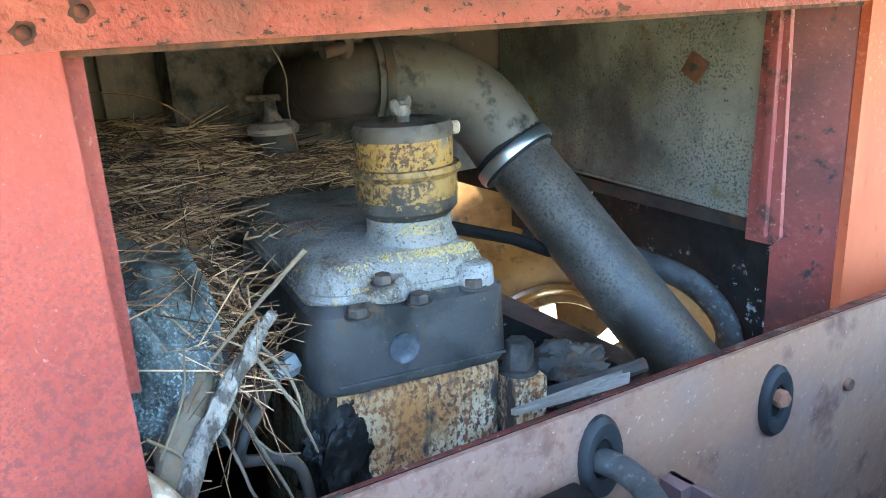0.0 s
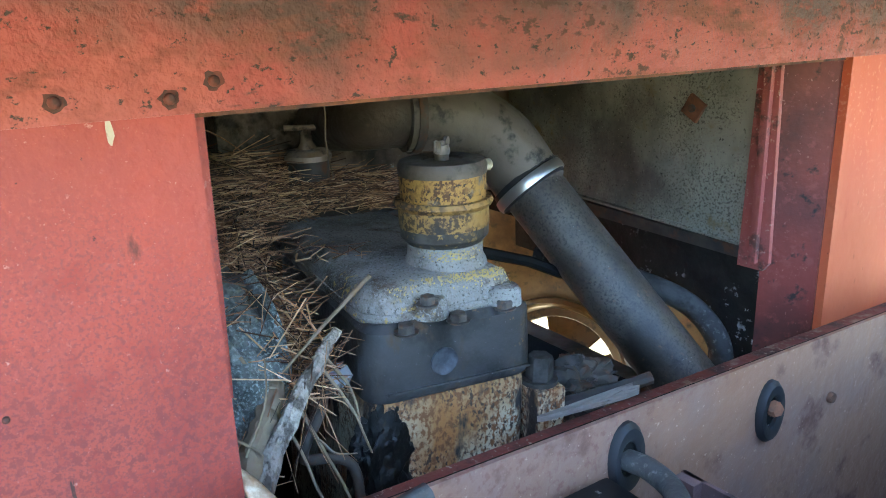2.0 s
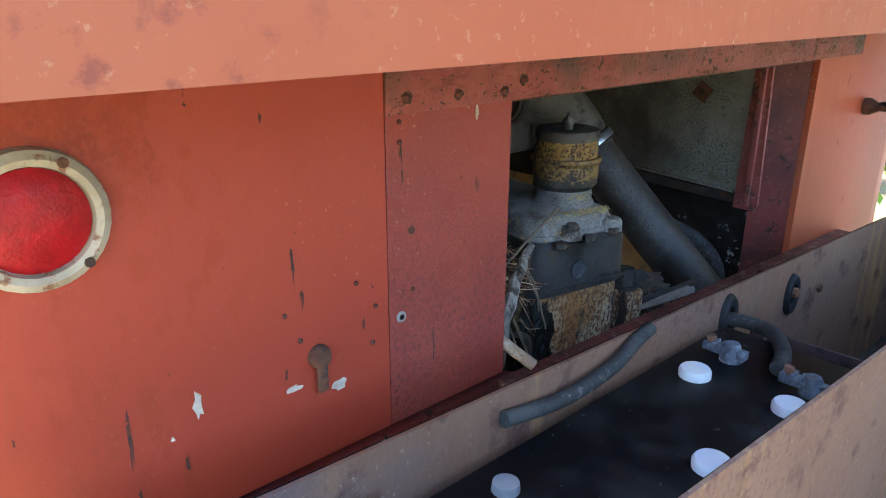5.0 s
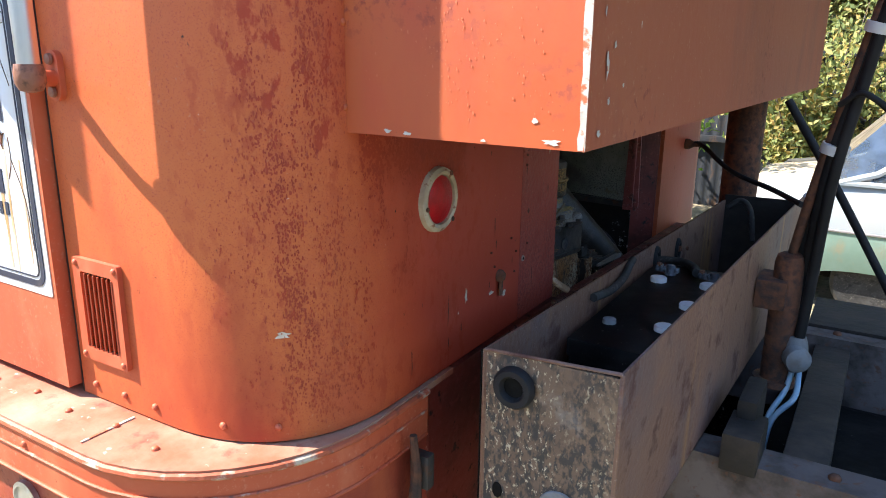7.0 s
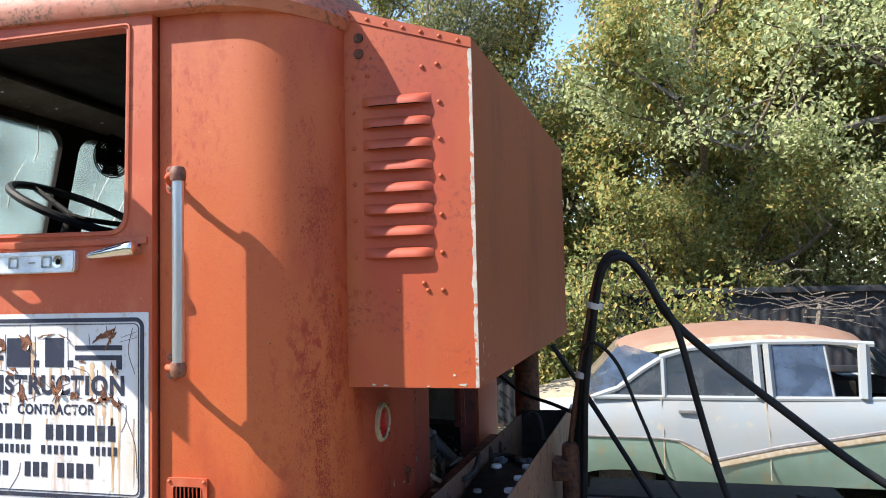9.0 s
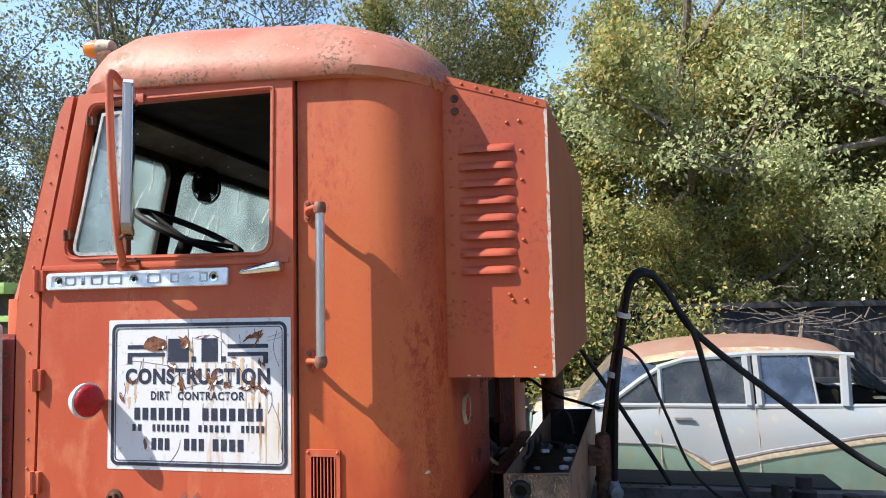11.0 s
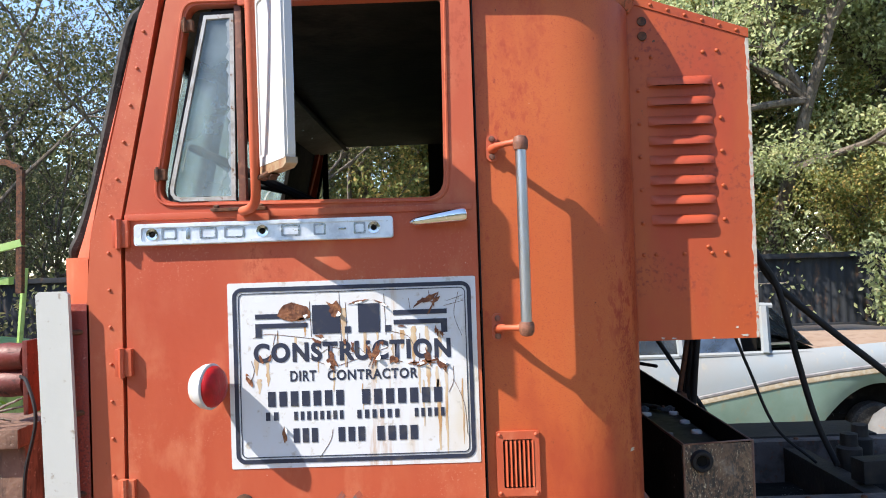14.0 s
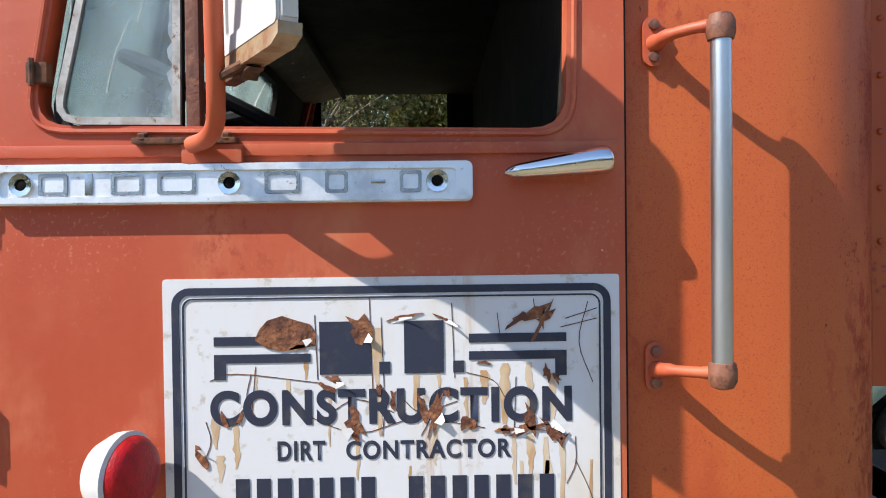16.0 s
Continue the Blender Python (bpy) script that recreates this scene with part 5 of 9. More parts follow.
# louvres: pressed scoops open below
def louvre(x0, x1, z):
    b = B()
    n, k = 12, 7
    rows = []
    for j in range(k + 1):
        v = j / k
        row = []
        for i in range(n + 1):
            u = i / n
            e = min(1.0, 5.5 * min(u, 1 - u)) ** 0.5 if 0 < u < 1 else 0.0
            out = 0.017 * e * math.sin(math.pi / 2 * v ** 0.8)
            row.append(b.verts.new((x0 + (x1 - x0) * u, LY0 - 0.0005 - out, z + 0.014 - 0.026 * v)))
        rows.append(row)
    for p, q in zip(rows, rows[1:]):
        for i in range(n):
            b.faces.new((p[i], p[i + 1], q[i + 1], q[i]))
    return b
for i in range(8):
    z = 2.312 - i * 0.0535
    lv = part("louvre", louvre(0.036, 0.212, z), M_BOXPAINT, lbox)
    bm = B(); box(bm, 0.046, 0.202, LY0 - 0.0012, LY0 + 0.001, z - 0.010, z + 0.006)
    part("slot", bm, M_BLACK, lv)
rivets(lbox, [(0.232, LY0 - 0.001, z) for z in (2.30, 2.21, 2.12, 2.026, 1.935)] + [(x, LY0 - 0.001, 2.39 + 0.003 * k) for k, x in enumerate((0.19, 0.228))] + [(x, LY0 - 0.001, 2.38) for x in (0.012, 0.05)] + [(x, LY0 - 0.001, 1.845) for x in (0.012, 0.045, 0.12, 0.195, 0.232)] + [(0.185, LY0 - 0.001, 1.862)] + [(0.012, LY0 - 0.001, z) for z in (2.29, 2.2, 2.11, 2.02, 1.93)] + [(LX0 + 0.01, LY0 - 0.001, z) for z in (1.645, 1.75, 1.9, 2.05, 2.2, 2.35, 2.5)], (0, -1, 0), 0.0055, M_BOXPAINT)
rivets(lbox, [(LX0 + 0.03 + 0.046 * i, LY0 - 0.003, 2.538 - 0.0154 * i) for i in range(7)], (0, -1, 0), 0.005, M_BOXPAINT)
for z in (2.478, 2.438):
    bm = B(); lathe(bm, [(0.006, 0.001), (0.013, 0.001), (0.012, 0.004), (0.007, 0.003)], facing((0.028, LY0, z), (0, -1, 0)), 14)
    part("grommet", bm, M_RUST, lbox)

# oval rear lamp set in the corner
lamp = thing("rear_lamp", "round red rear lamp in a chipped cream bezel", "tail lamp", (0, 0.355, 1.49))
lm = facing((0.0, 0.370, 1.492), (1, 0, 0))
bm = B(); lathe(bm, [(0.039, 0.004), (0.040, 0.010), (0.045, 0.012), (0.051, 0.008), (0.053, -0.002)], lm, 30)
part("bezel", bm, M_CREAM, lamp, "cream painted bezel with chipped paint")
bm = B(); lathe(bm, [(0.0395, 0.0), (0.038, 0.006), (0.029, 0.011), (0.015, 0.014), (0.003, 0.0145)], lm, 30)
part("lens", bm, M_LENS, lamp, "faded red lens")
for a in (60, 190, 310):
    bm = B(); disc(bm, (0.012, 0.370 + 0.046 * math.cos(radians(a)), 1.492 + 0.046 * math.sin(radians(a))), (1, 0, 0), 0.004, 0.002, 8)
    part("screw", bm, M_RUST, lamp)
# rivets and holes on the rear wall
M_HOLLOW = material("bare_rivet_metal", (0.30, 0.28, 0.26), 0.5, layers=(((0.2, 0.17, 0.15), 90, 0.56, 0.08, ONE, None),))
M_RUN = material("dark_rust_run", (0.05, 0.02, 0.014), 0.8, layers=(((0.12, 0.03, 0.018), 80, 0.52, 0.08, ONE, None),))
rivets(cab, [(0.004, y, z) for y, z in ((0.707, 1.548), (0.777, 1.546), (0.846, 1.543), (0.877, 1.553))], (1, 0, 0), 0.0042, M_RUN, "rivet", 10)
rivets(cab, [(0.001, y, z) for y, z in ((0.70, 1.525), (0.70, 1.505), (0.642, 1.371), (0.66, 1.30), (0.665, 1.34), (0.715, 1.345), (0.56, 1.36), (0.575, 1.33))], (1, 0, 0), 0.0026, M_RUN, "rivet", 8)
bm = B(); lathe(bm, [(0.003, 0.0), (0.0065, 0.0), (0.0060, 0.0015), (0.0035, 0.0015)], facing((0.0, 0.699, 1.317), (1, 0, 0)), 14)
pop = part("pop_rivet", bm, M_HOLLOW, cab, "bright hollow rivet")
bm = B(); lathe(bm, [(0.0034, 0.0), (0.0030, 0.0006), (0.0005, 0.0006)], facing((0.0014, 0.699, 1.317), (1, 0, 0)), 12)
part("hole", bm, M_BLACK, pop)
bm = B(); lathe(bm, [(0.012, -0.001), (0.012, 0.006), (0.008, 0.012), (0.002, 0.013)], facing((0, 0.594, 1.308), (1, 0, 0)), 14); box(bm, 0.004, 0.008, 0.588, 0.600, 1.27, 1.30, 0.002)
part("panel_lock", bm, M_RUST, cab, "rusty turn latch")

# chips, scuffs and runs on the rear paint
def patch(name, centre, n, w, h, seed, mat, spike=0.5, seg=11):
    rng = np.random.default_rng(seed)
    m = facing(Vector(centre) + Vector(n).normalized() * 0.0006, n) @ Matrix.Rotation(math.pi / 2, 4, "Z")
    b = B()
    v = []
    for i in range(seg):
        a = 2 * math.pi * i / seg
        r = 1 - spike * rng.random()
        v.append(b.verts.new(m @ Vector((h / 2 * r * math.cos(a), w / 2 * r * math.sin(a), 0))))
    b.faces.new(v)
    part(name, b, mat, cab, smooth=False)
M_CHIPW = material("bare_pale_chip", (0.55, 0.48, 0.38), 0.8, layers=(((0.4, 0.3, 0.22), 60, 0.55, 0.1, ONE, None),))
patch("paint_chip", (*(bend(-45)[0].xy), 1.347), (1, -1, 0), 0.030, 0.012, 3, M_CHIPW, 0.85)
patch("paint_chip", (0.0, 0.47, 1.305), (1, 0, 0), 0.012, 0.045, 4, M_CHIPW, 0.6)
patch("paint_chip", (0.0, 0.565, 1.283), (1, 0, 0), 0.022, 0.012, 5, M_CHIPW, 0.7)
patch("paint_chip", (0.0, 0.616, 1.266), (1, 0, 0), 0.024, 0.018, 6, M_CHIPW, 0.6)
patch("paint_chip", (0.0, 0.705, 1.418), (1, 0, 0), 0.032, 0.030, 7, M_REAR, 0.6)
patch("dent", (0.001, 0.713, 1.412), (1, 0, 0), 0.012, 0.012, 8, M_RUN, 0.4)
patch("paint_chip", (0.001, 0.806, 1.524), (1, 0, 0), 0.006, 0.026, 9, M_CREAM, 0.4)
for i, (y, z, h) in enumerate(((0.41, 1.29, 0.075), (0.412, 1.235, 0.04), (0.572, 1.405, 0.05), (0.580, 1.372, 0.03), (0.594, 1.285, 0.028), (0.702, 1.495, 0.03), (0.703, 1.47, 0.018), (0.745, 1.27, 0.05), (0.455, 1.25, 0.04), (0.65, 1.325, 0.018), (0.30, 1.24, 0.06))):
    patch("rust_run", (0.0, y, z), (1, 0, 0), 0.005, h, 20 + i, M_RUN, 0.75, 15)
for i, (y, z) in enumerate(((0.707, 1.548), (0.777, 1.546), (0.846, 1.543), (0.877, 1.553))):
    patch("grime_ring", (0.0032, y, z), (1, 0, 0), 0.017, 0.016, 40 + i, M_RUN, 0.35, 17)

# battery box: open steel trough across the frame behind the cab
bbox = thing("battery_box", "open brown steel battery trough with flaking end plate behind the cab", "battery box", (0.25, 1.1, 0.97))
BZ0, BZ1 = 0.965, 1.302
NL, NR, FL, FR = Vector((0.136, 0.289)), Vector((0.338, 0.300)), Vector((0.158, 1.93)), Vector((0.395, 1.95))
def wall(b, p, q, z0, z1, t):
    d = (q - p).normalized(); n = Vector((-d.y, d.x)) * t
    prism(b, [tuple(p), tuple(q), tuple(q + n), tuple(p + n)], "z", z0, z1)
def sloped_wall(b, p, q, z0, z1p, z1q, t):
    d = (q - p).normalized(); n = Vector((-d.y, d.x)) * t
    v = [b.verts.new((c.x, c.y, z)) for c, z in ((p, z0), (q, z0), (q, z1q), (p, z1p), (p + n, z0), (q + n, z0), (q + n, z1q), (p + n, z1p))]
    for f in ((0, 1, 2, 3), (7, 6, 5, 4), (0, 4, 5, 1), (1, 5, 6, 2), (2, 6, 7, 3), (3, 7, 4, 0)):
        b.faces.new([v[i] for i in f])
bm = B(); sloped_wall(bm, NL, FL, BZ0, 1.301, 1.252, -0.004)
lw = part("cab_side_wall", bm, M_BROWNBOX, bbox)
bm = B(); sloped_wall(bm, NR, FR, BZ0, 1.305, 1.29, 0.004)
part("outer_wall", bm, M_BROWNBOX, bbox)
# thin black sheet over the inner face
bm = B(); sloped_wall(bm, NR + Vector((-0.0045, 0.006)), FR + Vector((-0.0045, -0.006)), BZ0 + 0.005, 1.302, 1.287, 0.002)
part("inner_liner", bm, M_BLACK, bbox, "black inner face of the outer wall")
# black sheet puts the shade between cab and trough onto this wall
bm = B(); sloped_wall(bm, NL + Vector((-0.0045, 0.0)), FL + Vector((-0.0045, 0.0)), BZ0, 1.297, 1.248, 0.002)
part("outer_shade_sheet", bm, M_BLACK, bbox, "black sheet standing in for shade on the outer face")
bm = B(); wall(bm, NL + Vector((0.004, 0)), NR - Vector((0.004, 0)), BZ0, 1.298, 0.004)
part("end_plate", bm, M_BOXEND, bbox, "end plate with flaking paint")
bm = B(); tube(bm, [(NL.x, NL.y, BZ1 - 0.003), (NR.x, NR.y, BZ1 + 0.003)], 0.003, 6); tube(bm, [(NL.x, NL.y, BZ1 - 0.003), (NL.x, NL.y, BZ0)], 0.003, 6); tube(bm, [(NR.x, NR.y, BZ1 + 0.003), (NR.x, NR.y, BZ0)], 0.003, 6)
part("end_rim", bm, M_BROWNBOX, bbox)
bm = B(); wall(bm, FL, FR, BZ0, 1.27, -0.004)
part("far_plate", bm, M_OILY, bbox)
bm = B(); prism(bm, [tuple(NL), tuple(NR), tuple(FR), tuple(FL)], "z", BZ0, BZ0 + 0.004)
part("bottom", bm, M_DARKSTEEL, bbox)
bm = B(); wall(bm, Vector((0.165, 1.195)), Vector((0.362, 1.205)), 1.03, 1.205, 0.004); box(bm, 0.166, 0.186, 1.185, 1.20, 1.03, 1.205)
part("divider", bm, material("mauve_brown_paint", (0.070, 0.036, 0.034), 0.6, layers=(((0.11, 0.065, 0.06), 8, 0.54, 0.1, ONE, None), ((0.03, 0.02, 0.018), 40, 0.58, 0.06, ONE, None), ((0.2, 0.13, 0.1), 150, 0.66, 0.04, ONE, None)), bump=(70, 0.2)), bbox, "dark mauve-brown angle divider")
def grommet(p, n, r, parent, stretch=1.0, thick=0.012):
    b = B()
    m = facing(p, n) @ Matrix.Diagonal((1, stretch, 1, 1))
    lathe(b, [(r * 0.5, -0.012), (r * 0.5, 0.006), (r * 0.62, thick), (r * 0.88, thick), (r, thick * 0.5), (r, -0.002)], m, 22)
    o = part("grommet", b, M_RUBBER, parent, "black rubber cable grommet")
    b = B(); lathe(b, [(r * 0.5, 0.001), (r * 0.49, 0.0025)], m, 22)
    part("hole", b, M_BLACK, o)
    return o
grommet((0.186, 0.288, 1.252), (0, -1, 0), 0.032, bbox)
bm = B(); lathe(bm, [(0.034, 0.0), (0.033, 0.003), (0.012, 0.004)], facing((0.262, 0.294, 1.07), (0, -1, 0)), 20)
part("round_patch", bm, M_CAST, bbox, "scuffed pale round patch")
bm = B(); lathe(bm, [(0.0115, 0.0), (0.0105, 0.0012), (0.002, 0.0012)], facing((0.163, 0.2895, 1.075), (0, -1, 0)) @ Matrix.Diagonal((0.75, 1.2, 1, 1)), 9)
part("rust_hole", bm, M_BLACK, bbox, "ragged rusted-through hole")
def wallx(y): return NL.x + (y - NL.y) / (FL.y - NL.y) * (FL.x - NL.x)
for y, z in ((1.335, 1.213), (1.137, 1.235)):
    grommet((wallx(y) + 0.004, y, z), (1, -0.03, 0), 0.019, bbox, 1.75, 0.008)
bm = B(); hexbolt(bm, (wallx(1.335) + 0.004, 1.338, 1.216), (1, -0.2, 0.1), 0.008, 0.012)
part("cable_nut", bm, M_RUST, bbox)
bm = B(); disc(bm, (wallx(1.44) + 0.004, 1.447, 1.192), (1, 0, 0), 0.006, 0.005, 10)
part("rivet", bm, M_RUST, bbox)

# batteries
M_LEAD = material("oxidised_blue_grey_lead", (0.105, 0.118, 0.140), 0.6, 0.2, layers=(((0.05, 0.055, 0.065), 25, 0.52, 0.08, ONE, None), ((0.24, 0.27, 0.30), 60, 0.60, 0.06, ONE, 0.8)), bump=(120, 0.4))
def battery(x0, x1, y0, y1):
    b = thing("battery", "large black truck battery with white filler caps in the trough", "battery", ((x0 + x1) / 2, (y0 + y1) / 2, BZ0 + 0.005))
    bm = B(); box(bm, x0, x1, y0, y1, BZ0 + 0.0045, 1.232, 0.008)
    part("case", bm, M_BATTERY, b)
    bm = B(); box(bm, x0 - 0.003, x1 + 0.003, y0 - 0.003, y1 + 0.003, 1.205, 1.238, 0.006)
    part("lid", bm, M_BATTERY, b)
    for x, y in ((0.209, 0.953), (0.313, 0.958), (0.307, 0.810), (0.299, 0.665)):
        bm = B(); lathe(bm, [(0.018, 0), (0.018, 0.007), (0.016, 0.010), (0.004, 0.0105)], facing((x, y, 1.238), (0, 0, 1)), 18)
        part("filler_cap", bm, M_CAPW, b, "white plastic filler cap")
    bm = B(); lathe(bm, [(0.013, 0), (0.012, 0.008), (0.006, 0.009)], facing((0.203, 0.649, 1.238), (0, 0, 1)), 14)
    part("vent_plug", bm, M_CAST, b)
    for x, y in ((0.218, 1.018), (0.314, 1.008)):
        bm = B(); lathe(bm, [(0.013, 0), (0.012, 0.012), (0.009, 0.020), (0.008, 0.022)], facing((x, y, 1.238), (0, 0, 1)), 16)
        box(bm, x - 0.034, x + 0.018, y - 0.007, y + 0.007, 1.243, 1.254, 0.003)
        for k in range(4):
            box(bm, x - 0.031 + 0.009 * k, x - 0.027 + 0.009 * k, y - 0.0085, y + 0.0085, 1.2445, 1.2565, 0.001)
        t = part("terminal", bm, M_LEAD, b, "corroded lead terminal clamp")
        bm = B(); hexbolt(bm, (x - 0.026, y, 1.254), (0, 0, 1), 0.006, 0.008, False)
        part("clamp_bolt", bm, M_RUST, t)
    return b
battery(0.168, 0.330, 0.54, 1.10)
def cable(pts, r, mat, label, name="cable", cat="cable", n=8):
    b = B(); tube(b, smooth_path(pts, n), r, 10)
    return single(name, b, mat, label, cat)
cable([(0.10, 1.137, 1.23), (0.145, 1.137, 1.232), (0.18, 1.138, 1.236), (0.225, 1.115, 1.243), (0.262, 1.055, 1.25), (0.275, 1.012, 1.252)], 0.0095, M_HOSE, "grey battery cable leading out through the trough wall", "battery_cable")
cable([(0.152, 0.70, 1.262), (0.160, 0.78, 1.256), (0.160, 0.86, 1.262), (0.155, 0.915, 1.276), (0.152, 0.945, 1.279)], 0.0085, M_HOSE, "dusty grey cable draped along the trough edge", "battery_cable")
cable([(0.20, 1.75, 1.26), (0.235, 1.76, 1.285), (0.27, 1.73, 1.26), (0.29, 1.68, 1.18)], 0.009, M_HOSE, "grey cable looped inside the trough", "battery_cable")


# paint flaked off in small scales along the bend of the corner and on the box
def flakes(name, spots, mat, parent, label, seed):
    """Small ragged scales; each spot is (point, normal, width, height)."""
    rk = random.Random(seed)
    b = B()
    for p, n, w, h in spots:
        m = facing(p, n)
        m.translation = Vector(p) + Vector(n) * rk.uniform(0.0005, 0.0011)
        up = m.to_3x3().inverted() @ Vector((0, 0, 1))
        sd = up.cross(Vector((0, 0, 1)))
        vs = []
        for i in range(6):
            a = i * math.pi / 3 + rk.uniform(-0.3, 0.3)
            r = rk.uniform(0.5, 1.0)
            vs.append(b.verts.new(m @ (sd * (w / 2 * r * math.cos(a)) + up * (h / 2 * r * math.sin(a)))))
        b.faces.new(vs)
    ob = part(name, b, mat, parent, label, smooth=False)
    tagged(ob, label, kind="stuff")
    return ob


def bend_spots():
    rk = random.Random(77)
    out = []
    while len(out) < 3900:
        z = rk.uniform(ZB + 0.02, 2.50)
        if rk.random() < 0.75:
            a = rk.gauss(-33, 16)
            if not -82 < a < -2:
                continue
            p, n = bend(a)
            p.z = z
            u = a * 0.05
        else:
            y = rk.gauss(0.36, 0.06)
            if not 0.275 < y < 0.60 or z > 1.58:
                continue
            p, n, u = Vector((0.0, y, z)), Vector((1, 0, 0)), y * 11
        dens = noise.noise(Vector((u * 1.1, z * 4.2, 3.1))) + 0.6 * noise.noise(Vector((u * 4.0, z * 15.0, 9.4)))
        if p.x < -0.001 or z < 1.6:
            if dens > rk.uniform(-0.05, 0.42):
                s = rk.uniform(0.0012, 0.0040)
                out.append((p, n, s, s * rk.uniform(1.0, 3.2)))
    return out
M_FLAKE = material("dark_red_underpaint", (0.35, 0.048, 0.014), 0.6, layers=(((0.29, 0.040, 0.014), 30, 0.54, 0.1, ONE, None), ((0.36, 0.07, 0.03), 70, 0.6, 0.08, ONE, None)))
flakes("flaked_paint", bend_spots(), M_FLAKE, corner_panel, "dark underpaint showing where scales flaked off", 5)
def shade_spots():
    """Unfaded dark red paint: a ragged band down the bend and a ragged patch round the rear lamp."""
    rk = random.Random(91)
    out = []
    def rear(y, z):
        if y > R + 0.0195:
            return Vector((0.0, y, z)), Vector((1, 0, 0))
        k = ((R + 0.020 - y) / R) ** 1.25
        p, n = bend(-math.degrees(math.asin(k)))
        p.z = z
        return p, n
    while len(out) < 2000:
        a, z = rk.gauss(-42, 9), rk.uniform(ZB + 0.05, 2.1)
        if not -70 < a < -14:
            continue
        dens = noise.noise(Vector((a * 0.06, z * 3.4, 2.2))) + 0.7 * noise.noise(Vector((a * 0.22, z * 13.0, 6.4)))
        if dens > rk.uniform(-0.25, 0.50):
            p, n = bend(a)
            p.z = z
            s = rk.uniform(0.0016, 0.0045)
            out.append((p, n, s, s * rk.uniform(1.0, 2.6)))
    k = 0
    while k < 1500:
        y, z = rk.uniform(0.185, 0.46), rk.uniform(1.36, 1.612)
        if math.hypot((y - 0.370) / 0.050, (z - 1.492) / 0.050) < 1.06:
            continue
        edge = (z - (1.528 + 0.020 * noise.noise(Vector((y * 22, 0.5, 0))) - 0.30 * max(0.0, y - 0.26))) * 16 - max(0.0, 0.215 - y) * 20 - max(0.0, y - 0.41) * 14
        dens = edge + 0.8 * noise.noise(Vector((y * 26, z * 20, 4.1))) + 0.5 * noise.noise(Vector((y * 80, z * 60, 1.1)))
        if dens > rk.uniform(-0.25, 0.3):
            p, n = rear(y, z)
            s = rk.uniform(0.003, 0.008) if edge > 0.2 else rk.uniform(0.0015, 0.0045)
            out.append((p, n, s, s * rk.uniform(1.0, 1.8)))
            k += 1
    for y0, sy, z0, z1, count in ((0.285, 0.016, 1.37, 1.49, 330), (0.19, 0.012, 1.24, 1.56, 260), (0.225, 0.010, 1.45, 1.55, 120)):
        for _ in range(count):
            y, z = rk.gauss(y0, sy), rk.uniform(z0, z1)
            if noise.noise(Vector((y * 60, z * 22, 7.7))) < rk.uniform(-0.25, 0.35):
                continue
            p, n = rear(max(y, 0.10), z)
            s = rk.uniform(0.0018, 0.005)
            out.append((p, n, s, s * rk.uniform(1.2, 3.0)))
    return out
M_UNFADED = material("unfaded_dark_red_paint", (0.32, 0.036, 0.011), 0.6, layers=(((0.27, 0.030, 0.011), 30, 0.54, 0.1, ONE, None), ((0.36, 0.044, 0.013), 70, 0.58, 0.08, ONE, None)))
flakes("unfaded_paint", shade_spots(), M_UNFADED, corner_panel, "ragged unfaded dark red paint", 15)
rk = random.Random(12)
pale = []
while len(pale) < 170:
    x, z = rk.uniform(0.02, 0.30), rk.uniform(LZ0 + 0.01, LZ0 + 0.20)
    if noise.noise(Vector((x * 16, z * 9, 1.7))) > rk.uniform(0.05, 0.5):
        s = rk.uniform(0.001, 0.0028)
        pale.append((Vector((x, LY0, z)), Vector((0, -1, 0)), s, s * rk.uniform(1, 2.5)))
M_PALEFLAKE = material("bleached_orange_scale", (0.44, 0.105, 0.038), 0.6, layers=(((0.46, 0.13, 0.06), 40, 0.52, 0.1, ONE, None),))
flakes("bleached_paint", pale, M_PALEFLAKE, lside, "bleached paint scales", 6)
# bare ragged band along the box's rear corner
M_BARE = material("bare_grey_primer", (0.44, 0.42, 0.38), 0.7, layers=(((0.33, 0.30, 0.26), 25, 0.52, 0.1, ONE, None), ((0.40, 0.10, 0.04), 45, 0.60, 0.03, ONE, None)), bump=(80, 0.2))
rk = random.Random(8)
bm = B(); zz = [LZ0 + 0.001 + 0.81 * i / 60 for i in range(61)]
prism(bm, [(LX1 + 0.0005, z) for z in zz] + [(LX1 - 0.006 - 0.006 * max(0, noise.noise(Vector((z * 30, 0.3, 0)))) - 0.003 * rk.random(), z) for z in zz[::-1]], "y", LY0 - 0.0008, LY0)
part("bare_edge", bm, M_BARE, lbox, "ragged bare metal edge")
for i, (y, z, w, h) in enumerate(((0.215, 1.70, 0.012, 0.045), (0.235, 1.725, 0.010, 0.016), (0.200, 1.76, 0.006, 0.02), (0.225, 1.665, 0.010, 0.012), (0.27, 1.68, 0.006, 0.010), (0.21, 1.90, 0.008, 0.03), (0.25, 2.05, 0.006, 0.02), (0.20, 1.63, 0.014, 0.010), (0.32, 1.75, 0.005, 0.012), (0.30, 1.95, 0.006, 0.014))):
    patch("paint_chip", (LX1 + 0.001 + (y - LY0) * 0.0214, y, z), (1, -0.02, 0), w, h, 60 + i, M_BARE, 0.6)
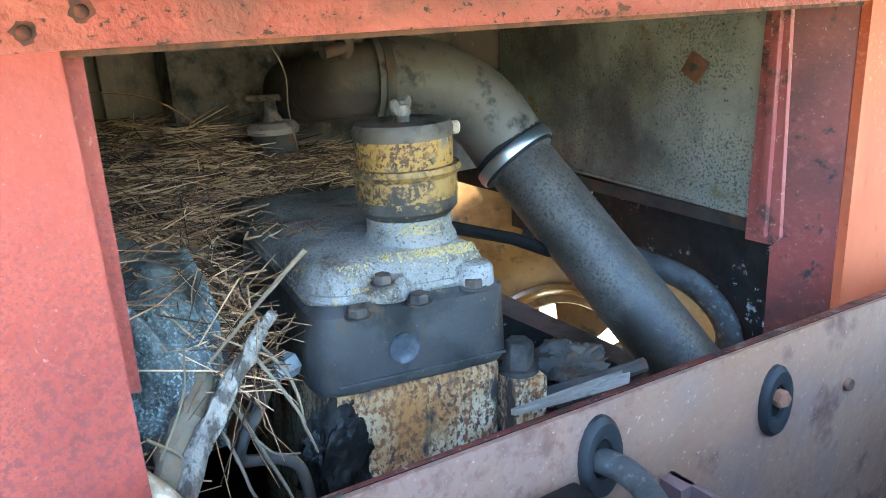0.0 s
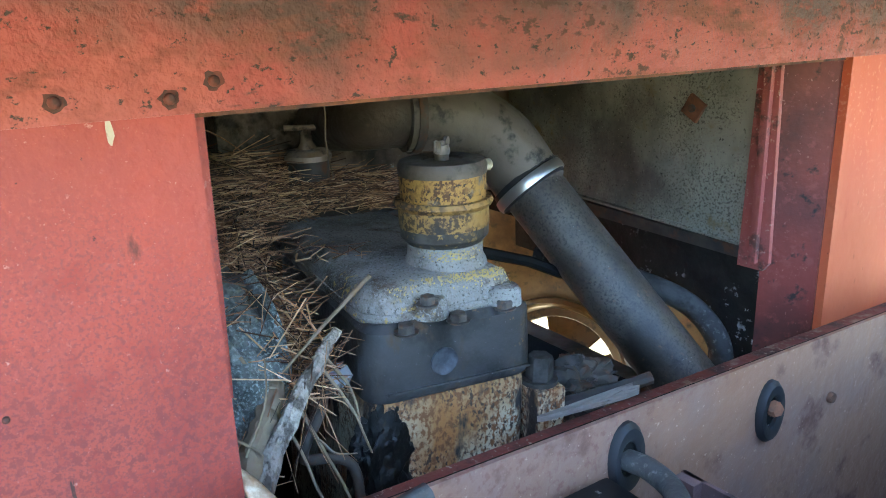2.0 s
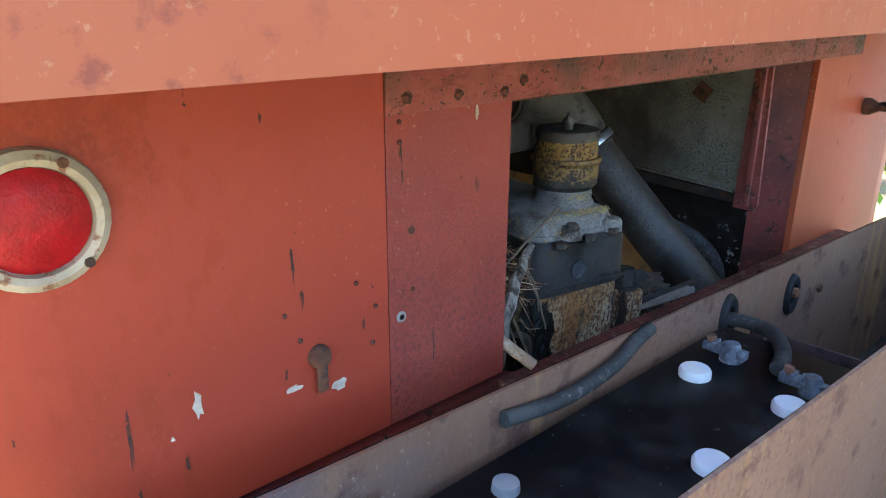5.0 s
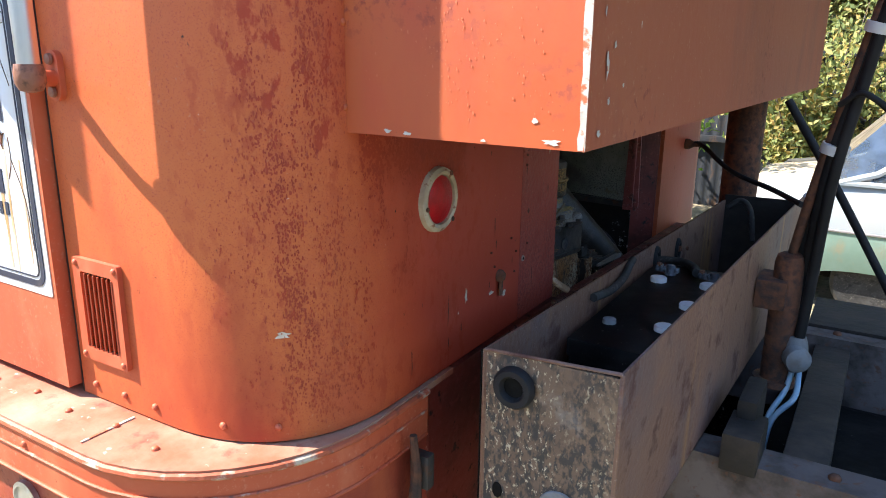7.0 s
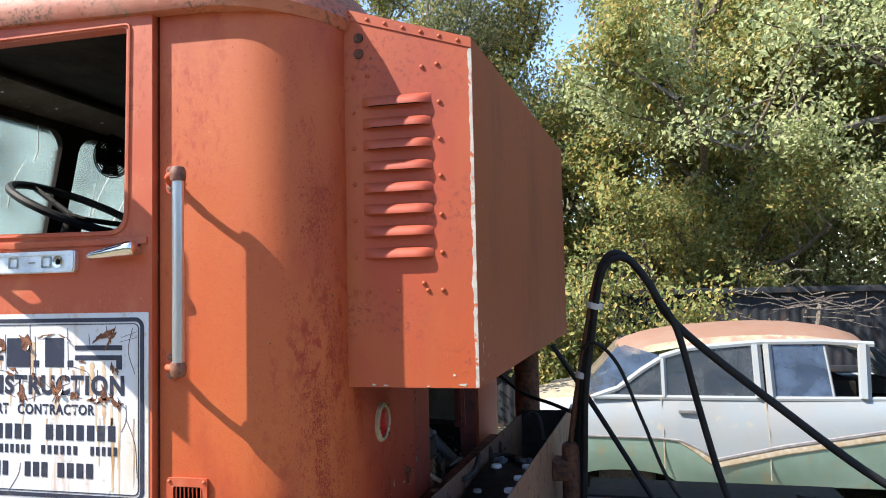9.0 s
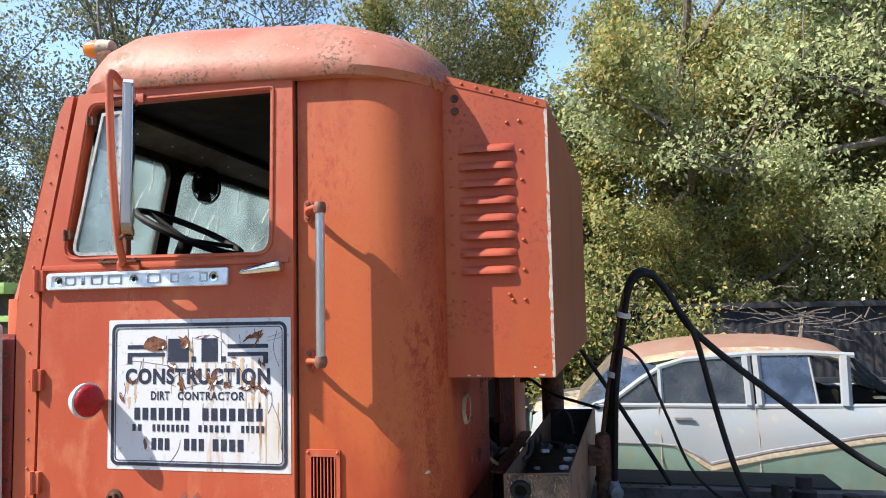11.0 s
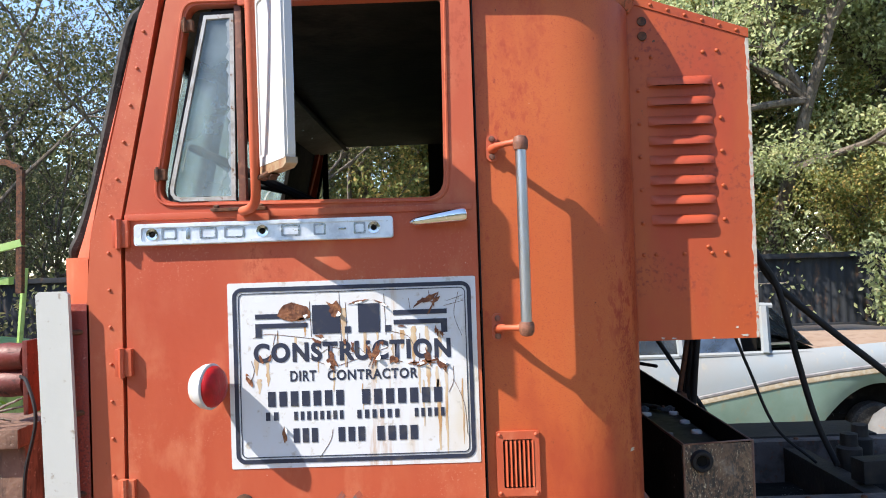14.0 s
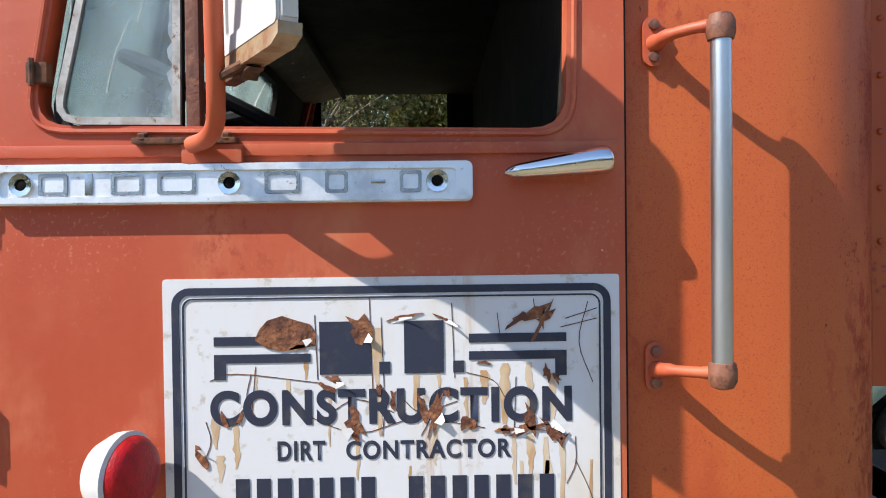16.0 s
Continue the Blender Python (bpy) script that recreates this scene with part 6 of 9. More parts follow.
for i, (x, z, w, h) in enumerate(((0.055, LZ0 + 0.006, 0.014, 0.007), (0.083, LZ0 + 0.005, 0.016, 0.006), (0.275, LZ0 + 0.008, 0.03, 0.010), (0.255, LZ0 + 0.03, 0.010, 0.008), (0.19, LZ0 + 0.004, 0.010, 0.005))):
    patch("paint_chip", (x, LY0 - 0.0005, z), (0, -1, 0), w, h, 80 + i, M_BARE, 0.6)
# engine bay lining
bay = thing("engine_bay", "dark engine bay lining behind the cab's rear opening", "engine bay", (-0.4, 1.25, 0.95))
bm = B(); prism(bm, [(0.70, 0.85), (1.27, 0.85), (1.27, 1.27), (1.72, 1.27), (1.72, 1.60), (0.70, 1.60)], "x", -0.66, -0.65)
part("front_lining", bm, M_BAYWALL, bay)
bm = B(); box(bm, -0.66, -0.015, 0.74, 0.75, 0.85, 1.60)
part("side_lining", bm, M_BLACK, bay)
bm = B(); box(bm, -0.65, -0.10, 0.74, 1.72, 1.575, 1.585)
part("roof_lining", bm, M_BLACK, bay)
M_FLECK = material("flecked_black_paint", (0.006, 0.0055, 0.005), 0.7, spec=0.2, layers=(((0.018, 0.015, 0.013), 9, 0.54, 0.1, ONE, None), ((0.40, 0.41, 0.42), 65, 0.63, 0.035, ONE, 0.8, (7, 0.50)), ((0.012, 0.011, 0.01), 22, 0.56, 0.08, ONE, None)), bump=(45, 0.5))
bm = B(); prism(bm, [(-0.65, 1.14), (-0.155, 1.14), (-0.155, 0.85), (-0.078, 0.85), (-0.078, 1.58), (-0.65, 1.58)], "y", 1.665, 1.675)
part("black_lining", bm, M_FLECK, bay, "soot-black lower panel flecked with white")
# black panel added behind the lining to shut out the bright ground
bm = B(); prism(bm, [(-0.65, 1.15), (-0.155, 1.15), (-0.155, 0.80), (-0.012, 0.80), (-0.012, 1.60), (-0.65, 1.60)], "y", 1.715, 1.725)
part("closing_panel", bm, M_BLACK, bay)
bm = B(); prism(bm, [(-0.64, 1.290), (-0.455, 1.285), (-0.095, 1.268), (-0.082, 1.575), (-0.64, 1.575)], "y", 1.642, 1.650)
gp = part("grey_panel", bm, M_GREY, bay, "grey-green stained sheet panel")
bm = B(); tube(bm, [(-0.64, 1.640, 1.293), (-0.455, 1.640, 1.288), (-0.10, 1.640, 1.271)], 0.004, 6)
part("panel_lip", bm, M_GREY, gp)
dm = Matrix.Translation((-0.192, 1.640, 1.460)) @ Matrix.Rotation(radians(32), 4, "Y")
bm = B(); box(bm, -0.016, 0.016, -0.004, 0.003, -0.016, 0.016, 0.002, dm)
dp = part("diamond_washer", bm, M_RUST, gp, "rusty square washer set on edge")
bm = B(); lathe(bm, [(0.006, 0), (0.006, 0.004), (0.003, 0.005)], facing((-0.192, 1.636, 1.460), (0, -1, 0)), 8)
part("bolt", bm, M_DARKSTEEL, dp)
bm = B(); prism(bm, [(-0.095, 1.240), (-0.055, 1.240), (-0.046, 1.252), (-0.056, 1.58), (-0.085, 1.58)], "y", 1.634, 1.641)
box(bm, -0.074, -0.062, 1.626, 1.636, 1.25, 1.58, 0.003)
M_STRAP = material("mottled_faded_red_paint", (0.24, 0.045, 0.036), 0.55, layers=(((0.30, 0.085, 0.075), 9, 0.54, 0.1, (1, 1, 0.4), None), ((0.06, 0.03, 0.024), 40, 0.57, 0.06, ONE, None, (7, 0.48)), ((0.40, 0.24, 0.2), 160, 0.64, 0.04, ONE, None)), bump=(80, 0.2))
part("red_strap", bm, M_STRAP, bay, "faded red channel strap")
bm = B(); prism(bm, [(-0.60, 1.258), (-0.10, 1.244), (-0.10, 1.262), (-0.60, 1.280)], "y", 1.652, 1.664)
part("ledge", bm, M_DARKSTEEL, bay)
# black floor added to hide sunlit ground below the open bay
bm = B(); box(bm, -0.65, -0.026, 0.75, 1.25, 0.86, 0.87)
part("closing_floor", bm, M_BLACK, bay)
bm = B(); box(bm, -0.645, -0.62, 0.955, 0.975, 1.2, 1.575, 0.003)
part("stiffener", bm, M_BAYWALL, bay)

M_PLUG = material("worn_blue_steel", (0.10, 0.11, 0.13), 0.4, 0.6, layers=(((0.05, 0.05, 0.06), 60, 0.5, 0.1, ONE, 0.5),))
# engine
eng = thing("engine", "grimy truck engine top with grey cover, bolts and burnt yellow block", "engine", (-0.2, 1.12, 0.9))
EM = Matrix.Translation((-0.075, 1.12, 1.25)) @ Euler((radians(-2.5), 0, radians(-6))).to_matrix().to_4x4() @ Matrix.Translation((0.075, -1.12, -1.25))
def epart(name, bm, mat, label="", parent=None):
    bmesh.ops.transform(bm, matrix=EM, verts=bm.verts)
    return part(name, bm, mat, parent or eng, label)
def soft_block(x0, x1, y0, y1, levels, r, top_dome=0.0):
    """A casting: round-cornered outline swept up through (height, inset) levels."""
    b = B(); rings = []
    for z, i in levels:
        rings.append([b.verts.new((x, y, z)) for x, y in rounded(x0 + i, x1 - i, y0 + i, y1 - i, max(r - i, 0.006), 5)])
    for p, q in zip(rings, rings[1:]):
        for i in range(len(p)):
            j = (i + 1) % len(p)
            b.faces.new((p[i], p[j], q[j], q[i]))
    b.faces.new(rings[0][::-1])
    c = b.verts.new((sum(v.co.x for v in rings[-1]) / len(p), sum(v.co.y for v in rings[-1]) / len(p), levels[-1][0] + top_dome))
    for i in range(len(p)):
        b.faces.new((rings[-1][i], rings[-1][(i + 1) % len(p)], c))
    return b
head = epart("cylinder_head", soft_block(-0.42, -0.072, 1.018, 1.228, [(1.208, 0.004), (1.214, 0.0), (1.285, 0.004), (1.293, 0.012)], 0.03), M_ENGINE, "blue-black oily cylinder head")
blk = epart("block", soft_block(-0.44, -0.080, 1.026, 1.222, [(0.88, 0.0), (1.195, 0.0), (1.209, 0.004)], 0.022), M_YELLOWDIRT, "burnt yellow engine block streaked with rust")
# cover with a lobed lip
lip = epart("cover_flange", soft_block(-0.47, -0.084, 1.022, 1.219, [(1.291, 0.002), (1.296, 0.0), (1.301, 0.002)], 0.035), M_COVER)
cov = epart("rocker_cover", soft_block(-0.465, -0.088, 1.026, 1.214, [(1.299, 0.0), (1.311, 0.002), (1.321, 0.008), (1.327, 0.020), (1.329, 0.040)], 0.036, 0.003), M_COVER, "grey dust-caked rocker cover with yellow paint showing")
for y in (1.098, 1.190):
    bm = B(); lathe(bm, [(0.021, 0.0), (0.020, 0.016), (0.016, 0.021), (0.005, 0.022)], facing((-0.092, y, 1.292), (0, 0, 1)), 18)
    epart("cover_lobe", bm, M_COVER, "", cov)
M_OLDYELLOW = material("old_yellow_paint_left", (0.44, 0.30, 0.09), 0.65, layers=(((0.34, 0.24, 0.10), 60, 0.5, 0.1, ONE, None), ((0.22, 0.2, 0.17), 150, 0.57, 0.06, ONE, None)))
def cover_spots():
    rk = random.Random(41)
    out = []
    def slope(y, inset):
        z = float(np.interp(inset, (0.0, 0.002, 0.008, 0.020, 0.040), (1.299, 1.311, 1.321, 1.327, 1.329)))
        n = Vector((1.0, 0, 0.25 + inset * 90)).normalized()
        return EM @ Vector((-0.088 - inset, y, z)), EM.to_3x3() @ n
    for y0, y1, i0, i1, k in ((1.115, 1.198, 0.009, 0.021, 620), (1.055, 1.085, 0.006, 0.014, 45), (1.095, 1.11, 0.012, 0.022, 30), (1.12, 1.20, 0.004, 0.010, 40)):
        for _ in range(k):
            p, n = slope(rk.uniform(y0, y1), i0 + (i1 - i0) * rk.random() ** 0.8)
            s_ = rk.uniform(0.0012, 0.0034)
            out.append((p, n, s_ * 1.4, s_))
    for _ in range(150):
        a = radians(rk.gauss(-12, 24))
        n = Vector((math.cos(a), math.sin(a), 0.0))
        out.append((Vector((-0.156, 1.165, rk.uniform(1.338, 1.350))) + n * 0.0442, n, rk.uniform(0.0015, 0.004), rk.uniform(0.0015, 0.003)))
    return out
M_BOLT = material("dull_brown_bolt_steel", (0.075, 0.062, 0.055), 0.6, 0.3, layers=(((0.035, 0.03, 0.027), 40, 0.54, 0.1, ONE, 0.7), ((0.14, 0.08, 0.05), 70, 0.6, 0.06, ONE, 0.8)), bump=(90, 0.2))
for p, r in (((-0.076, 1.063, 1.289), 0.0095), ((-0.070, 1.123, 1.289), 0.0095), ((-0.080, 1.092, 1.312), 0.0085), ((-0.070, 1.184, 1.289), 0.0095)):
    bm = B(); hexbolt(bm, p, (0.05, 0, 1), r, 0.0095)
    part("bolt", bm, M_BOLT, eng)
bm = B(); lathe(bm, [(0.0155, -0.001), (0.0155, 0.0015), (0.0135, 0.0015), (0.012, 0.0005), (0.002, 0.001)], facing((-0.0715, 1.106, 1.246), (1, 0, 0)), 24)
epart("core_plug", bm, M_PLUG, "round steel core plug", head)
bm = B(); box(bm, -0.074, -0.069, 1.04, 1.215, 1.2185, 1.2215, 0.001)
epart("casting_ridge", bm, M_ENGINE, "", head)
flakes("yellow_paint_left", cover_spots(), M_OLDYELLOW, cov, "last flakes of yellow paint", 17)
bm = B(); box(bm, -0.525, -0.472, 1.205, 1.345, 1.10, 1.312, 0.012)
part("rear_casting", bm, M_DARKSTEEL, eng, "dark casting behind the cover")
# lumpy castings: one noisy shell each
def lump(c, r, seed, rough=0.35, freq=3.0):
    b = B(); bmesh.ops.create_icosphere(b, subdivisions=5, radius=1.0)
    off = Vector((seed * 3.1, seed * 1.7, seed * 0.9))
    for v in b.verts:
        k = 1 + rough * noise.noise(v.co * freq * 0.6 + off) + 0.5 * rough * noise.noise(v.co * freq * 1.9 + off) + 0.2 * rough * noise.noise(v.co * freq * 5 + off)
        v.co = Vector((c[0] + r[0] * v.co.x * k, c[1] + r[1] * v.co.y * k, c[2] + r[2] * v.co.z * k))
    return b
# oil sludge on the block's near corner
epart("sludge", lump((-0.090, 1.040, 1.125), (0.020, 0.036, 0.070), 4), M_TAR, "lumpy black oil sludge", blk)
M_BLACKBOLT = material("blackened_bolt_steel", (0.020, 0.018, 0.016), 0.8, spec=0.15, layers=(((0.05, 0.046, 0.042), 30, 0.56, 0.1, ONE, None),), bump=(70, 0.2))
# big capped stud and bracket
bm = B(); box(bm, -0.13, -0.062, 1.222, 1.262, 1.02, 1.186, 0.006)
br = epart("bracket", bm, M_YELLOWDIRT, "chipped yellow bracket")
bm = B(); hexbolt(bm, (-0.088, 1.241, 1.186), (0, 0, 1), 0.0165, 0.034)
epart("large_bolt", bm, M_BLACKBOLT, "large dark hex bolt", br)
part("oily_casting", lump((-0.095, 1.315, 1.145), (0.045, 0.055, 0.032), 9, 0.5), M_DARKSTEEL, eng, "lumpy oily casting beside the block")
bm = B(); tube(bm, [(-0.07, 1.25, 1.145), (-0.035, 1.33, 1.160), (-0.02, 1.37, 1.168)], 0.008, 8)
part("link_rod", bm, M_DARKSTEEL, eng)
# yellow bell housing and its ring, deep in the bay
M_GOLD = material("oily_golden_paint", (0.135, 0.070, 0.020), 0.32, layers=(((0.19, 0.11, 0.04), 5, 0.52, 0.15, ONE, None), ((0.08, 0.036, 0.010), 9, 0.54, 0.1, ONE, None), ((0.03, 0.02, 0.012), 20, 0.60, 0.06, ONE, 0.6)), bump=(40, 0.12))
bm = B(); tube(bm, [(-0.20, 1.285, 1.185), (-0.145, 1.445, 1.082)], 0.022, 4, True, 0.45)
part("flat_bar", bm, M_BLACK, eng)
bm = B(); tube(bm, [(-0.25, 1.26, 1.30), (-0.24, 1.36, 1.265), (-0.235, 1.42, 1.235)], 0.008, 8)
part("shift_rod", bm, M_BLACK, eng)

# the far front wheel, seen through the bay's low opening: hand holes let the daylight through
def shell(bm, profile, m, seg=40, a0=0.0, a1=360.0):
    """An open skin turned about the local z axis of m between two angles."""
    full = a1 - a0 >= 359.9
    n = seg if full else seg + 1
    rows = [[bm.verts.new(m @ Vector((r * math.cos(radians(a0 + (a1 - a0) * k / seg)), r * math.sin(radians(a0 + (a1 - a0) * k / seg)), z))) for k in range(n)] for r, z in profile]
    for p, q in zip(rows, rows[1:]):
        for k in range(n if full else n - 1):
            bm.faces.new((p[k], p[(k + 1) % n], q[(k + 1) % n], q[k]))
wheel = thing("front_wheel", "yellow painted steel truck wheel with hand holes on a dark tyre", "wheel", (-1.09, 2.16, GZ))
gm = facing((-1.09, 2.16, 0.49), (0.55, -0.76, 0.30))
bm = B(); shell(bm, [(0.25, -0.20), (0.40, -0.22), (0.70, -0.20), (0.765, -0.12), (0.755, -0.04), (0.72, 0.02)], gm)
part("tyre", bm, M_RUBBER, wheel, "black tyre")
bm = B(); shell(bm, [(0.72, 0.10), (0.66, 0.115), (0.445, 0.085), (0.36, 0.035), (0.285, 0.012), (0.270, 0.012), (0.266, 0.030), (0.252, 0.036), (0.243, 0.026), (0.238, 0.0), (0.230, -0.05)], gm, 56)
rim = part("rim", bm, M_GOLD, wheel, "oily golden yellow rim")
bm = B(); shell(bm, [(0.231, -0.05), (0.205, -0.062), (0.200, -0.075)], gm, 56); shell(bm, [(0.120, -0.04), (0.10, -0.03), (0.085, -0.03), (0.085, 0.02), (0.07, 0.03), (0.002, 0.032)], gm, 40)
for k in range(5):
    shell(bm, [(0.203, -0.066), (0.16, -0.062), (0.118, -0.04)], gm, 12, 72 * k - 26, 72 * k + 30)
part("disc", bm, M_GOLD, rim, "dished disc with five hand holes")

# oil-bath breather on the cover
breather = thing("breather_cap", "chipped yellow oil breather can with a wing nut", "breather", (-0.156, 1.165, 1.345))
fm = facing((-0.156, 1.165, 0.0), (0, 0, 1))
M_CAP = material("grey_brown_grimy_steel", (0.18, 0.13, 0.10), 0.7, layers=(((0.25, 0.19, 0.15), 14, 0.54, 0.1, ONE, None), ((0.03, 0.025, 0.022), 40, 0.58, 0.06, ONE, None)), bump=(90, 0.2))
M_YELLOWOIL = material("grimy_yellow_paint", (0.25, 0.145, 0.04), 0.55, layers=(((0.06, 0.04, 0.025), 190, 0.50, 0.03, ONE, 0.8, (22, 0.43)), ((0.03, 0.026, 0.023), 55, 0.535, 0.04, (1, 1, 0.7), 0.7, (18, 0.48))), bump=(80, 0.2))
M_OILED = material("oil_blackened_yellow", (0.030, 0.026, 0.023), 0.5, layers=(((0.34, 0.21, 0.055), 90, 0.58, 0.03, ONE, 0.6, (16, 0.54)), ((0.08, 0.075, 0.07), 20, 0.6, 0.08, ONE, 0.8)), bump=(80, 0.2))
bm = B(); lathe(bm, [(0.050, 1.318), (0.048, 1.328), (0.044, 1.336), (0.044, 1.350), (0.038, 1.356)], fm, 28)
part("neck", bm, M_COVER, breather, "dusty grey neck with yellow showing")
bm = B(); lathe(bm, [(0.034, 1.350), (0.044, 1.352), (0.051, 1.360), (0.0515, 1.372), (0.049, 1.372)], fm, 32)
part("lower_cup", bm, M_OILED, breather, "oil-blackened cup")
bm = B(); lathe(bm, [(0.0505, 1.370), (0.052, 1.3715), (0.052, 1.392), (0.0545, 1.394), (0.057, 1.398), (0.055, 1.403), (0.051, 1.403)], fm, 32)
part("cup_band", bm, M_YELLOWOIL, breather, "grimy chipped yellow band with rolled rim")
bm = B(); lathe(bm, [(0.0490, 1.400), (0.0495, 1.436), (0.047, 1.437)], fm, 32)
part("upper_can", bm, M_YELLOW, breather)
bm = B(); lathe(bm, [(0.0502, 1.430), (0.0512, 1.439), (0.048, 1.445), (0.034, 1.448), (0.024, 1.446), (0.022, 1.4435), (0.008, 1.444), (0.008, 1.451), (0.004, 1.452)], fm, 32)
M_LID = material("oil_dark_lid_steel", (0.075, 0.062, 0.05), 0.6, layers=(((0.14, 0.12, 0.10), 16, 0.56, 0.1, ONE, 0.75), ((0.03, 0.025, 0.022), 40, 0.56, 0.06, ONE, None)), bump=(90, 0.2))
lid = part("lid", bm, M_LID, breather, "grimy dark lid")
bm = B(); lathe(bm, [(0.009, 1.451), (0.010, 1.455), (0.008, 1.461), (0.005, 1.462), (0.0035, 1.465), (0.001, 1.466)], fm, 14)
M_WING = material("dull_grey_cast_steel", (0.15, 0.14, 0.13), 0.6, 0.2, layers=(((0.07, 0.06, 0.055), 60, 0.52, 0.1, ONE, None),), bump=(90, 0.2))
for s in (1, -1):
    wm = Matrix.Translation((-0.156, 1.165, 1.4605)) @ Matrix.Rotation(radians(38), 4, "Z") @ Matrix.Translation((0, s * 0.0150, 0.0)) @ Matrix.Rotation(radians(s * 32), 4, "X")
    lathe(bm, [(0.0052, -0.0018), (0.0058, 0.0), (0.0052, 0.0018)], wm @ Matrix.Rotation(radians(90), 4, "Y") @ Matrix.Diagonal((1.25, 1.75, 1.2, 1)), 12)
part("wing_nut", bm, M_WING, lid, "grey wing nut")
bm = B(); lathe(bm, [(0.007, 0), (0.007, 0.012), (0.0045, 0.014)], facing((-0.146, 1.210, 1.434), (0.3, 1, 0)), 10)
part("spout", bm, M_CREAM, breather)

# intake hose with its clamps
hose = thing("intake_hose", "fat dark grey rubber intake elbow and pipe held by band clamps", "hose", (-0.2, 1.45, 1.1))
el = smooth_path([(-0.42, 0.98, 1.462), (-0.385, 1.12, 1.470), (-0.362, 1.235, 1.474), (-0.345, 1.315, 1.464), (-0.325, 1.378, 1.422), (-0.298, 1.418, 1.350)], 7)
M_BLACKPIPE = material("sooty_brown_steel", (0.055, 0.042, 0.033), 0.55, layers=(((0.10, 0.075, 0.055), 9, 0.55, 0.1, ONE, None), ((0.12, 0.085, 0.06), 50, 0.64, 0.05, ONE, None, (8, 0.52))), bump=(50, 0.4))
M_ELBOW = material("old_brown_black_rubber", (0.078, 0.065, 0.053), 0.6, spec=0.4, layers=(((0.125, 0.107, 0.088), 7, 0.54, 0.15, ONE, None), ((0.014, 0.013, 0.012), 30, 0.60, 0.06, ONE, None)), bump=(90, 0.12))
bm = B(); tube(bm, el[14:], 0.0525, 24)
part("elbow", bm, M_ELBOW, hose, "worn black rubber elbow")
bm = B(); tube(bm, smooth_path([(-0.60, 1.205, 1.452), (-0.50, 1.205, 1.458), (-0.415, 1.208, 1.468), (-0.378, 1.225, 1.473), tuple(el[16])], 6), 0.046, 24)
part("rear_pipe", bm, M_BLACKPIPE, hose, "sooty steel intake pipe")
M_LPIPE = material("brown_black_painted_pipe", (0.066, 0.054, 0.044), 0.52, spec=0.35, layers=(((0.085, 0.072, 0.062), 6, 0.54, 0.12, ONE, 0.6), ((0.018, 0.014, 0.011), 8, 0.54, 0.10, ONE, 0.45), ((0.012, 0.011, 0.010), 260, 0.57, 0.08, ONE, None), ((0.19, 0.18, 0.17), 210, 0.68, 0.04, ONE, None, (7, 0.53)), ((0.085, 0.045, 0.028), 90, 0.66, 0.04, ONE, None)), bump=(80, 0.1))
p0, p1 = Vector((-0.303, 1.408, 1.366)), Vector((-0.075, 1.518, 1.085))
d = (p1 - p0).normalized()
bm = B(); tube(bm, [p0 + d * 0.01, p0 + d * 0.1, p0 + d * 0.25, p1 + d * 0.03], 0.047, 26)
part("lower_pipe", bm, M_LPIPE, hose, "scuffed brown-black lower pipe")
def band(c, n, r, w, mat):
    b = B(); lathe(b, [(r - 0.003, -w), (r, -w), (r + 0.0015, 0), (r, w), (r - 0.003, w)], facing(c, n), 28)
    return b
cl = part("band_clamp", band(p0 + d * 0.010, d, 0.0575, 0.0075, None), M_ALU, hose, "bright steel band clamp")
bm = B(); hexbolt(bm, (-0.313, 1.474, 1.383), (0.5, -0.4, 0.6), 0.007, 0.014)
part("clamp_screw", bm, M_CAST, cl)
bm = B(); lathe(bm, [(0.0545, -0.018), (0.0555, 0.0), (0.0545, 0.009)], facing(p0 + d * 0.012, d), 28)
part("cuff", bm, M_RUBBER, hose)
tn = (el[16] - el[14]).normalized()
c2 = part("band_clamp", band(el[15], tn, 0.055, 0.006, None), M_DARKSTEEL, hose, "dull band clamp")
bm = B(); hexbolt(bm, el[15] + Vector((0.01, 0.0, 0.052)), (0.3, 0.3, 1), 0.006, 0.012)
part("clamp_screw", bm, M_CAST, c2)
bm = B(); tube(bm, [(-0.36, 1.205, 1.50), (-0.362, 1.205, 1.545)], 0.011, 10); tube(bm, [(-0.35, 1.17, 1.51), (-0.355, 1.20, 1.515)], 0.008, 10)
part("pipe_fitting", bm, M_DARKSTEEL, hose)

# bumpy casing behind the cap
bm = B(); box(bm, -0.645, -0.56, 1.03, 1.25, 1.40, 1.57, 0.025)
part("manifold_casing", bm, material("bumpy_brown_casting", (0.10, 0.074, 0.054), 0.55, layers=(((0.155, 0.118, 0.085), 9, 0.52, 0.12, ONE, None), ((0.018, 0.014, 0.012), 30, 0.55, 0.08, ONE, None)), bump=(70, 1.0)), bay, "bumpy brown casing behind the engine")
# second filler cap among the straw
fc = thing("filler_cap", "dusty brown filler cap with a T-handle rising out of the straw", "filler cap", (-0.50, 1.148, 1.33))
bm = B(); lathe(bm, [(0.031, 1.33), (0.031, 1.404), (0.029, 1.408)], facing((-0.50, 1.148, 0), (0, 0, 1)), 22)
part("neck", bm, M_DARKSTEEL, fc)
bm = B(); lathe(bm, [(0.035, 1.405), (0.036, 1.413), (0.030, 1.420), (0.015, 1.422), (0.009, 1.432), (0.007, 1.450)], facing((-0.50, 1.148, 0), (0, 0, 1)), 22)
cp = part("cap", bm, M_CAP, fc)
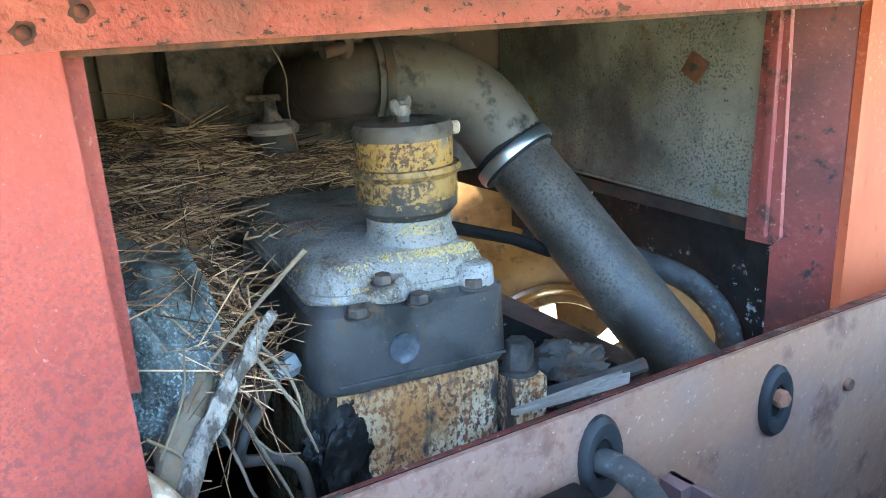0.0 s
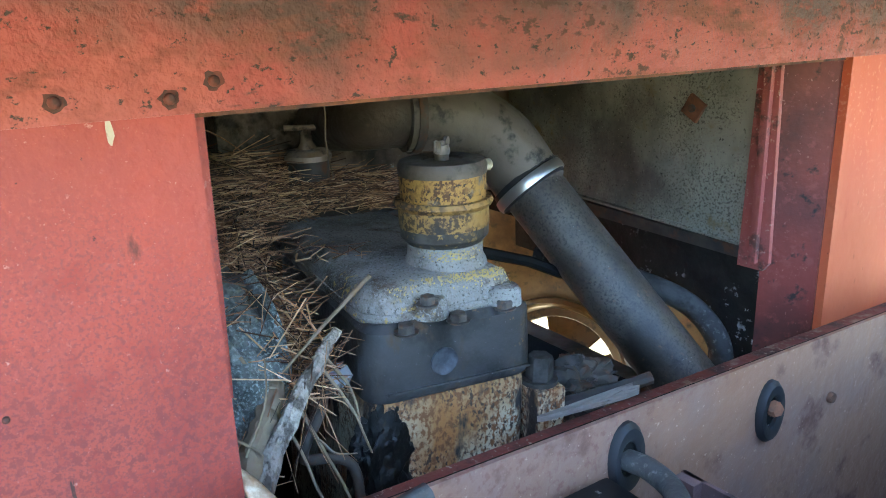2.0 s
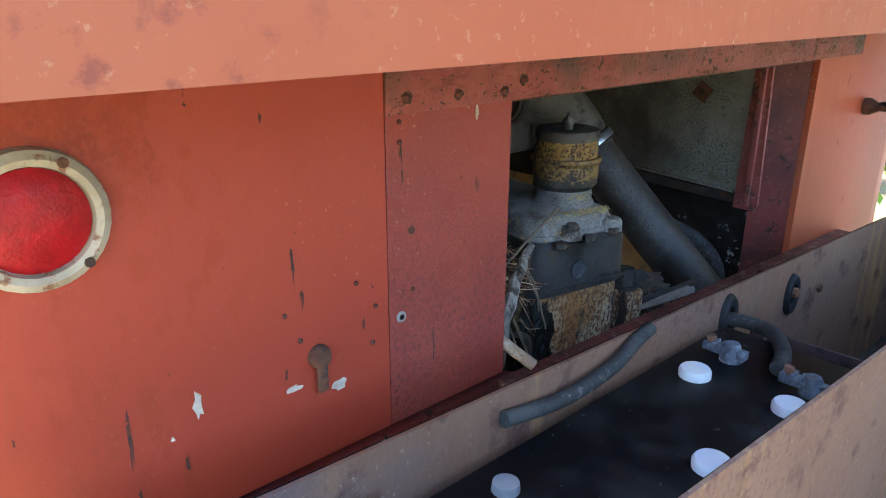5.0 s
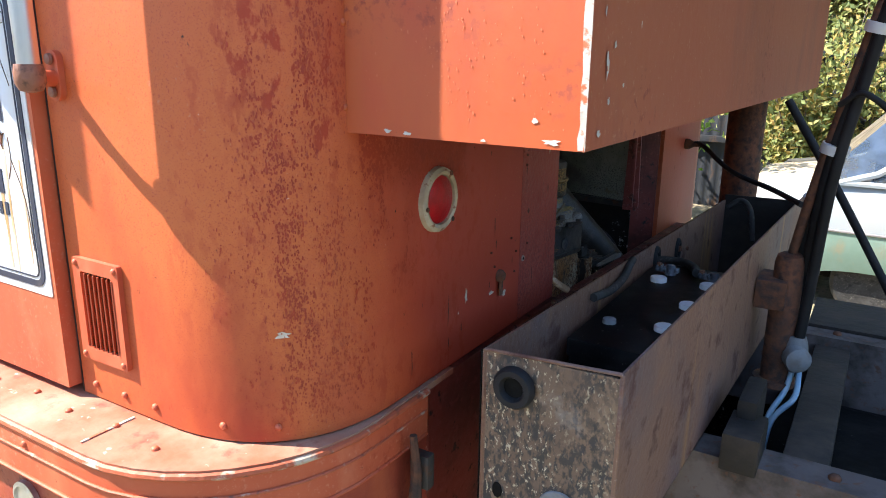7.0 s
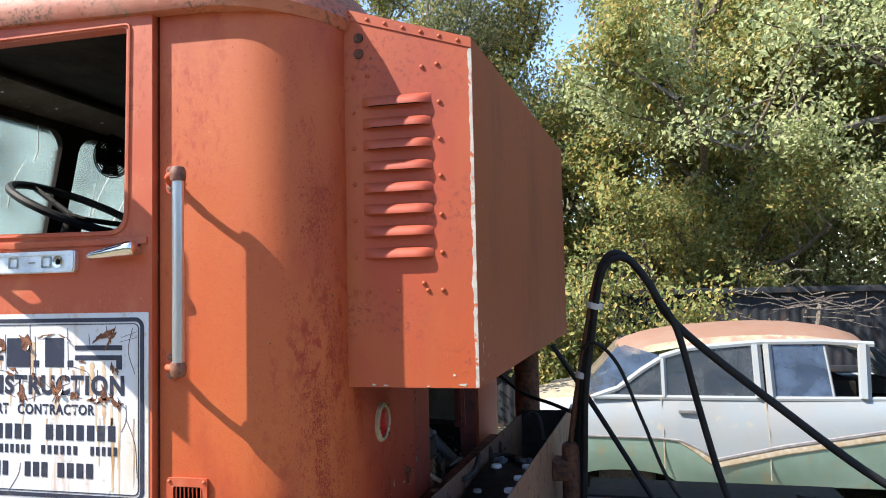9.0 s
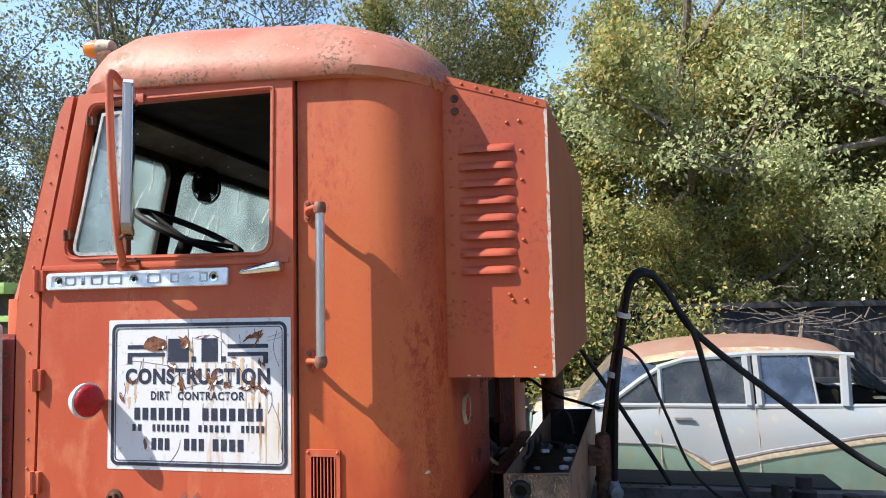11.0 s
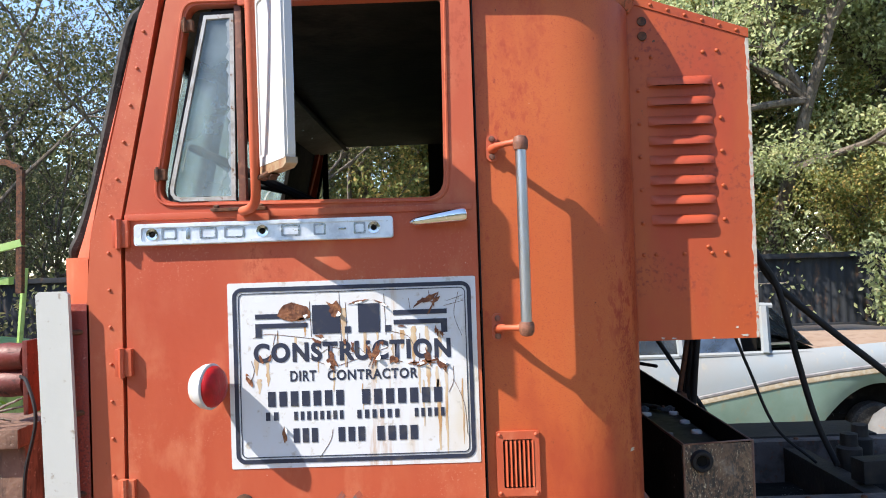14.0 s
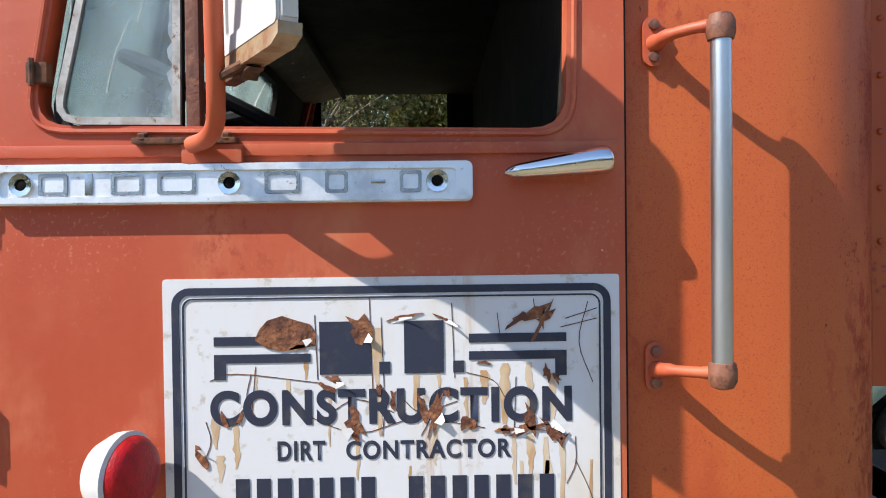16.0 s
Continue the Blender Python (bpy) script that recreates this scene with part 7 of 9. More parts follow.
bm = B(); tube(bm, [(-0.51, 1.118, 1.454), (-0.49, 1.172, 1.452)], 0.0045, 8)
part("t_handle", bm, M_CAP, cp)

# pale sliver of wood lying on the sill
bm = B(); prism(bm, [(-0.010, 1.180), (-0.006, 1.182), (0.006, 1.25), (0.012, 1.292), (0.013, 1.312), (0.006, 1.320), (0.003, 1.312), (-0.003, 1.318), (-0.005, 1.29), (-0.007, 1.25)], "z", 1.178, 1.1845)
single("wood_sliver", bm, material("bleached_wood", (0.17, 0.150, 0.128), 0.85, layers=(((0.26, 0.235, 0.205), 60, 0.5, 0.1, (1, 0.2, 1), None), ((0.12, 0.1, 0.085), 120, 0.6, 0.05, (1, 0.2, 1), None)), bump=(120, 0.5)), "bleached grey wood sliver lying on the sill", "stick")
# hoses and lines low in the bay
cable([(-0.36, 1.47, 1.22), (-0.28, 1.54, 1.205), (-0.215, 1.595, 1.182), (-0.165, 1.628, 1.155), (-0.125, 1.640, 1.115), (-0.11, 1.636, 1.07), (-0.12, 1.62, 1.0)], 0.018, M_HOSE, "grey rubber hose curving down beside the intake pipe", "hose", "hose")
cable([(-0.20, 1.00, 1.235), (-0.12, 0.985, 1.232), (-0.085, 0.965, 1.225), (-0.075, 0.945, 1.205), (-0.08, 0.945, 1.185), (-0.075, 0.975, 1.178), (-0.07, 0.992, 1.16), (-0.075, 0.998, 1.10), (-0.08, 1.0, 1.0)], 0.0055, M_DARKSTEEL, "bent dark metal fuel line beside the block", "fuel_line", "pipe")
ft = thing("line_fitting", "brass-grey threaded fitting on the side of the engine", "pipe fitting", (-0.11, 0.995, 1.23))
bm = B(); lathe(bm, [(0.012, 0), (0.012, 0.014), (0.009, 0.015), (0.009, 0.026)], facing((-0.13, 1.015, 1.238), (0.4, -0.9, -0.1)), 6)
part("nut", bm, M_CAST, ft)
bm = B(); lathe(bm, [(0.010, 0.026), (0.010, 0.04), (0.006, 0.044)], facing((-0.13, 1.015, 1.238), (0.4, -0.9, -0.1)), 8)
part("sleeve", bm, M_DARKSTEEL, ft)

# blue-grey lining bulging under the straw
bm = B()
random.seed(21)
bmesh.ops.create_icosphere(bm, subdivisions=5, radius=1.0)
for v in bm.verts:
    n3 = v.co.copy()
    k = 1 + 0.18 * noise.noise(n3 * 2.2) + 0.07 * noise.noise(n3 * 6)
    v.co = Vector((-0.25 + 0.17 * n3.x * k, 0.90 + 0.075 * n3.y * k, 1.245 + 0.105 * n3.z * k))
sack = thing("lining_sack", "sagging blue-grey speckled lining under the nest", "lining", (-0.25, 0.90, 1.14))
part("bulge", bm, M_BLUECLOTH, sack)
for pts, r in (([(-0.14, 0.872, 1.335), (-0.105, 0.895, 1.29), (-0.09, 0.90, 1.235), (-0.10, 0.905, 1.17)], 0.012), ([(-0.20, 0.945, 1.345), (-0.135, 0.945, 1.31), (-0.105, 0.94, 1.25), (-0.11, 0.935, 1.19)], 0.010)):
    bm = B(); tube(bm, smooth_path(pts, 6), [r * (0.5 + 0.5 * math.sin(math.pi * min(1.0, 0.15 + k / 20))) for k in range(len(smooth_path(pts, 6)))], 10, True, 0.6)
    part("fold", bm, M_BLUECLOTH, sack, "hanging fold of the lining")

# the nest: loose straw, past counting
def straw(bm, a, b, r, bend):
    m = (a + b) / 2 + bend
    tube(bm, [a, m, b], [r, r, r * 0.6], 3, False)
bm = B()
random.seed(5)
def straw_at(c, d, thick=1.0):
    straw(bm, c - d, c + d, random.uniform(0.0005, 0.0011) * thick * (1.6 if random.random() < 0.14 else 1.0), Vector((random.gauss(0, 0.005), random.gauss(0, 0.005), random.gauss(0, 0.004))))
def heap_top(x, y):
    right = min(1.0, max(0.0, (y - 1.03) / 0.26))
    front = min(1.0, max(0.0, (x + 0.50) / 0.14))
    return 1.428 - 0.080 * right - 0.066 * front + 0.014 * noise.noise(Vector((x, y, 0)) * 16)
# heap behind the cover and along the bay's front wall
for i in range(2300):
    c = Vector((random.uniform(-0.645, -0.33), random.uniform(0.85, 1.30), 0))
    if c.y > 1.03 and c.x > -0.482 + 0.03 * random.random() or (c.x + 0.5) ** 2 + (c.y - 1.148) ** 2 < 0.038 ** 2:
        continue
    c.z = heap_top(c.x, c.y) - 0.05 * random.random() ** 1.5
    a = random.uniform(0.0, math.pi) if random.random() < 0.6 else random.gauss(1.4, 0.4)
    straw_at(c, Vector((math.cos(a), math.sin(a), random.gauss(0, 0.16))) * random.uniform(0.018, 0.075))
# straw banked against the cap's neck
for i in range(420):
    c = Vector((random.uniform(-0.485, -0.435), random.uniform(1.05, 1.27), 1.336 + 0.042 * random.random() ** 1.3))
    a = random.gauss(1.5, 0.55)
    straw_at(c, Vector((math.cos(a), math.sin(a), random.gauss(0, 0.15))) * random.uniform(0.012, 0.045))
# mat along the side of the engine
for i in range(520):
    t = random.random() ** 1.3
    c = Vector((-0.40 + 0.33 * t + random.gauss(0, 0.02), 0.972 - 0.012 * t + random.gauss(0, 0.026), 1.368 - 0.085 * t - 0.045 * random.random() ** 1.5))
    if c.y > 1.03 - 0.045 * t or c.y < 0.925 - 0.01 * t or c.x > -0.06:
        continue
    a = random.uniform(-0.6, 2.4)
    straw_at(c, Vector((math.cos(a), math.sin(a), random.gauss(-0.15, 0.28))) * random.uniform(0.012, 0.055))
# thin scatter over the lining
for i in range(110):
    c = Vector((random.uniform(-0.40, -0.12), random.uniform(0.86, 0.95), 0))
    c.z = 1.362 - 0.05 * ((c.x + 0.25) / 0.15) ** 2 * 0.6 - 0.02 * random.random()
    a = random.uniform(0, math.pi)
    straw_at(c, Vector((math.cos(a), math.sin(a), random.gauss(0, 0.2))) * random.uniform(0.015, 0.05))
# straw hanging down between the lining and the engine
for i in range(40):
    t = random.random() ** 1.2
    c = Vector((-0.15 + 0.08 * t + random.gauss(0, 0.02), 0.962 + random.gauss(0, 0.018) - 0.02 * t, 1.325 - 0.10 * t + random.gauss(0, 0.02)))
    if c.x > -0.045 or c.y < 0.86 or c.y > 1.0:
        continue
    d = Vector((random.gauss(0.35, 0.3), random.gauss(-0.15, 0.4), random.gauss(-0.75, 0.3))).normalized() * random.uniform(0.015, 0.05)
    straw_at(c, d, 0.9)
# a few wisps lying on the cover
for i in range(20):
    c = Vector((random.uniform(-0.36, -0.20), random.uniform(1.03, 1.10), 1.333 + 0.002 * random.random()))
    a = random.uniform(0, math.pi)
    straw_at(c, Vector((math.cos(a), math.sin(a), random.uniform(0.0, 0.1))) * random.uniform(0.008, 0.03))
# short debris in the corner by the sill
for i in range(14):
    c = Vector((random.uniform(-0.09, -0.02), random.uniform(0.86, 0.92), 1.20 + 0.05 * random.random()))
    d = Vector((random.gauss(0, 1), random.gauss(0, 1), random.gauss(0, 0.9))).normalized() * random.uniform(0.008, 0.028)
    straw_at(c, d, 1.1)
single("nest_straw", bm, M_STRAW, "heaped brown dry straw of an old bird nest", "nest", kind="stuff")
# dark core added under the straw; its colour stands for the shaded gaps
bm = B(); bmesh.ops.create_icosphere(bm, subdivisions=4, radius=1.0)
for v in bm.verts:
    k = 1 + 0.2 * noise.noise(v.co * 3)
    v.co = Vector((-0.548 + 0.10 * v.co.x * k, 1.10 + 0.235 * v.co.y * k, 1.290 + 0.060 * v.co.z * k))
single("nest_core", bm, material("nest_gap_shade", (0.025, 0.017, 0.011), 0.95, layers=(((0.05, 0.033, 0.02), 60, 0.5, 0.1, ONE, None), ((0.03, 0.02, 0.015), 25, 0.55, 0.1, ONE, None)), bump=(150, 0.8)), "dark core under the straw, standing in for its shaded gaps", "nest")
# sticks
def stick(pts, r0, r1, mat, label, group="sticks in the engine bay"):
    n = 6
    p = smooth_path(pts, n)
    b = B()
    tube(b, [q + Vector((random.gauss(0, r0 * 0.12), random.gauss(0, r0 * 0.12), 0)) for q in p], [r0 + (r1 - r0) * i / (len(p) - 1) for i in range(len(p))], 9)
    return single("stick", b, mat, label, "stick", group)
random.seed(8)
stick([(-0.025, 0.872, 1.185), (-0.045, 0.918, 1.25), (-0.06, 0.96, 1.295), (-0.065, 0.984, 1.318)], 0.0115, 0.0045, M_STICK, "split weathered grey branch leaning on the engine")
stick([(-0.02, 0.862, 1.205), (-0.045, 0.885, 1.232), (-0.07, 0.912, 1.258), (-0.085, 0.925, 1.268)], 0.0115, 0.010, M_BARK, "thick tan branch with its bark on")
for pts, r in (([(-0.04, 1.008, 1.372), (-0.06, 0.965, 1.325), (-0.075, 0.93, 1.285)], 0.0035), ([(-0.06, 0.955, 1.30), (-0.05, 0.985, 1.24), (-0.045, 1.0, 1.19)], 0.003), ([(-0.08, 0.94, 1.25), (-0.06, 0.965, 1.18), (-0.05, 0.985, 1.12)], 0.0035), ([(-0.07, 0.965, 1.30), (-0.06, 0.99, 1.255), (-0.055, 0.995, 1.215)], 0.003), ([(-0.10, 0.90, 1.30), (-0.06, 0.93, 1.22), (-0.04, 0.945, 1.16), (-0.03, 0.975, 1.10)], 0.003), ([(-0.05, 0.95, 1.22), (-0.05, 0.965, 1.20), (-0.045, 0.985, 1.195)], 0.002), ([(-0.05, 0.89, 1.20), (-0.04, 0.90, 1.16), (-0.035, 0.93, 1.15)], 0.002), ([(-0.03, 0.875, 1.24), (-0.04, 0.90, 1.28), (-0.06, 0.91, 1.31)], 0.002), ([(-0.03, 0.868, 1.26), (-0.035, 0.89, 1.235), (-0.04, 0.895, 1.21)], 0.0022)):
    stick(pts, r * 0.65, r * 0.35, M_BARK, "thin dry brown twig in the engine bay")
stick([(-0.40, 0.90, 1.49), (-0.42, 0.985, 1.47), (-0.45, 1.06, 1.41)], 0.0010, 0.0007, M_STRAW, "long pale grass stem over the nest")
stick([(-0.42, 1.125, 1.535), (-0.42, 1.145, 1.49), (-0.43, 1.148, 1.44), (-0.43, 1.155, 1.385)], 0.0012, 0.0009, M_BARK, "thin crooked twig over the nest")
M_CUTWOOD = material("pale_tan_peeled_wood", (0.42, 0.29, 0.175), 0.8, layers=(((0.30, 0.19, 0.11), 30, 0.54, 0.1, (1, 1, 0.4), None), ((0.52, 0.41, 0.28), 90, 0.58, 0.08, ONE, None), ((0.10, 0.065, 0.045), 60, 0.66, 0.04, ONE, None)), bump=(120, 0.3))
cable([(-0.045, 0.835, 1.252), (-0.012, 0.864, 1.232), (0.008, 0.879, 1.214), (0.026, 0.892, 1.199)], 0.0078, M_CUTWOOD, "short peeled tan branch end resting on the sill", "stick", "stick")

# chassis behind the cab
M_RAIL = material("dusty_rail_paint", (0.085, 0.066, 0.062), 0.75, layers=(((0.13, 0.105, 0.098), 4, 0.52, 0.12, ONE, None), ((0.035, 0.026, 0.022), 9, 0.57, 0.09, ONE, None), ((0.10, 0.045, 0.028), 40, 0.62, 0.05, ONE, None)), bump=(50, 0.3))
chas = thing("chassis_frame", "rusty dark truck chassis rails behind the cab", "chassis", (1.5, 1.25, 0.7))
for y0, y1 in ((0.80, 0.885), (1.63, 1.72)):
    bm = B(); prism(bm, [(y0, 0.945), (y1, 0.945), (y1, 0.936), (y0 + 0.009, 0.936), (y0 + 0.009, 0.709), (y1, 0.709), (y1, 0.70), (y0, 0.70)], "x", -1.2, 4.6)
    part("rail", bm, M_RAIL, chas, "dusty mauve-grey chassis rail")
for x in (0.5, 1.02, 1.9, 3.0):
    bm = B(); box(bm, x, x + 0.09, 0.885, 1.63, 0.74, 0.92, 0.01)
    part("crossmember", bm, M_OILY, chas)
bm = B(); box(bm, 0.47, 1.5, 1.70, 1.98, 0.935, 0.955, 0.004)
part("deck_plate", bm, M_OILY, chas, "dark sooty deck plate")
# black plate added to hide the sunlit ground under the rails
bm = B(); box(bm, -1.2, 4.6, 0.80, 1.72, 0.40, 0.42)
part("dark_filler_floor", bm, M_BLACK, chas)
bm = B(); tube(bm, [(-0.6, 1.25, 0.60), (4.2, 1.25, 0.55)], 0.06, 14)
part("driveshaft", bm, M_OILY, chas)
for x, y in ((1.15, 1.30), (1.28, 1.45), (1.38, 1.15)):
    bm = B(); lathe(bm, [(0.05, 0.90), (0.05, 1.0), (0.035, 1.01), (0.034, 1.06), (0.01, 1.065)], facing((x, y, 0), (0, 0, 1)), 14)
    part("valve_body", bm, M_OILY, chas)
bm = B(); box(bm, 1.05, 2.4, 1.02, 1.10, 0.93, 1.02, 0.008, Matrix.Translation((1.05, 1.05, 0.95)) @ Matrix.Rotation(radians(7), 4, "Z") @ Matrix.Translation((-1.05, -1.05, -0.95)))
part("ramp_rail", bm, M_OILY, chas)
rivets(chas, [(x, 0.84, 0.946) for x in (0.6, 0.75, 0.95, 1.2, 1.5)] + [(x, 1.67, 0.946) for x in (0.55, 0.7, 0.85, 1.1, 1.35)], (0, 0, 1), 0.012, M_RUST, "bolt_head")
# added black block, no known tank: keeps the space between the rails dark
bm = B(); box(bm, 0.42, 2.2, 0.93, 1.58, 0.44, 0.78, 0.04)
part("tank", bm, M_BLACK, chas, "black block added to darken the space between the rails")
bm = B(); box(bm, 0.40, 0.47, 0.78, 0.90, 0.93, 1.01, 0.01); box(bm, 0.41, 0.45, 0.86, 1.0, 0.95, 1.05, 0.015)
part("spring_hanger", bm, M_OILY, chas)
# black plates added on both sides to cover bright ground
bm = B(); box(bm, 0.05, 4.4, 0.78, 0.80, GZ + 0.35, 0.72)
part("dark_filler_plate", bm, M_BLACK, chas)
bm = B(); box(bm, 0.05, 4.4, 1.73, 1.75, GZ + 0.2, 0.93)
part("dark_filler_plate", bm, M_BLACK, chas)

# pedestal with air lines
ped = thing("hose_pedestal", "rusty steel pedestal carrying black air lines on the battery trough", "pedestal", (0.44, 1.28, 0.93))
bm = B(); lathe(bm, [(0.034, 0.93), (0.034, 1.235), (0.030, 1.255), (0.018, 1.262)], facing((0.435, 1.28, 0), (0, 0, 1)), 18)
part("socket", bm, M_RUST, ped)
bm = B(); lathe(bm, [(0.05, 0.925), (0.05, 0.94)], facing((0.435, 1.28, 0), (0, 0, 1)), 14)
part("base_plate", bm, M_RUST, ped)
bm = B(); box(bm, 0.372, 0.44, 1.22, 1.33, 1.13, 1.20, 0.004)
part("bracket", bm, M_RUST, ped)
pole = smooth_path([(0.435, 1.28, 1.25), (0.462, 1.26, 1.42), (0.50, 1.24, 1.62), (0.545, 1.22, 1.84), (0.585, 1.21, 1.945), (0.63, 1.20, 1.965)], 6)
bm = B(); tube(bm, pole[:22], 0.011, 10)
part("spring_pole", bm, M_RUST, ped)
for k in (9, 16):
    bm = B(); lathe(bm, [(0.020, -0.011), (0.030, -0.011), (0.031, 0.0), (0.030, 0.011), (0.020, 0.011)], facing(pole[k] + Vector((0.014, 0.0, 0.0)), pole[k + 1] - pole[k]), 14)
    part("strap", bm, M_CAPW, ped, "pale tape strap")
G = "black air lines behind the cab"
def line(pts, r, label, mat=None):
    o = cable(pts, r, mat or M_RUBBER, label, "air_line", "hose")
    tagged(o, group=G)
line([(0.455, 1.30, 0.98), (0.47, 1.29, 1.2), (0.487, 1.25, 1.45), (0.515, 1.24, 1.65), (0.555, 1.22, 1.86), (0.60, 1.205, 1.955), (0.66, 1.20, 1.95), (0.735, 1.20, 1.86), (0.83, 1.20, 1.70), (1.15, 1.20, 1.42), (1.5, 1.20, 1.15), (1.9, 1.20, 0.96)], 0.0145, "long black air line arching from the pedestal to the deck")
line([(0.475, 1.27, 0.98), (0.487, 1.26, 1.2), (0.50, 1.23, 1.45), (0.53, 1.22, 1.66), (0.57, 1.20, 1.88), (0.625, 1.19, 1.945), (0.69, 1.19, 1.92), (0.76, 1.19, 1.81), (0.83, 1.19, 1.68), (0.89, 1.19, 1.42), (0.96, 1.19, 1.15), (1.04, 1.19, 0.96)], 0.0125, "black air line falling steeply from the arch")
line([(0.49, 1.22, 1.615), (0.54, 1.20, 1.64), (0.62, 1.20, 1.56), (0.70, 1.20, 1.36), (0.80, 1.20, 1.12), (0.96, 1.20, 0.97)], 0.0065, "thin black cable drooping from the pole strap")
line([(0.45, 1.32, 1.0), (0.455, 1.31, 1.25), (0.475, 1.28, 1.45), (0.50, 1.26, 1.6), (0.53, 1.25, 1.7)], 0.013, "black rubber air line taped along the pole")
line([(0.345, 1.62, 1.60), (0.50, 1.62, 1.36), (0.74, 1.62, 0.965)], 0.011, "straight black strut line from the box to the deck")
line([(0.02, 1.98, 1.42), (0.06, 1.97, 1.42), (0.18, 1.85, 1.36), (0.32, 1.75, 1.33), (0.42, 1.55, 1.33)], 0.008, "black cable from the cab rear to the pedestal")
glad = thing("air_coupling", "grey cast air coupling hanging on the lines", "coupling", (0.475, 1.27, 0.96))
bm = B(); lathe(bm, [(0.02, 1.06), (0.026, 1.04), (0.030, 1.01), (0.024, 0.985), (0.014, 0.97)], facing((0.475, 1.27, 0), (0, 0, 1)), 16); lathe(bm, [(0.03, 0.0), (0.03, 0.03), (0.02, 0.036)], facing((0.475, 1.25, 1.015), (0.5, -1, 0)), 16)
part("body", bm, M_CAST, glad)
M_BLUELINE = material("pale_blue_plastic", (0.22, 0.38, 0.52), 0.4, layers=(((0.4, 0.48, 0.52), 20, 0.55, 0.1, ONE, None),))
line([(0.475, 1.27, 0.975), (0.465, 1.24, 0.92), (0.44, 1.20, 0.86), (0.43, 1.17, 0.74)], 0.007, "pale blue air tube below the coupling", M_BLUELINE)
line([(0.49, 1.26, 0.975), (0.49, 1.22, 0.92), (0.45, 1.19, 0.86), (0.44, 1.16, 0.74)], 0.007, "pale blue air tube below the coupling", M_BLUELINE)
# exhaust stack beside the far rear corner
stack = thing("exhaust_stack", "rusty dark exhaust stack behind the far cab corner", "exhaust pipe", (0.12, 2.1, 0.7))
bm = B(); tube(bm, [(0.16, 2.16, 0.6), (0.16, 2.16, 2.6)], 0.062, 18)
part("pipe", bm, M_RUST, stack)
bm = B(); tube(bm, [(0.16, 2.16, 2.60), (0.16, 2.16, 2.64), (0.18, 2.16, 2.69)], [0.045, 0.045, 0.045], 14)
part("tip", bm, M_RUST, stack)
bm = B(); lathe(bm, [(0.018, 0), (0.018, 0.012), (0.008, 0.03), (0.008, 0.05)], facing((0.001, 1.98, 1.42), (1, 0, 0)), 12)
single("cable_gland", bm, M_RUST, "rusty cable gland on the cab rear", "gland")
bm = B(); lathe(bm, [(0.015, 0), (0.016, 0.012), (0.006, 0.014)], facing((0.40, 1.935, 1.285), (0.6, -0.7, 0.3)), 14)
single("white_plug", bm, M_CAPW, "white plastic plug on the trough corner", "plug")

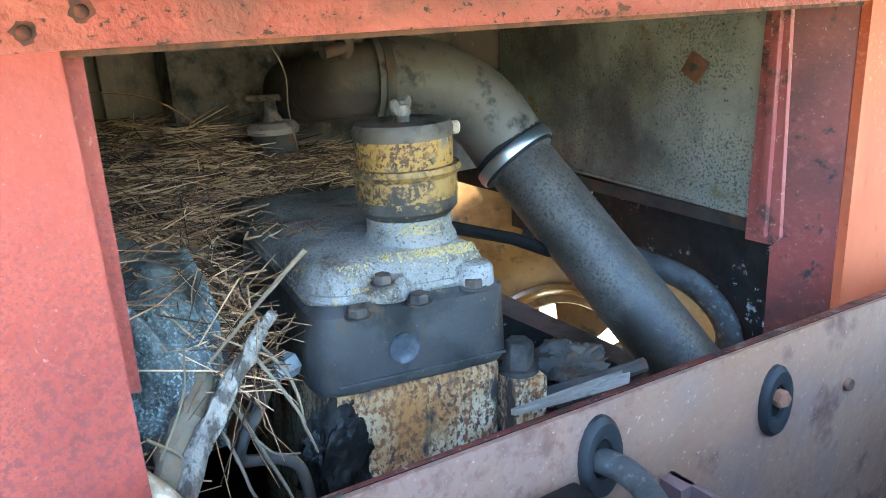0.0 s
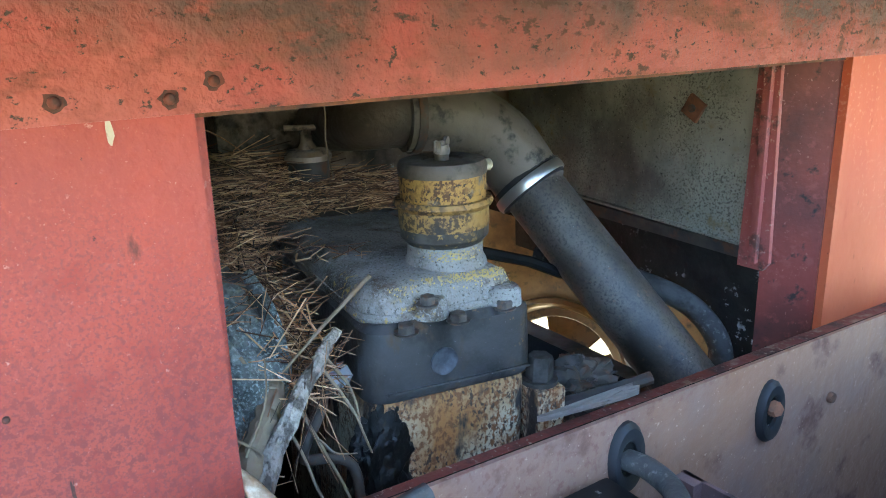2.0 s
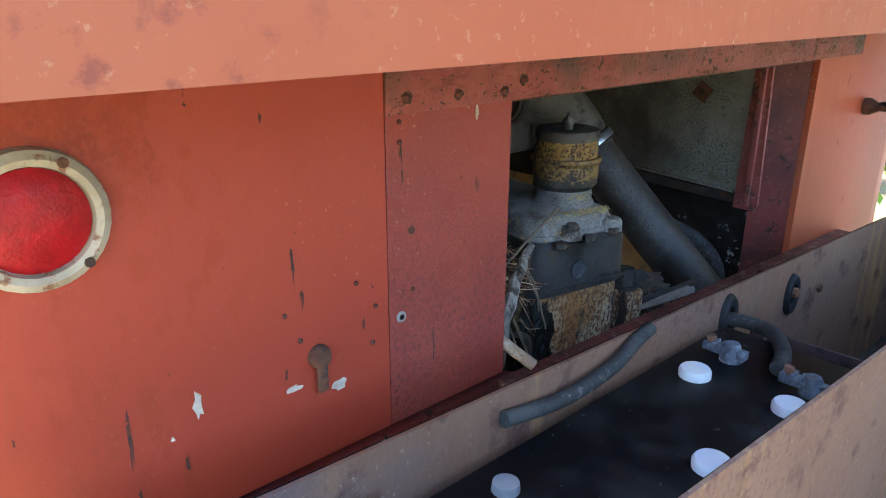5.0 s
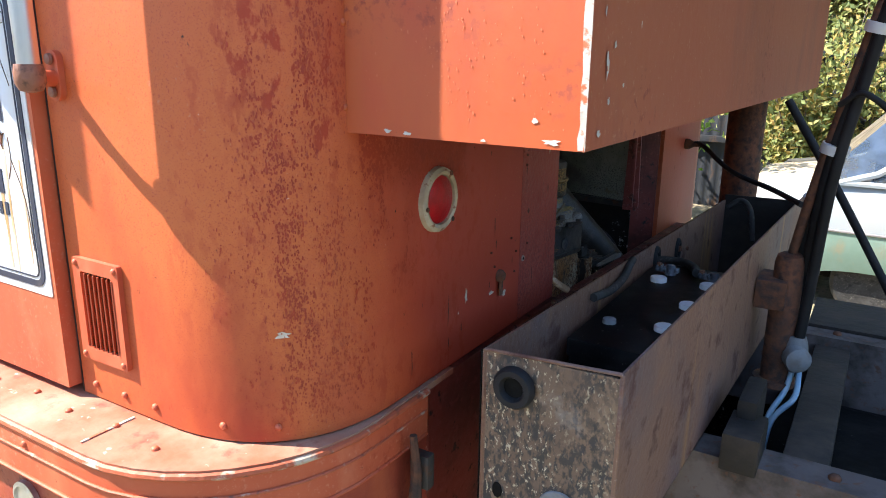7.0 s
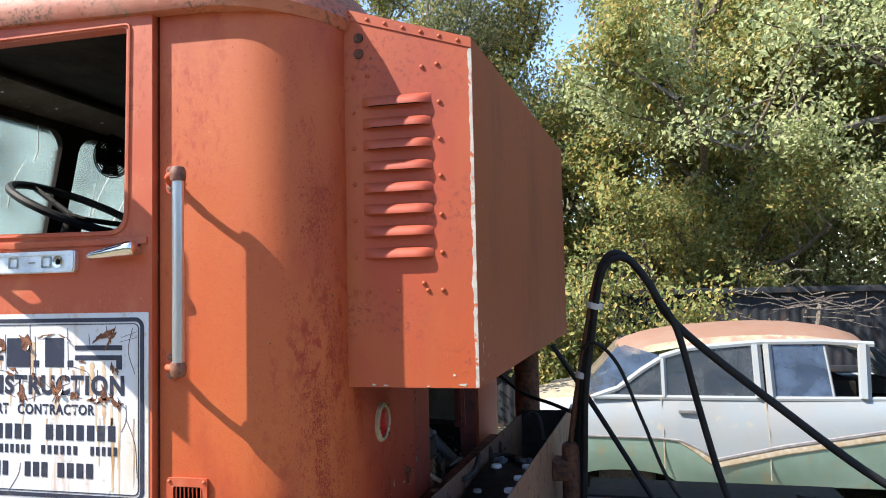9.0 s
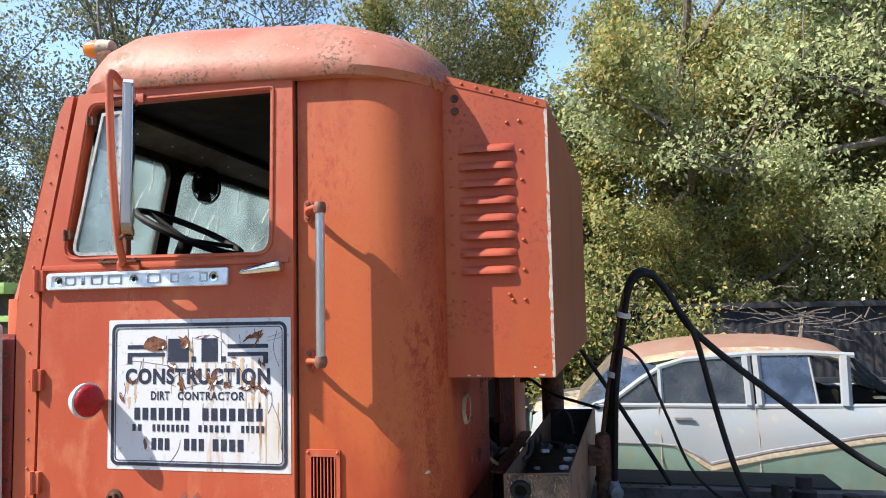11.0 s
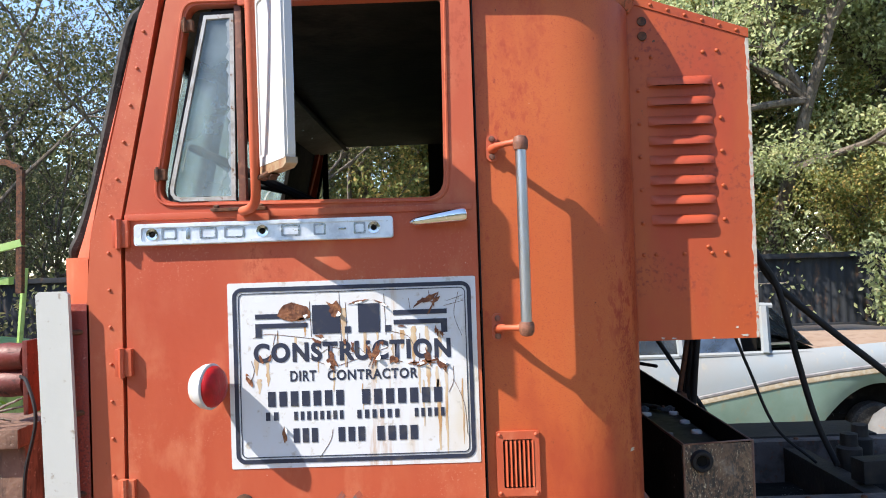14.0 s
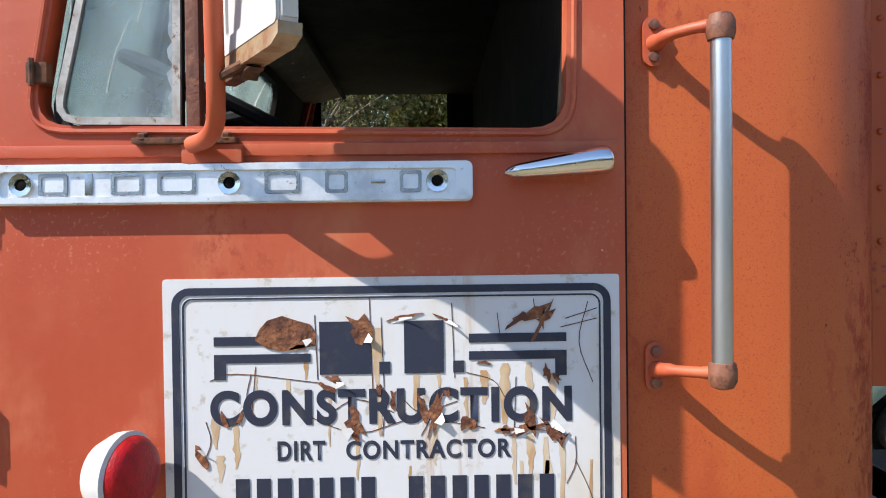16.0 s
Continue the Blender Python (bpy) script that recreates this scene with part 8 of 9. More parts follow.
# the old sedan across the yard; its near side faces the truck
def sedan():
    X0, Y0 = -0.19, 5.67          # front end, near side
    car = thing("sedan", "old four-door sedan, sun-bleached white over green with a rusted roof", "car", (2.2, Y0 + 0.9, GZ))
    WID = 1.86
    M_CWHITE = material("chalky_white_paint", (0.295, 0.30, 0.295), 0.6, layers=(((0.27, 0.31, 0.335), 2.5, 0.52, 0.15, ONE, None), ((0.40, 0.35, 0.27), 8, 0.66, 0.06, ONE, None)), bump=(20, 0.04))
    M_CGREEN = material("faded_green_paint", (0.145, 0.225, 0.175), 0.6, layers=(((0.20, 0.285, 0.24), 2.2, 0.5, 0.15, ONE, None), ((0.22, 0.22, 0.15), 9, 0.62, 0.08, (1, 1, 0.5), None)), bump=(20, 0.04))
    M_CROOF = material("rusted_car_roof", (0.225, 0.125, 0.085), 0.8, layers=(((0.255, 0.16, 0.115), 3, 0.5, 0.15, ONE, None), ((0.25, 0.125, 0.08), 9, 0.56, 0.1, ONE, None)), bump=(60, 0.1))
    M_CBOOT = material("brown_faded_boot_paint", (0.29, 0.20, 0.145), 0.75, layers=(((0.34, 0.25, 0.19), 2.5, 0.5, 0.15, ONE, None), ((0.22, 0.14, 0.10), 8, 0.6, 0.1, ONE, None)), bump=(60, 0.05))
    M_CFRINGE = material("yellow_green_primer_fringe", (0.33, 0.29, 0.18), 0.75, layers=(((0.30, 0.18, 0.125), 5, 0.46, 0.1, (1, 1, 2), None), ((0.36, 0.38, 0.26), 11, 0.58, 0.1, ONE, None)))
    M_CGREYTRIM = material("dull_mauve_grey_trim", (0.20, 0.185, 0.19), 0.5, layers=(((0.28, 0.27, 0.26), 12, 0.55, 0.1, ONE, None),))
    M_CTAN = material("tan_trim", (0.36, 0.28, 0.18), 0.6, layers=(((0.45, 0.4, 0.32), 20, 0.55, 0.1, ONE, None),))
    # stations along the car: (distance from the front, half width, sill, split, belt)
    ST = [(0.02, 0.62, 0.42, 0.64, 0.82), (0.15, 0.78, 0.34, 0.64, 0.93), (0.5, 0.89, 0.28, 0.645, 0.97), (1.2, 0.925, 0.27, 0.645, 0.985), (1.38, 0.93, 0.27, 0.63, 0.985), (1.52, 0.93, 0.27, 0.57, 0.985), (1.68, 0.93, 0.27, 0.475, 0.985), (1.76, 0.93, 0.27, 0.495, 0.985), (2.2, 0.93, 0.27, 0.60, 0.985), (3.0, 0.93, 0.27, 0.745, 1.0), (3.5, 0.93, 0.28, 0.81, 1.03), (4.05, 0.92, 0.28, 0.865, 1.06), (4.6, 0.89, 0.32, 0.88, 1.06), (4.95, 0.80, 0.38, 0.86, 1.03), (5.08, 0.66, 0.44, 0.82, 0.98)]
    FW, RW = 0.93, 3.92
    def fine():
        s = [a[0] for a in ST]
        xs = sorted(set(list(np.linspace(0.02, 5.08, 46)) + s + [w + d for w in (FW, RW) for d in np.linspace(-0.64, 0.64, 23)]))
        return [(x, *[float(np.interp(x, s, [a[k] for a in ST])) for k in (1, 2, 3, 4)]) for x in xs]
    def arch(x, sill):
        for w in (FW, RW):
            r = 0.40 if w < 2 else 0.64
            if abs(x - w) < r:
                rise = 0.27 + math.sqrt(max(0.0, r * r - (x - w) ** 2)) * 0.20 if w < 2 else 0.22 + 0.455 * (1 - ((x - w) / r) ** 2)
                sill = max(sill, rise)
        return sill
    cy = Y0 + WID / 2
    rows = fine()
    for side in (-1, 1):
        low, high, strip_b, strip_u = B(), B(), B(), B()
        lv, hv, tv, uv = [], [], [], []
        for x, hw, sill, split, belt in rows:
            s0 = min(arch(x, sill), split - 0.02)
            def pt(h, k):
                return (X0 + x, cy + side * k, GZ + h)
            lv.append([low.verts.new(pt(s0 + (split - s0) * i / 4, hw - 0.05 * (1 - i / 4) ** 2)) for i in range(5)])
            hv.append([high.verts.new(pt(split + (belt - split) * i / 4, hw - 0.08 * (i / 4) ** 2.2)) for i in range(5)])
            k_ = min(1.0, max(0.12, (x - 1.30) / 0.30))
            tv.append([strip_b.verts.new(pt(split + o * k_, hw + e)) for o, e in ((-0.072, 0.0), (-0.062, 0.008), (-0.022, 0.008), (-0.014, 0.004))])
            uv.append([strip_u.verts.new(pt(split + o * max(k_, 0.5), hw + e)) for o, e in ((-0.016, 0.003), (-0.008, 0.012), (0.010, 0.012), (0.018, -0.002))])
        for b, vv in ((low, lv), (high, hv), (strip_b, tv), (strip_u, uv)):
            for p, q in zip(vv, vv[1:]):
                for i in range(len(p) - 1):
                    b.faces.new((p[i], p[i + 1], q[i + 1], q[i]))
        part("lower_side", low, M_CGREEN, car)
        part("upper_side", high, M_CWHITE, car)
        part("side_trim", strip_b, M_CTAN, car, "tan painted band")
        part("side_moulding", strip_u, M_CGREYTRIM, car, "dull grey moulding")
    def deck(name, s0, s1, z0, zm, z1, mat, label=""):
        b = B(); g = []
        for i in range(9):
            x = s0 + (s1 - s0) * i / 8
            hw = float(np.interp(x, [a[0] for a in ST], [a[1] for a in ST])) - 0.075
            zc = z0 + (z1 - z0) * i / 8
            g.append([b.verts.new((X0 + x, cy + hw * u, GZ + zc + (zm) * (1 - u * u))) for u in np.linspace(-1, 1, 11)])
        for p, q in zip(g, g[1:]):
            for i in range(10):
                b.faces.new((p[i], p[i + 1], q[i + 1], q[i]))
        part(name, b, mat, car, label)
    deck("hood", 0.05, 0.85, 0.88, 0.06, 0.975, M_CTAN, "tan faded bonnet")
    deck("boot_lid", 3.35, 5.05, 1.0, 0.05, 0.99, M_CBOOT, "faded brown boot lid")
    for x, nm in ((0.02, "nose"), (5.08, "tail")):
        bm = B(); prism(bm, rounded(cy - 0.62, cy + 0.62, GZ + 0.42, GZ + 0.86, 0.1, 4), "x", X0 + x - 0.01, X0 + x + 0.01)
        part(nm, bm, M_CGREEN, car)
        bm = B(); tube(bm, smooth_path([(X0 + x + (0.12 if nm == "nose" else -0.12), cy - 0.92, GZ + 0.45), (X0 + x, cy - 0.8, GZ + 0.45), (X0 + x + (-0.08 if nm == "nose" else 0.08), cy, GZ + 0.45), (X0 + x, cy + 0.8, GZ + 0.45), (X0 + x + (0.12 if nm == "nose" else -0.12), cy + 0.92, GZ + 0.45)], 6), 0.07, 10, True, 0.6)
        part("bumper", bm, M_CAST, car)
    # greenhouse: roof and pillars with open window spaces
    RB, RT = 1.44, 1.60
    bm = B(); g = []
    for x, drop in ((0.86, 0.20), (0.95, 0.15), (1.15, 0.09), (1.45, 0.04), (1.85, 0.008), (2.2, 0.0), (2.5, 0.012), (2.78, 0.05), (2.93, 0.10), (3.0, 0.17)):
        g.append([bm.verts.new((X0 + x, cy + 0.70 * math.copysign(abs(u) ** 0.85, u), GZ + RT - drop - 0.15 * abs(u) ** 3.2)) for u in np.linspace(-1, 1, 15)])
    for p, q in zip(g, g[1:]):
        for i in range(1, 13):
            bm.faces.new((p[i], p[i + 1], q[i + 1], q[i]))
    for v_ in [v_ for v_ in bm.verts if not v_.link_faces]:
        bm.verts.remove(v_)
    part("roof", bm, M_CROOF, car, "roof rusted brown")
    for lo_, hi_ in ((0, 1), (13, 14)):
        bm = B(); g = []
        for x, drop in ((0.86, 0.20), (0.95, 0.15), (1.15, 0.09), (1.45, 0.04), (1.85, 0.008), (2.2, 0.0), (2.5, 0.012), (2.78, 0.05), (2.93, 0.10), (3.0, 0.17)):
            g.append([bm.verts.new((X0 + x, cy + 0.70 * math.copysign(abs(u) ** 0.85, u), GZ + RT - drop - 0.15 * abs(u) ** 3.2)) for u in np.linspace(-1, 1, 15)[lo_:hi_ + 1]])
        for p, q in zip(g, g[1:]):
            bm.faces.new((p[0], p[1], q[1], q[0]))
        part("roof_edge", bm, M_CFRINGE, car, "yellow-green fringe along the roof edge")
    for side in (-1, 1):
        yb, yt = cy + side * 0.845, cy + side * 0.715
        def pillar(pts, w, nm="pillar"):
            b = B(); tube(b, [(X0 + x, yb + (yt - yb) * (z - 1.0) / 0.44, GZ + z) for x, z in pts], w, 6, True, 0.7)
            part(nm, b, M_CWHITE, car)
        pillar([(0.66, 0.985), (0.88, 1.06), (1.10, 1.22), (1.30, 1.34)], 0.028)
        pillar([(1.275, 0.985), (1.275, 1.31)], 0.030)
        pillar([(2.055, 0.985), (2.055, 1.425)], 0.050)
        pillar([(2.145, 0.985), (2.145, 1.43)], 0.045)
        pillar([(2.63, 0.985), (2.60, 1.41)], 0.014)
        pillar([(2.86, 0.985), (2.90, 1.42)], 0.060)
        pillar([(1.25, 1.325), (1.5, 1.40), (2.1, 1.452), (2.6, 1.455), (2.98, 1.43)], 0.030, "roof_rail")
        pillar([(0.64, 0.985), (2.1, 0.985), (3.5, 0.995)], 0.024, "belt_rail")
        for glz, poly in ((M_CARGLASS, ((0.72, 0.99), (1.26, 0.99), (1.26, 1.31), (1.08, 1.21))), (M_CARGLASS, ((1.29, 0.99), (2.04, 0.99), (2.04, 1.43), (1.5, 1.39), (1.29, 1.33))), (M_CARGLASS_B, ((2.16, 0.99), (2.62, 0.99), (2.60, 1.44), (2.16, 1.44)))):
            b = B(); prism(b, [(X0 + u, GZ + v) for u, v in poly], "y", 0, 0.004, Matrix(((1, 0, 0, 0), (0, 1, (yt - yb) / 0.44, yb - (yt - yb) / 0.44 * (GZ + 1.0)), (0, 0, 1, 0), (0, 0, 0, 1))))
            part("side_glass", b, glz, car)
        for sx0 in (1.25, 2.10):
            b = B(); tube(b, [(X0 + sx0, cy + side * 0.922, GZ + 0.32), (X0 + sx0, cy + side * 0.926, GZ + 0.7), (X0 + sx0 - 0.01, cy + side * 0.86, GZ + 0.99)], 0.006, 4)
            part("door_gap", b, M_CTAN, car)
        for sx0 in (1.38,):
            b = B(); box(b, X0 + sx0, X0 + sx0 + 0.16, cy + side * 0.915 - 0.012, cy + side * 0.915 + 0.012, GZ + 0.86, GZ + 0.885, 0.005)
            part("door_handle", b, M_CAST, car)
    M_DUSTGLASS = glass("tan_dusted_glass", (0.40, 0.34, 0.265), dirt=0.75)
    b = B(); prism(b, [(X0 + 0.48, GZ + 0.98), (X0 + 0.88, GZ + 1.41), (X0 + 0.886, GZ + 1.406), (X0 + 0.49, GZ + 0.975)], "y", cy - 0.70, cy + 0.70)
    part("windscreen", b, M_DUSTGLASS, car, "tan dusted windscreen")
    for side in (-1, 1):
        yb, yt = cy + side * 0.83, cy + side * 0.705
        b = B(); prism(b, [(X0 + u, GZ + v) for u, v in ((0.52, 0.99), (0.68, 0.995), (0.88, 1.065), (1.09, 1.22), (1.26, 1.335), (0.95, 1.43), (0.87, 1.405))], "y", 0, 0.004, Matrix(((1, 0, 0, 0), (0, 1, (yt - yb) / 0.44, yb - (yt - yb) / 0.44 * (GZ + 1.0)), (0, 0, 1, 0), (0, 0, 0, 1))))
        part("wrap_glass", b, M_CARGLASS_B, car, "bluish wrapped edge of the windscreen")
    b = B(); prism(b, [(X0 + 3.42, GZ + 1.0), (X0 + 2.98, GZ + 1.43), (X0 + 2.975, GZ + 1.426), (X0 + 3.41, GZ + 0.995)], "y", cy - 0.66, cy + 0.66)
    part("rear_window", b, M_CARGLASS, car)
    b = B(); box(b, X0 + 0.8, X0 + 3.3, cy - 0.75, cy + 0.75, GZ + 0.3, GZ + 0.82)
    part("cabin_floor", b, M_BLACK, car)
    for sx0 in (1.75, 2.65):
        b = B(); box(b, X0 + sx0, X0 + sx0 + 0.2, cy - 0.68, cy + 0.68, GZ + 0.6, GZ + 1.12, 0.05)
        part("seat_back", b, M_INTERIOR, car)
    for w in (FW, RW):
        for side in (-1, 1):
            c = Vector((X0 + w, cy + side * 0.70, GZ + (0.25 if w < 2 else 0.22)))
            b = B(); lathe(b, [(0.17, -0.08), (0.22, -0.09), (0.245, -0.06), (0.25, 0.0), (0.245, 0.06), (0.22, 0.085), (0.17, 0.075)], facing(c, (0, side, 0)), 28)
            wheel = part("tyre", b, M_HOSE, car, "grey perished tyre")
            b = B(); lathe(b, [(0.17, -0.02), (0.17, 0.06), (0.15, 0.05), (0.12, 0.03), (0.08, 0.05), (0.03, 0.06)], facing(c, (0, side, 0)), 24)
            part("rim", b, M_CAST, wheel)
    b = B(); box(b, X0 + 0.4, X0 + 4.7, cy - 0.62, cy + 0.62, GZ + 0.28, GZ + 0.34)
    part("underbody", b, M_BLACK, car)
    for w in (FW, RW):
        b = B(); box(b, X0 + w - 0.68, X0 + w + 0.68, cy - 0.60, cy + 0.60, GZ + 0.22, GZ + 0.84)
        part("wheel_house", b, M_BLACK, car, "dark wheel house")
    return car
old_car = sedan()
old_car.scale = (1.08, 1.08, 1.08)

# dark sheet fence
M_FENCE = material("dark_corrugated_sheet", (0.024, 0.027, 0.034), 0.75, spec=0.15, layers=(((0.045, 0.048, 0.053), 3, 0.5, 0.15, (1, 1, 0.3), None), ((0.10, 0.06, 0.04), 8, 0.64, 0.07, (1, 1, 0.4), 0.8)), bump=(30, 0.1))
fence = thing("fence", "dark weathered corrugated sheet-metal fence under the trees", "fence", (4, 9.6, GZ))
def sheet(x0):
    b = B(); n = 36; lo, hi = [], []
    for i in range(n + 1):
        x = x0 + 1.2 * i / n
        y = 9.6 + 0.010 * math.sin(i / n * 2 * math.pi * 9)
        lo.append(b.verts.new((x, y, GZ))); hi.append(b.verts.new((x, y, 1.75)))
    for i in range(n):
        b.faces.new((lo[i], lo[i + 1], hi[i + 1], hi[i]))
    return b
for i in range(26):
    part("sheet", sheet(-16 + i * 1.19), M_FENCE, fence)
for z in (0.6, 1.7):
    bm = B(); box(bm, -16, 15, 9.50, 9.57, z, z + 0.08, 0.005)
    part("rail", bm, M_FENCE, fence)

# trees
M_TBARK = material("grey_tree_bark", (0.12, 0.095, 0.075), 0.9, layers=(((0.20, 0.17, 0.14), 9, 0.52, 0.12, (1, 1, 0.3), None), ((0.06, 0.05, 0.04), 22, 0.58, 0.08, (1, 1, 0.3), None)), bump=(30, 0.6))
def leaf_material(name, a, b, c):
    m = bpy.data.materials.new(name)
    m.use_nodes = True
    n, l = m.node_tree.nodes, m.node_tree.links
    p = n["Principled BSDF"]
    geo = n.new("ShaderNodeNewGeometry")
    ramp = n.new("ShaderNodeValToRGB")
    ramp.color_ramp.elements[0].color = (*a, 1)
    ramp.color_ramp.elements[1].color = (*c, 1)
    e = ramp.color_ramp.elements.new(0.6); e.color = (*b, 1)
    l.new(geo.outputs["Random Per Island"], ramp.inputs[0])
    l.new(ramp.outputs[0], p.inputs["Base Color"])
    p.inputs["Roughness"].default_value = 0.75
    tr = n.new("ShaderNodeBsdfTranslucent")
    l.new(ramp.outputs[0], tr.inputs[0])
    mx = n.new("ShaderNodeMixShader")
    mx.inputs[0].default_value = 0.45
    l.new(p.outputs[0], mx.inputs[1]); l.new(tr.outputs[0], mx.inputs[2])
    l.new(mx.outputs[0], n["Material Output"].inputs[0])
    return m
M_LEAF_A = leaf_material("autumn_green_leaves", (0.17, 0.22, 0.075), (0.33, 0.35, 0.12), (0.56, 0.38, 0.13))
M_LEAF_B = leaf_material("silvery_green_leaves", (0.33, 0.385, 0.18), (0.46, 0.51, 0.255), (0.54, 0.52, 0.29))
M_LEAF_C = leaf_material("dull_green_leaves", (0.065, 0.085, 0.040), (0.145, 0.16, 0.075), (0.26, 0.235, 0.12))
M_LEAF_V = leaf_material("bright_vine_leaves", (0.08, 0.16, 0.02), (0.18, 0.30, 0.04), (0.32, 0.38, 0.08))


def leaves_mesh(name, centres, per, spread, size, rng, narrow=0.55):
    n = len(centres) * per
    c = np.repeat(np.array(centres), per, 0) + rng.normal(0, 1, (n, 3)) * np.array(spread)
    d = rng.normal(0, 1, (n, 3)) + np.array((0, 0, -0.5)); d /= np.linalg.norm(d, axis=1)[:, None]
    f = rng.normal(0, 0.75, (n, 3)) + np.array(SUN_FROM)
    s = np.cross(d, f); s /= np.linalg.norm(s, axis=1)[:, None]
    u = np.cross(s, d)
    L = size * rng.uniform(0.6, 1.3, (n, 1))
    v = np.stack([c, c + d * L * 0.5 + s * L * narrow * 0.5 + u * L * 0.08, c + d * L, c + d * L * 0.5 - s * L * narrow * 0.5 + u * L * 0.08], 1).reshape(-1, 3)
    f = np.arange(n * 4).reshape(-1, 4)
    me = bpy.data.meshes.new(name)
    me.from_pydata(v.tolist(), [], f.tolist())
    return me


def tree(seed, height, spread, leaf_mat, n_twig, per, size, crown_low, label, twig_spread=0.24, base=(0, 0), limbs=9, up=0.5):
    rng = np.random.default_rng(seed)
    t = thing("tree", label, "tree", (base[0], base[1], GZ), "trees behind the fence")
    bm = B(); tips = []
    def grow(p, d, length, r, depth):
        pts, q, dd = [p], p.copy(), d.copy()
        k = 5
        for i in range(k):
            dd = (dd + Vector(rng.normal(0, 0.16, 3)) + Vector((0, 0, 0.05))).normalized()
            q = q + dd * length / k
            pts.append(q.copy())
        tube(bm, pts, [r * (1 - 0.55 * i / k) for i in range(k + 1)], 7 if depth < 2 else 5, depth == 0)
        if depth >= 2:
            tips.extend(pts[2:])
        if depth >= 3:
            return
        for i in range(4 if depth else limbs):
            j = int(rng.integers(2 if depth else max(1, int(crown_low * k)), k + 1))
            nd = Vector((*rng.normal(0, 1, 2), 0)).normalized() * (1 if depth else 0.85) + Vector((0, 0, up + 0.5 * rng.normal()))
            nd = (nd + dd * 0.6).normalized()
            grow(pts[j], nd, length * (0.52 if depth == 0 else 0.6) * rng.uniform(0.75, 1.15) * spread, r * 0.42, depth + 1)
    grow(Vector((base[0], base[1], GZ - 0.05)), Vector((rng.normal(0, 0.08), rng.normal(0, 0.08), 1)), height * 0.78, height * (0.022 if leaf_mat is not M_LEAF_C else 0.011), 0)
    part("trunk", bm, M_TBARK, t)
    idx = rng.choice(len(tips), min(n_twig, len(tips)), replace=False)
    cs = [(tips[i].x - base[0], tips[i].y - base[1], tips[i].z - GZ) for i in idx]
    me = leaves_mesh("crown", cs, per, (twig_spread, twig_spread, twig_spread * 0.8), size, rng)
    me.materials.append(leaf_mat)
    c = new("crown", me); c.parent = t
    return t
T1 = tree(1, 8.5, 0.95, M_LEAF_A, 640, 100, 0.096, 0.12, "leafy tree turning yellow-green behind the fence", base=(1.0, 12.4), limbs=14, twig_spread=0.185)
T2 = tree(2, 8.0, 1.0, M_LEAF_B, 740, 110, 0.088, 0.10, "pale silvery-green leafy tree behind the fence", base=(5.2, 12.0), limbs=14, up=0.3, twig_spread=0.215)
T3 = tree(3, 9.5, 0.9, M_LEAF_C, 230, 66, 0.088, 0.2, "thin dull-green tree with bare grey limbs", base=(-9.5, 12.0), limbs=12, twig_spread=0.24)
T4 = tree(4, 8.0, 0.9, M_LEAF_C, 225, 66, 0.088, 0.15, "sparse tree with crooked dark limbs", base=(-6.6, 10.6), limbs=11, twig_spread=0.24)
def again(t, x, y, turn, s, label=None):
    o = copy_thing(t, Matrix.Translation((x, y, GZ)) @ Matrix.Rotation(radians(turn), 4, "Z"))
    o.scale = (s, s, s)
    if label:
        tagged(o, label)
for args in ((T1, 3.0, 13.8, 70, 1.1), (T2, 7.6, 13.6, 120, 1.05), (T1, -1.6, 13.2, 200, 1.0), (T2, 9.6, 11.6, 250, 0.95), (T1, 12.4, 13.0, 300, 1.05), (T1, 1.9, 11.2, 40, 0.62), (T1, 7.0, 10.9, 10, 0.6), (T3, -12.6, 13.4, 80, 1.1), (T4, -9.8, 14.5, 140, 1.25), (T3, -4.2, 13.6, 200, 1.0), (T4, -3.2, 11.6, 260, 0.9), (T3, -16.0, 12.0, 320, 1.05), (T4, -13.6, 10.4, 30, 0.9), (T2, 15.5, 11.5, 160, 1.1), (T4, -11.0, 11.2, 70, 0.62), (T3, -8.2, 11.4, 150, 0.55), (T4, -5.2, 12.6, 200, 0.6), (T2, 9.0, 12.8, 33, 0.8), (T1, 5.6, 13.2, 95, 0.9)):
    again(*args)
# woods all round, far off
rng = np.random.default_rng(5)
cs = []
for i in range(420):
    a = 2 * math.pi * i / 420 + rng.normal(0, 0.01)
    d = 34 + rng.normal(0, 3)
    h = 7.4 + 1.4 * math.sin(a * 7) + 1.0 * math.sin(a * 17 + 1)
    cs += [(d * math.cos(a), 5 + d * math.sin(a), GZ + h * rng.uniform(0, 1) ** 0.8) for _ in range(11)]
me = leaves_mesh("far_woods", cs, 26, (0.9, 0.9, 0.7), 0.55, rng); me.materials.append(M_LEAF_C)
tagged(new("far_woods", me), "distant belt of dull green woods", "woods", kind="stuff")
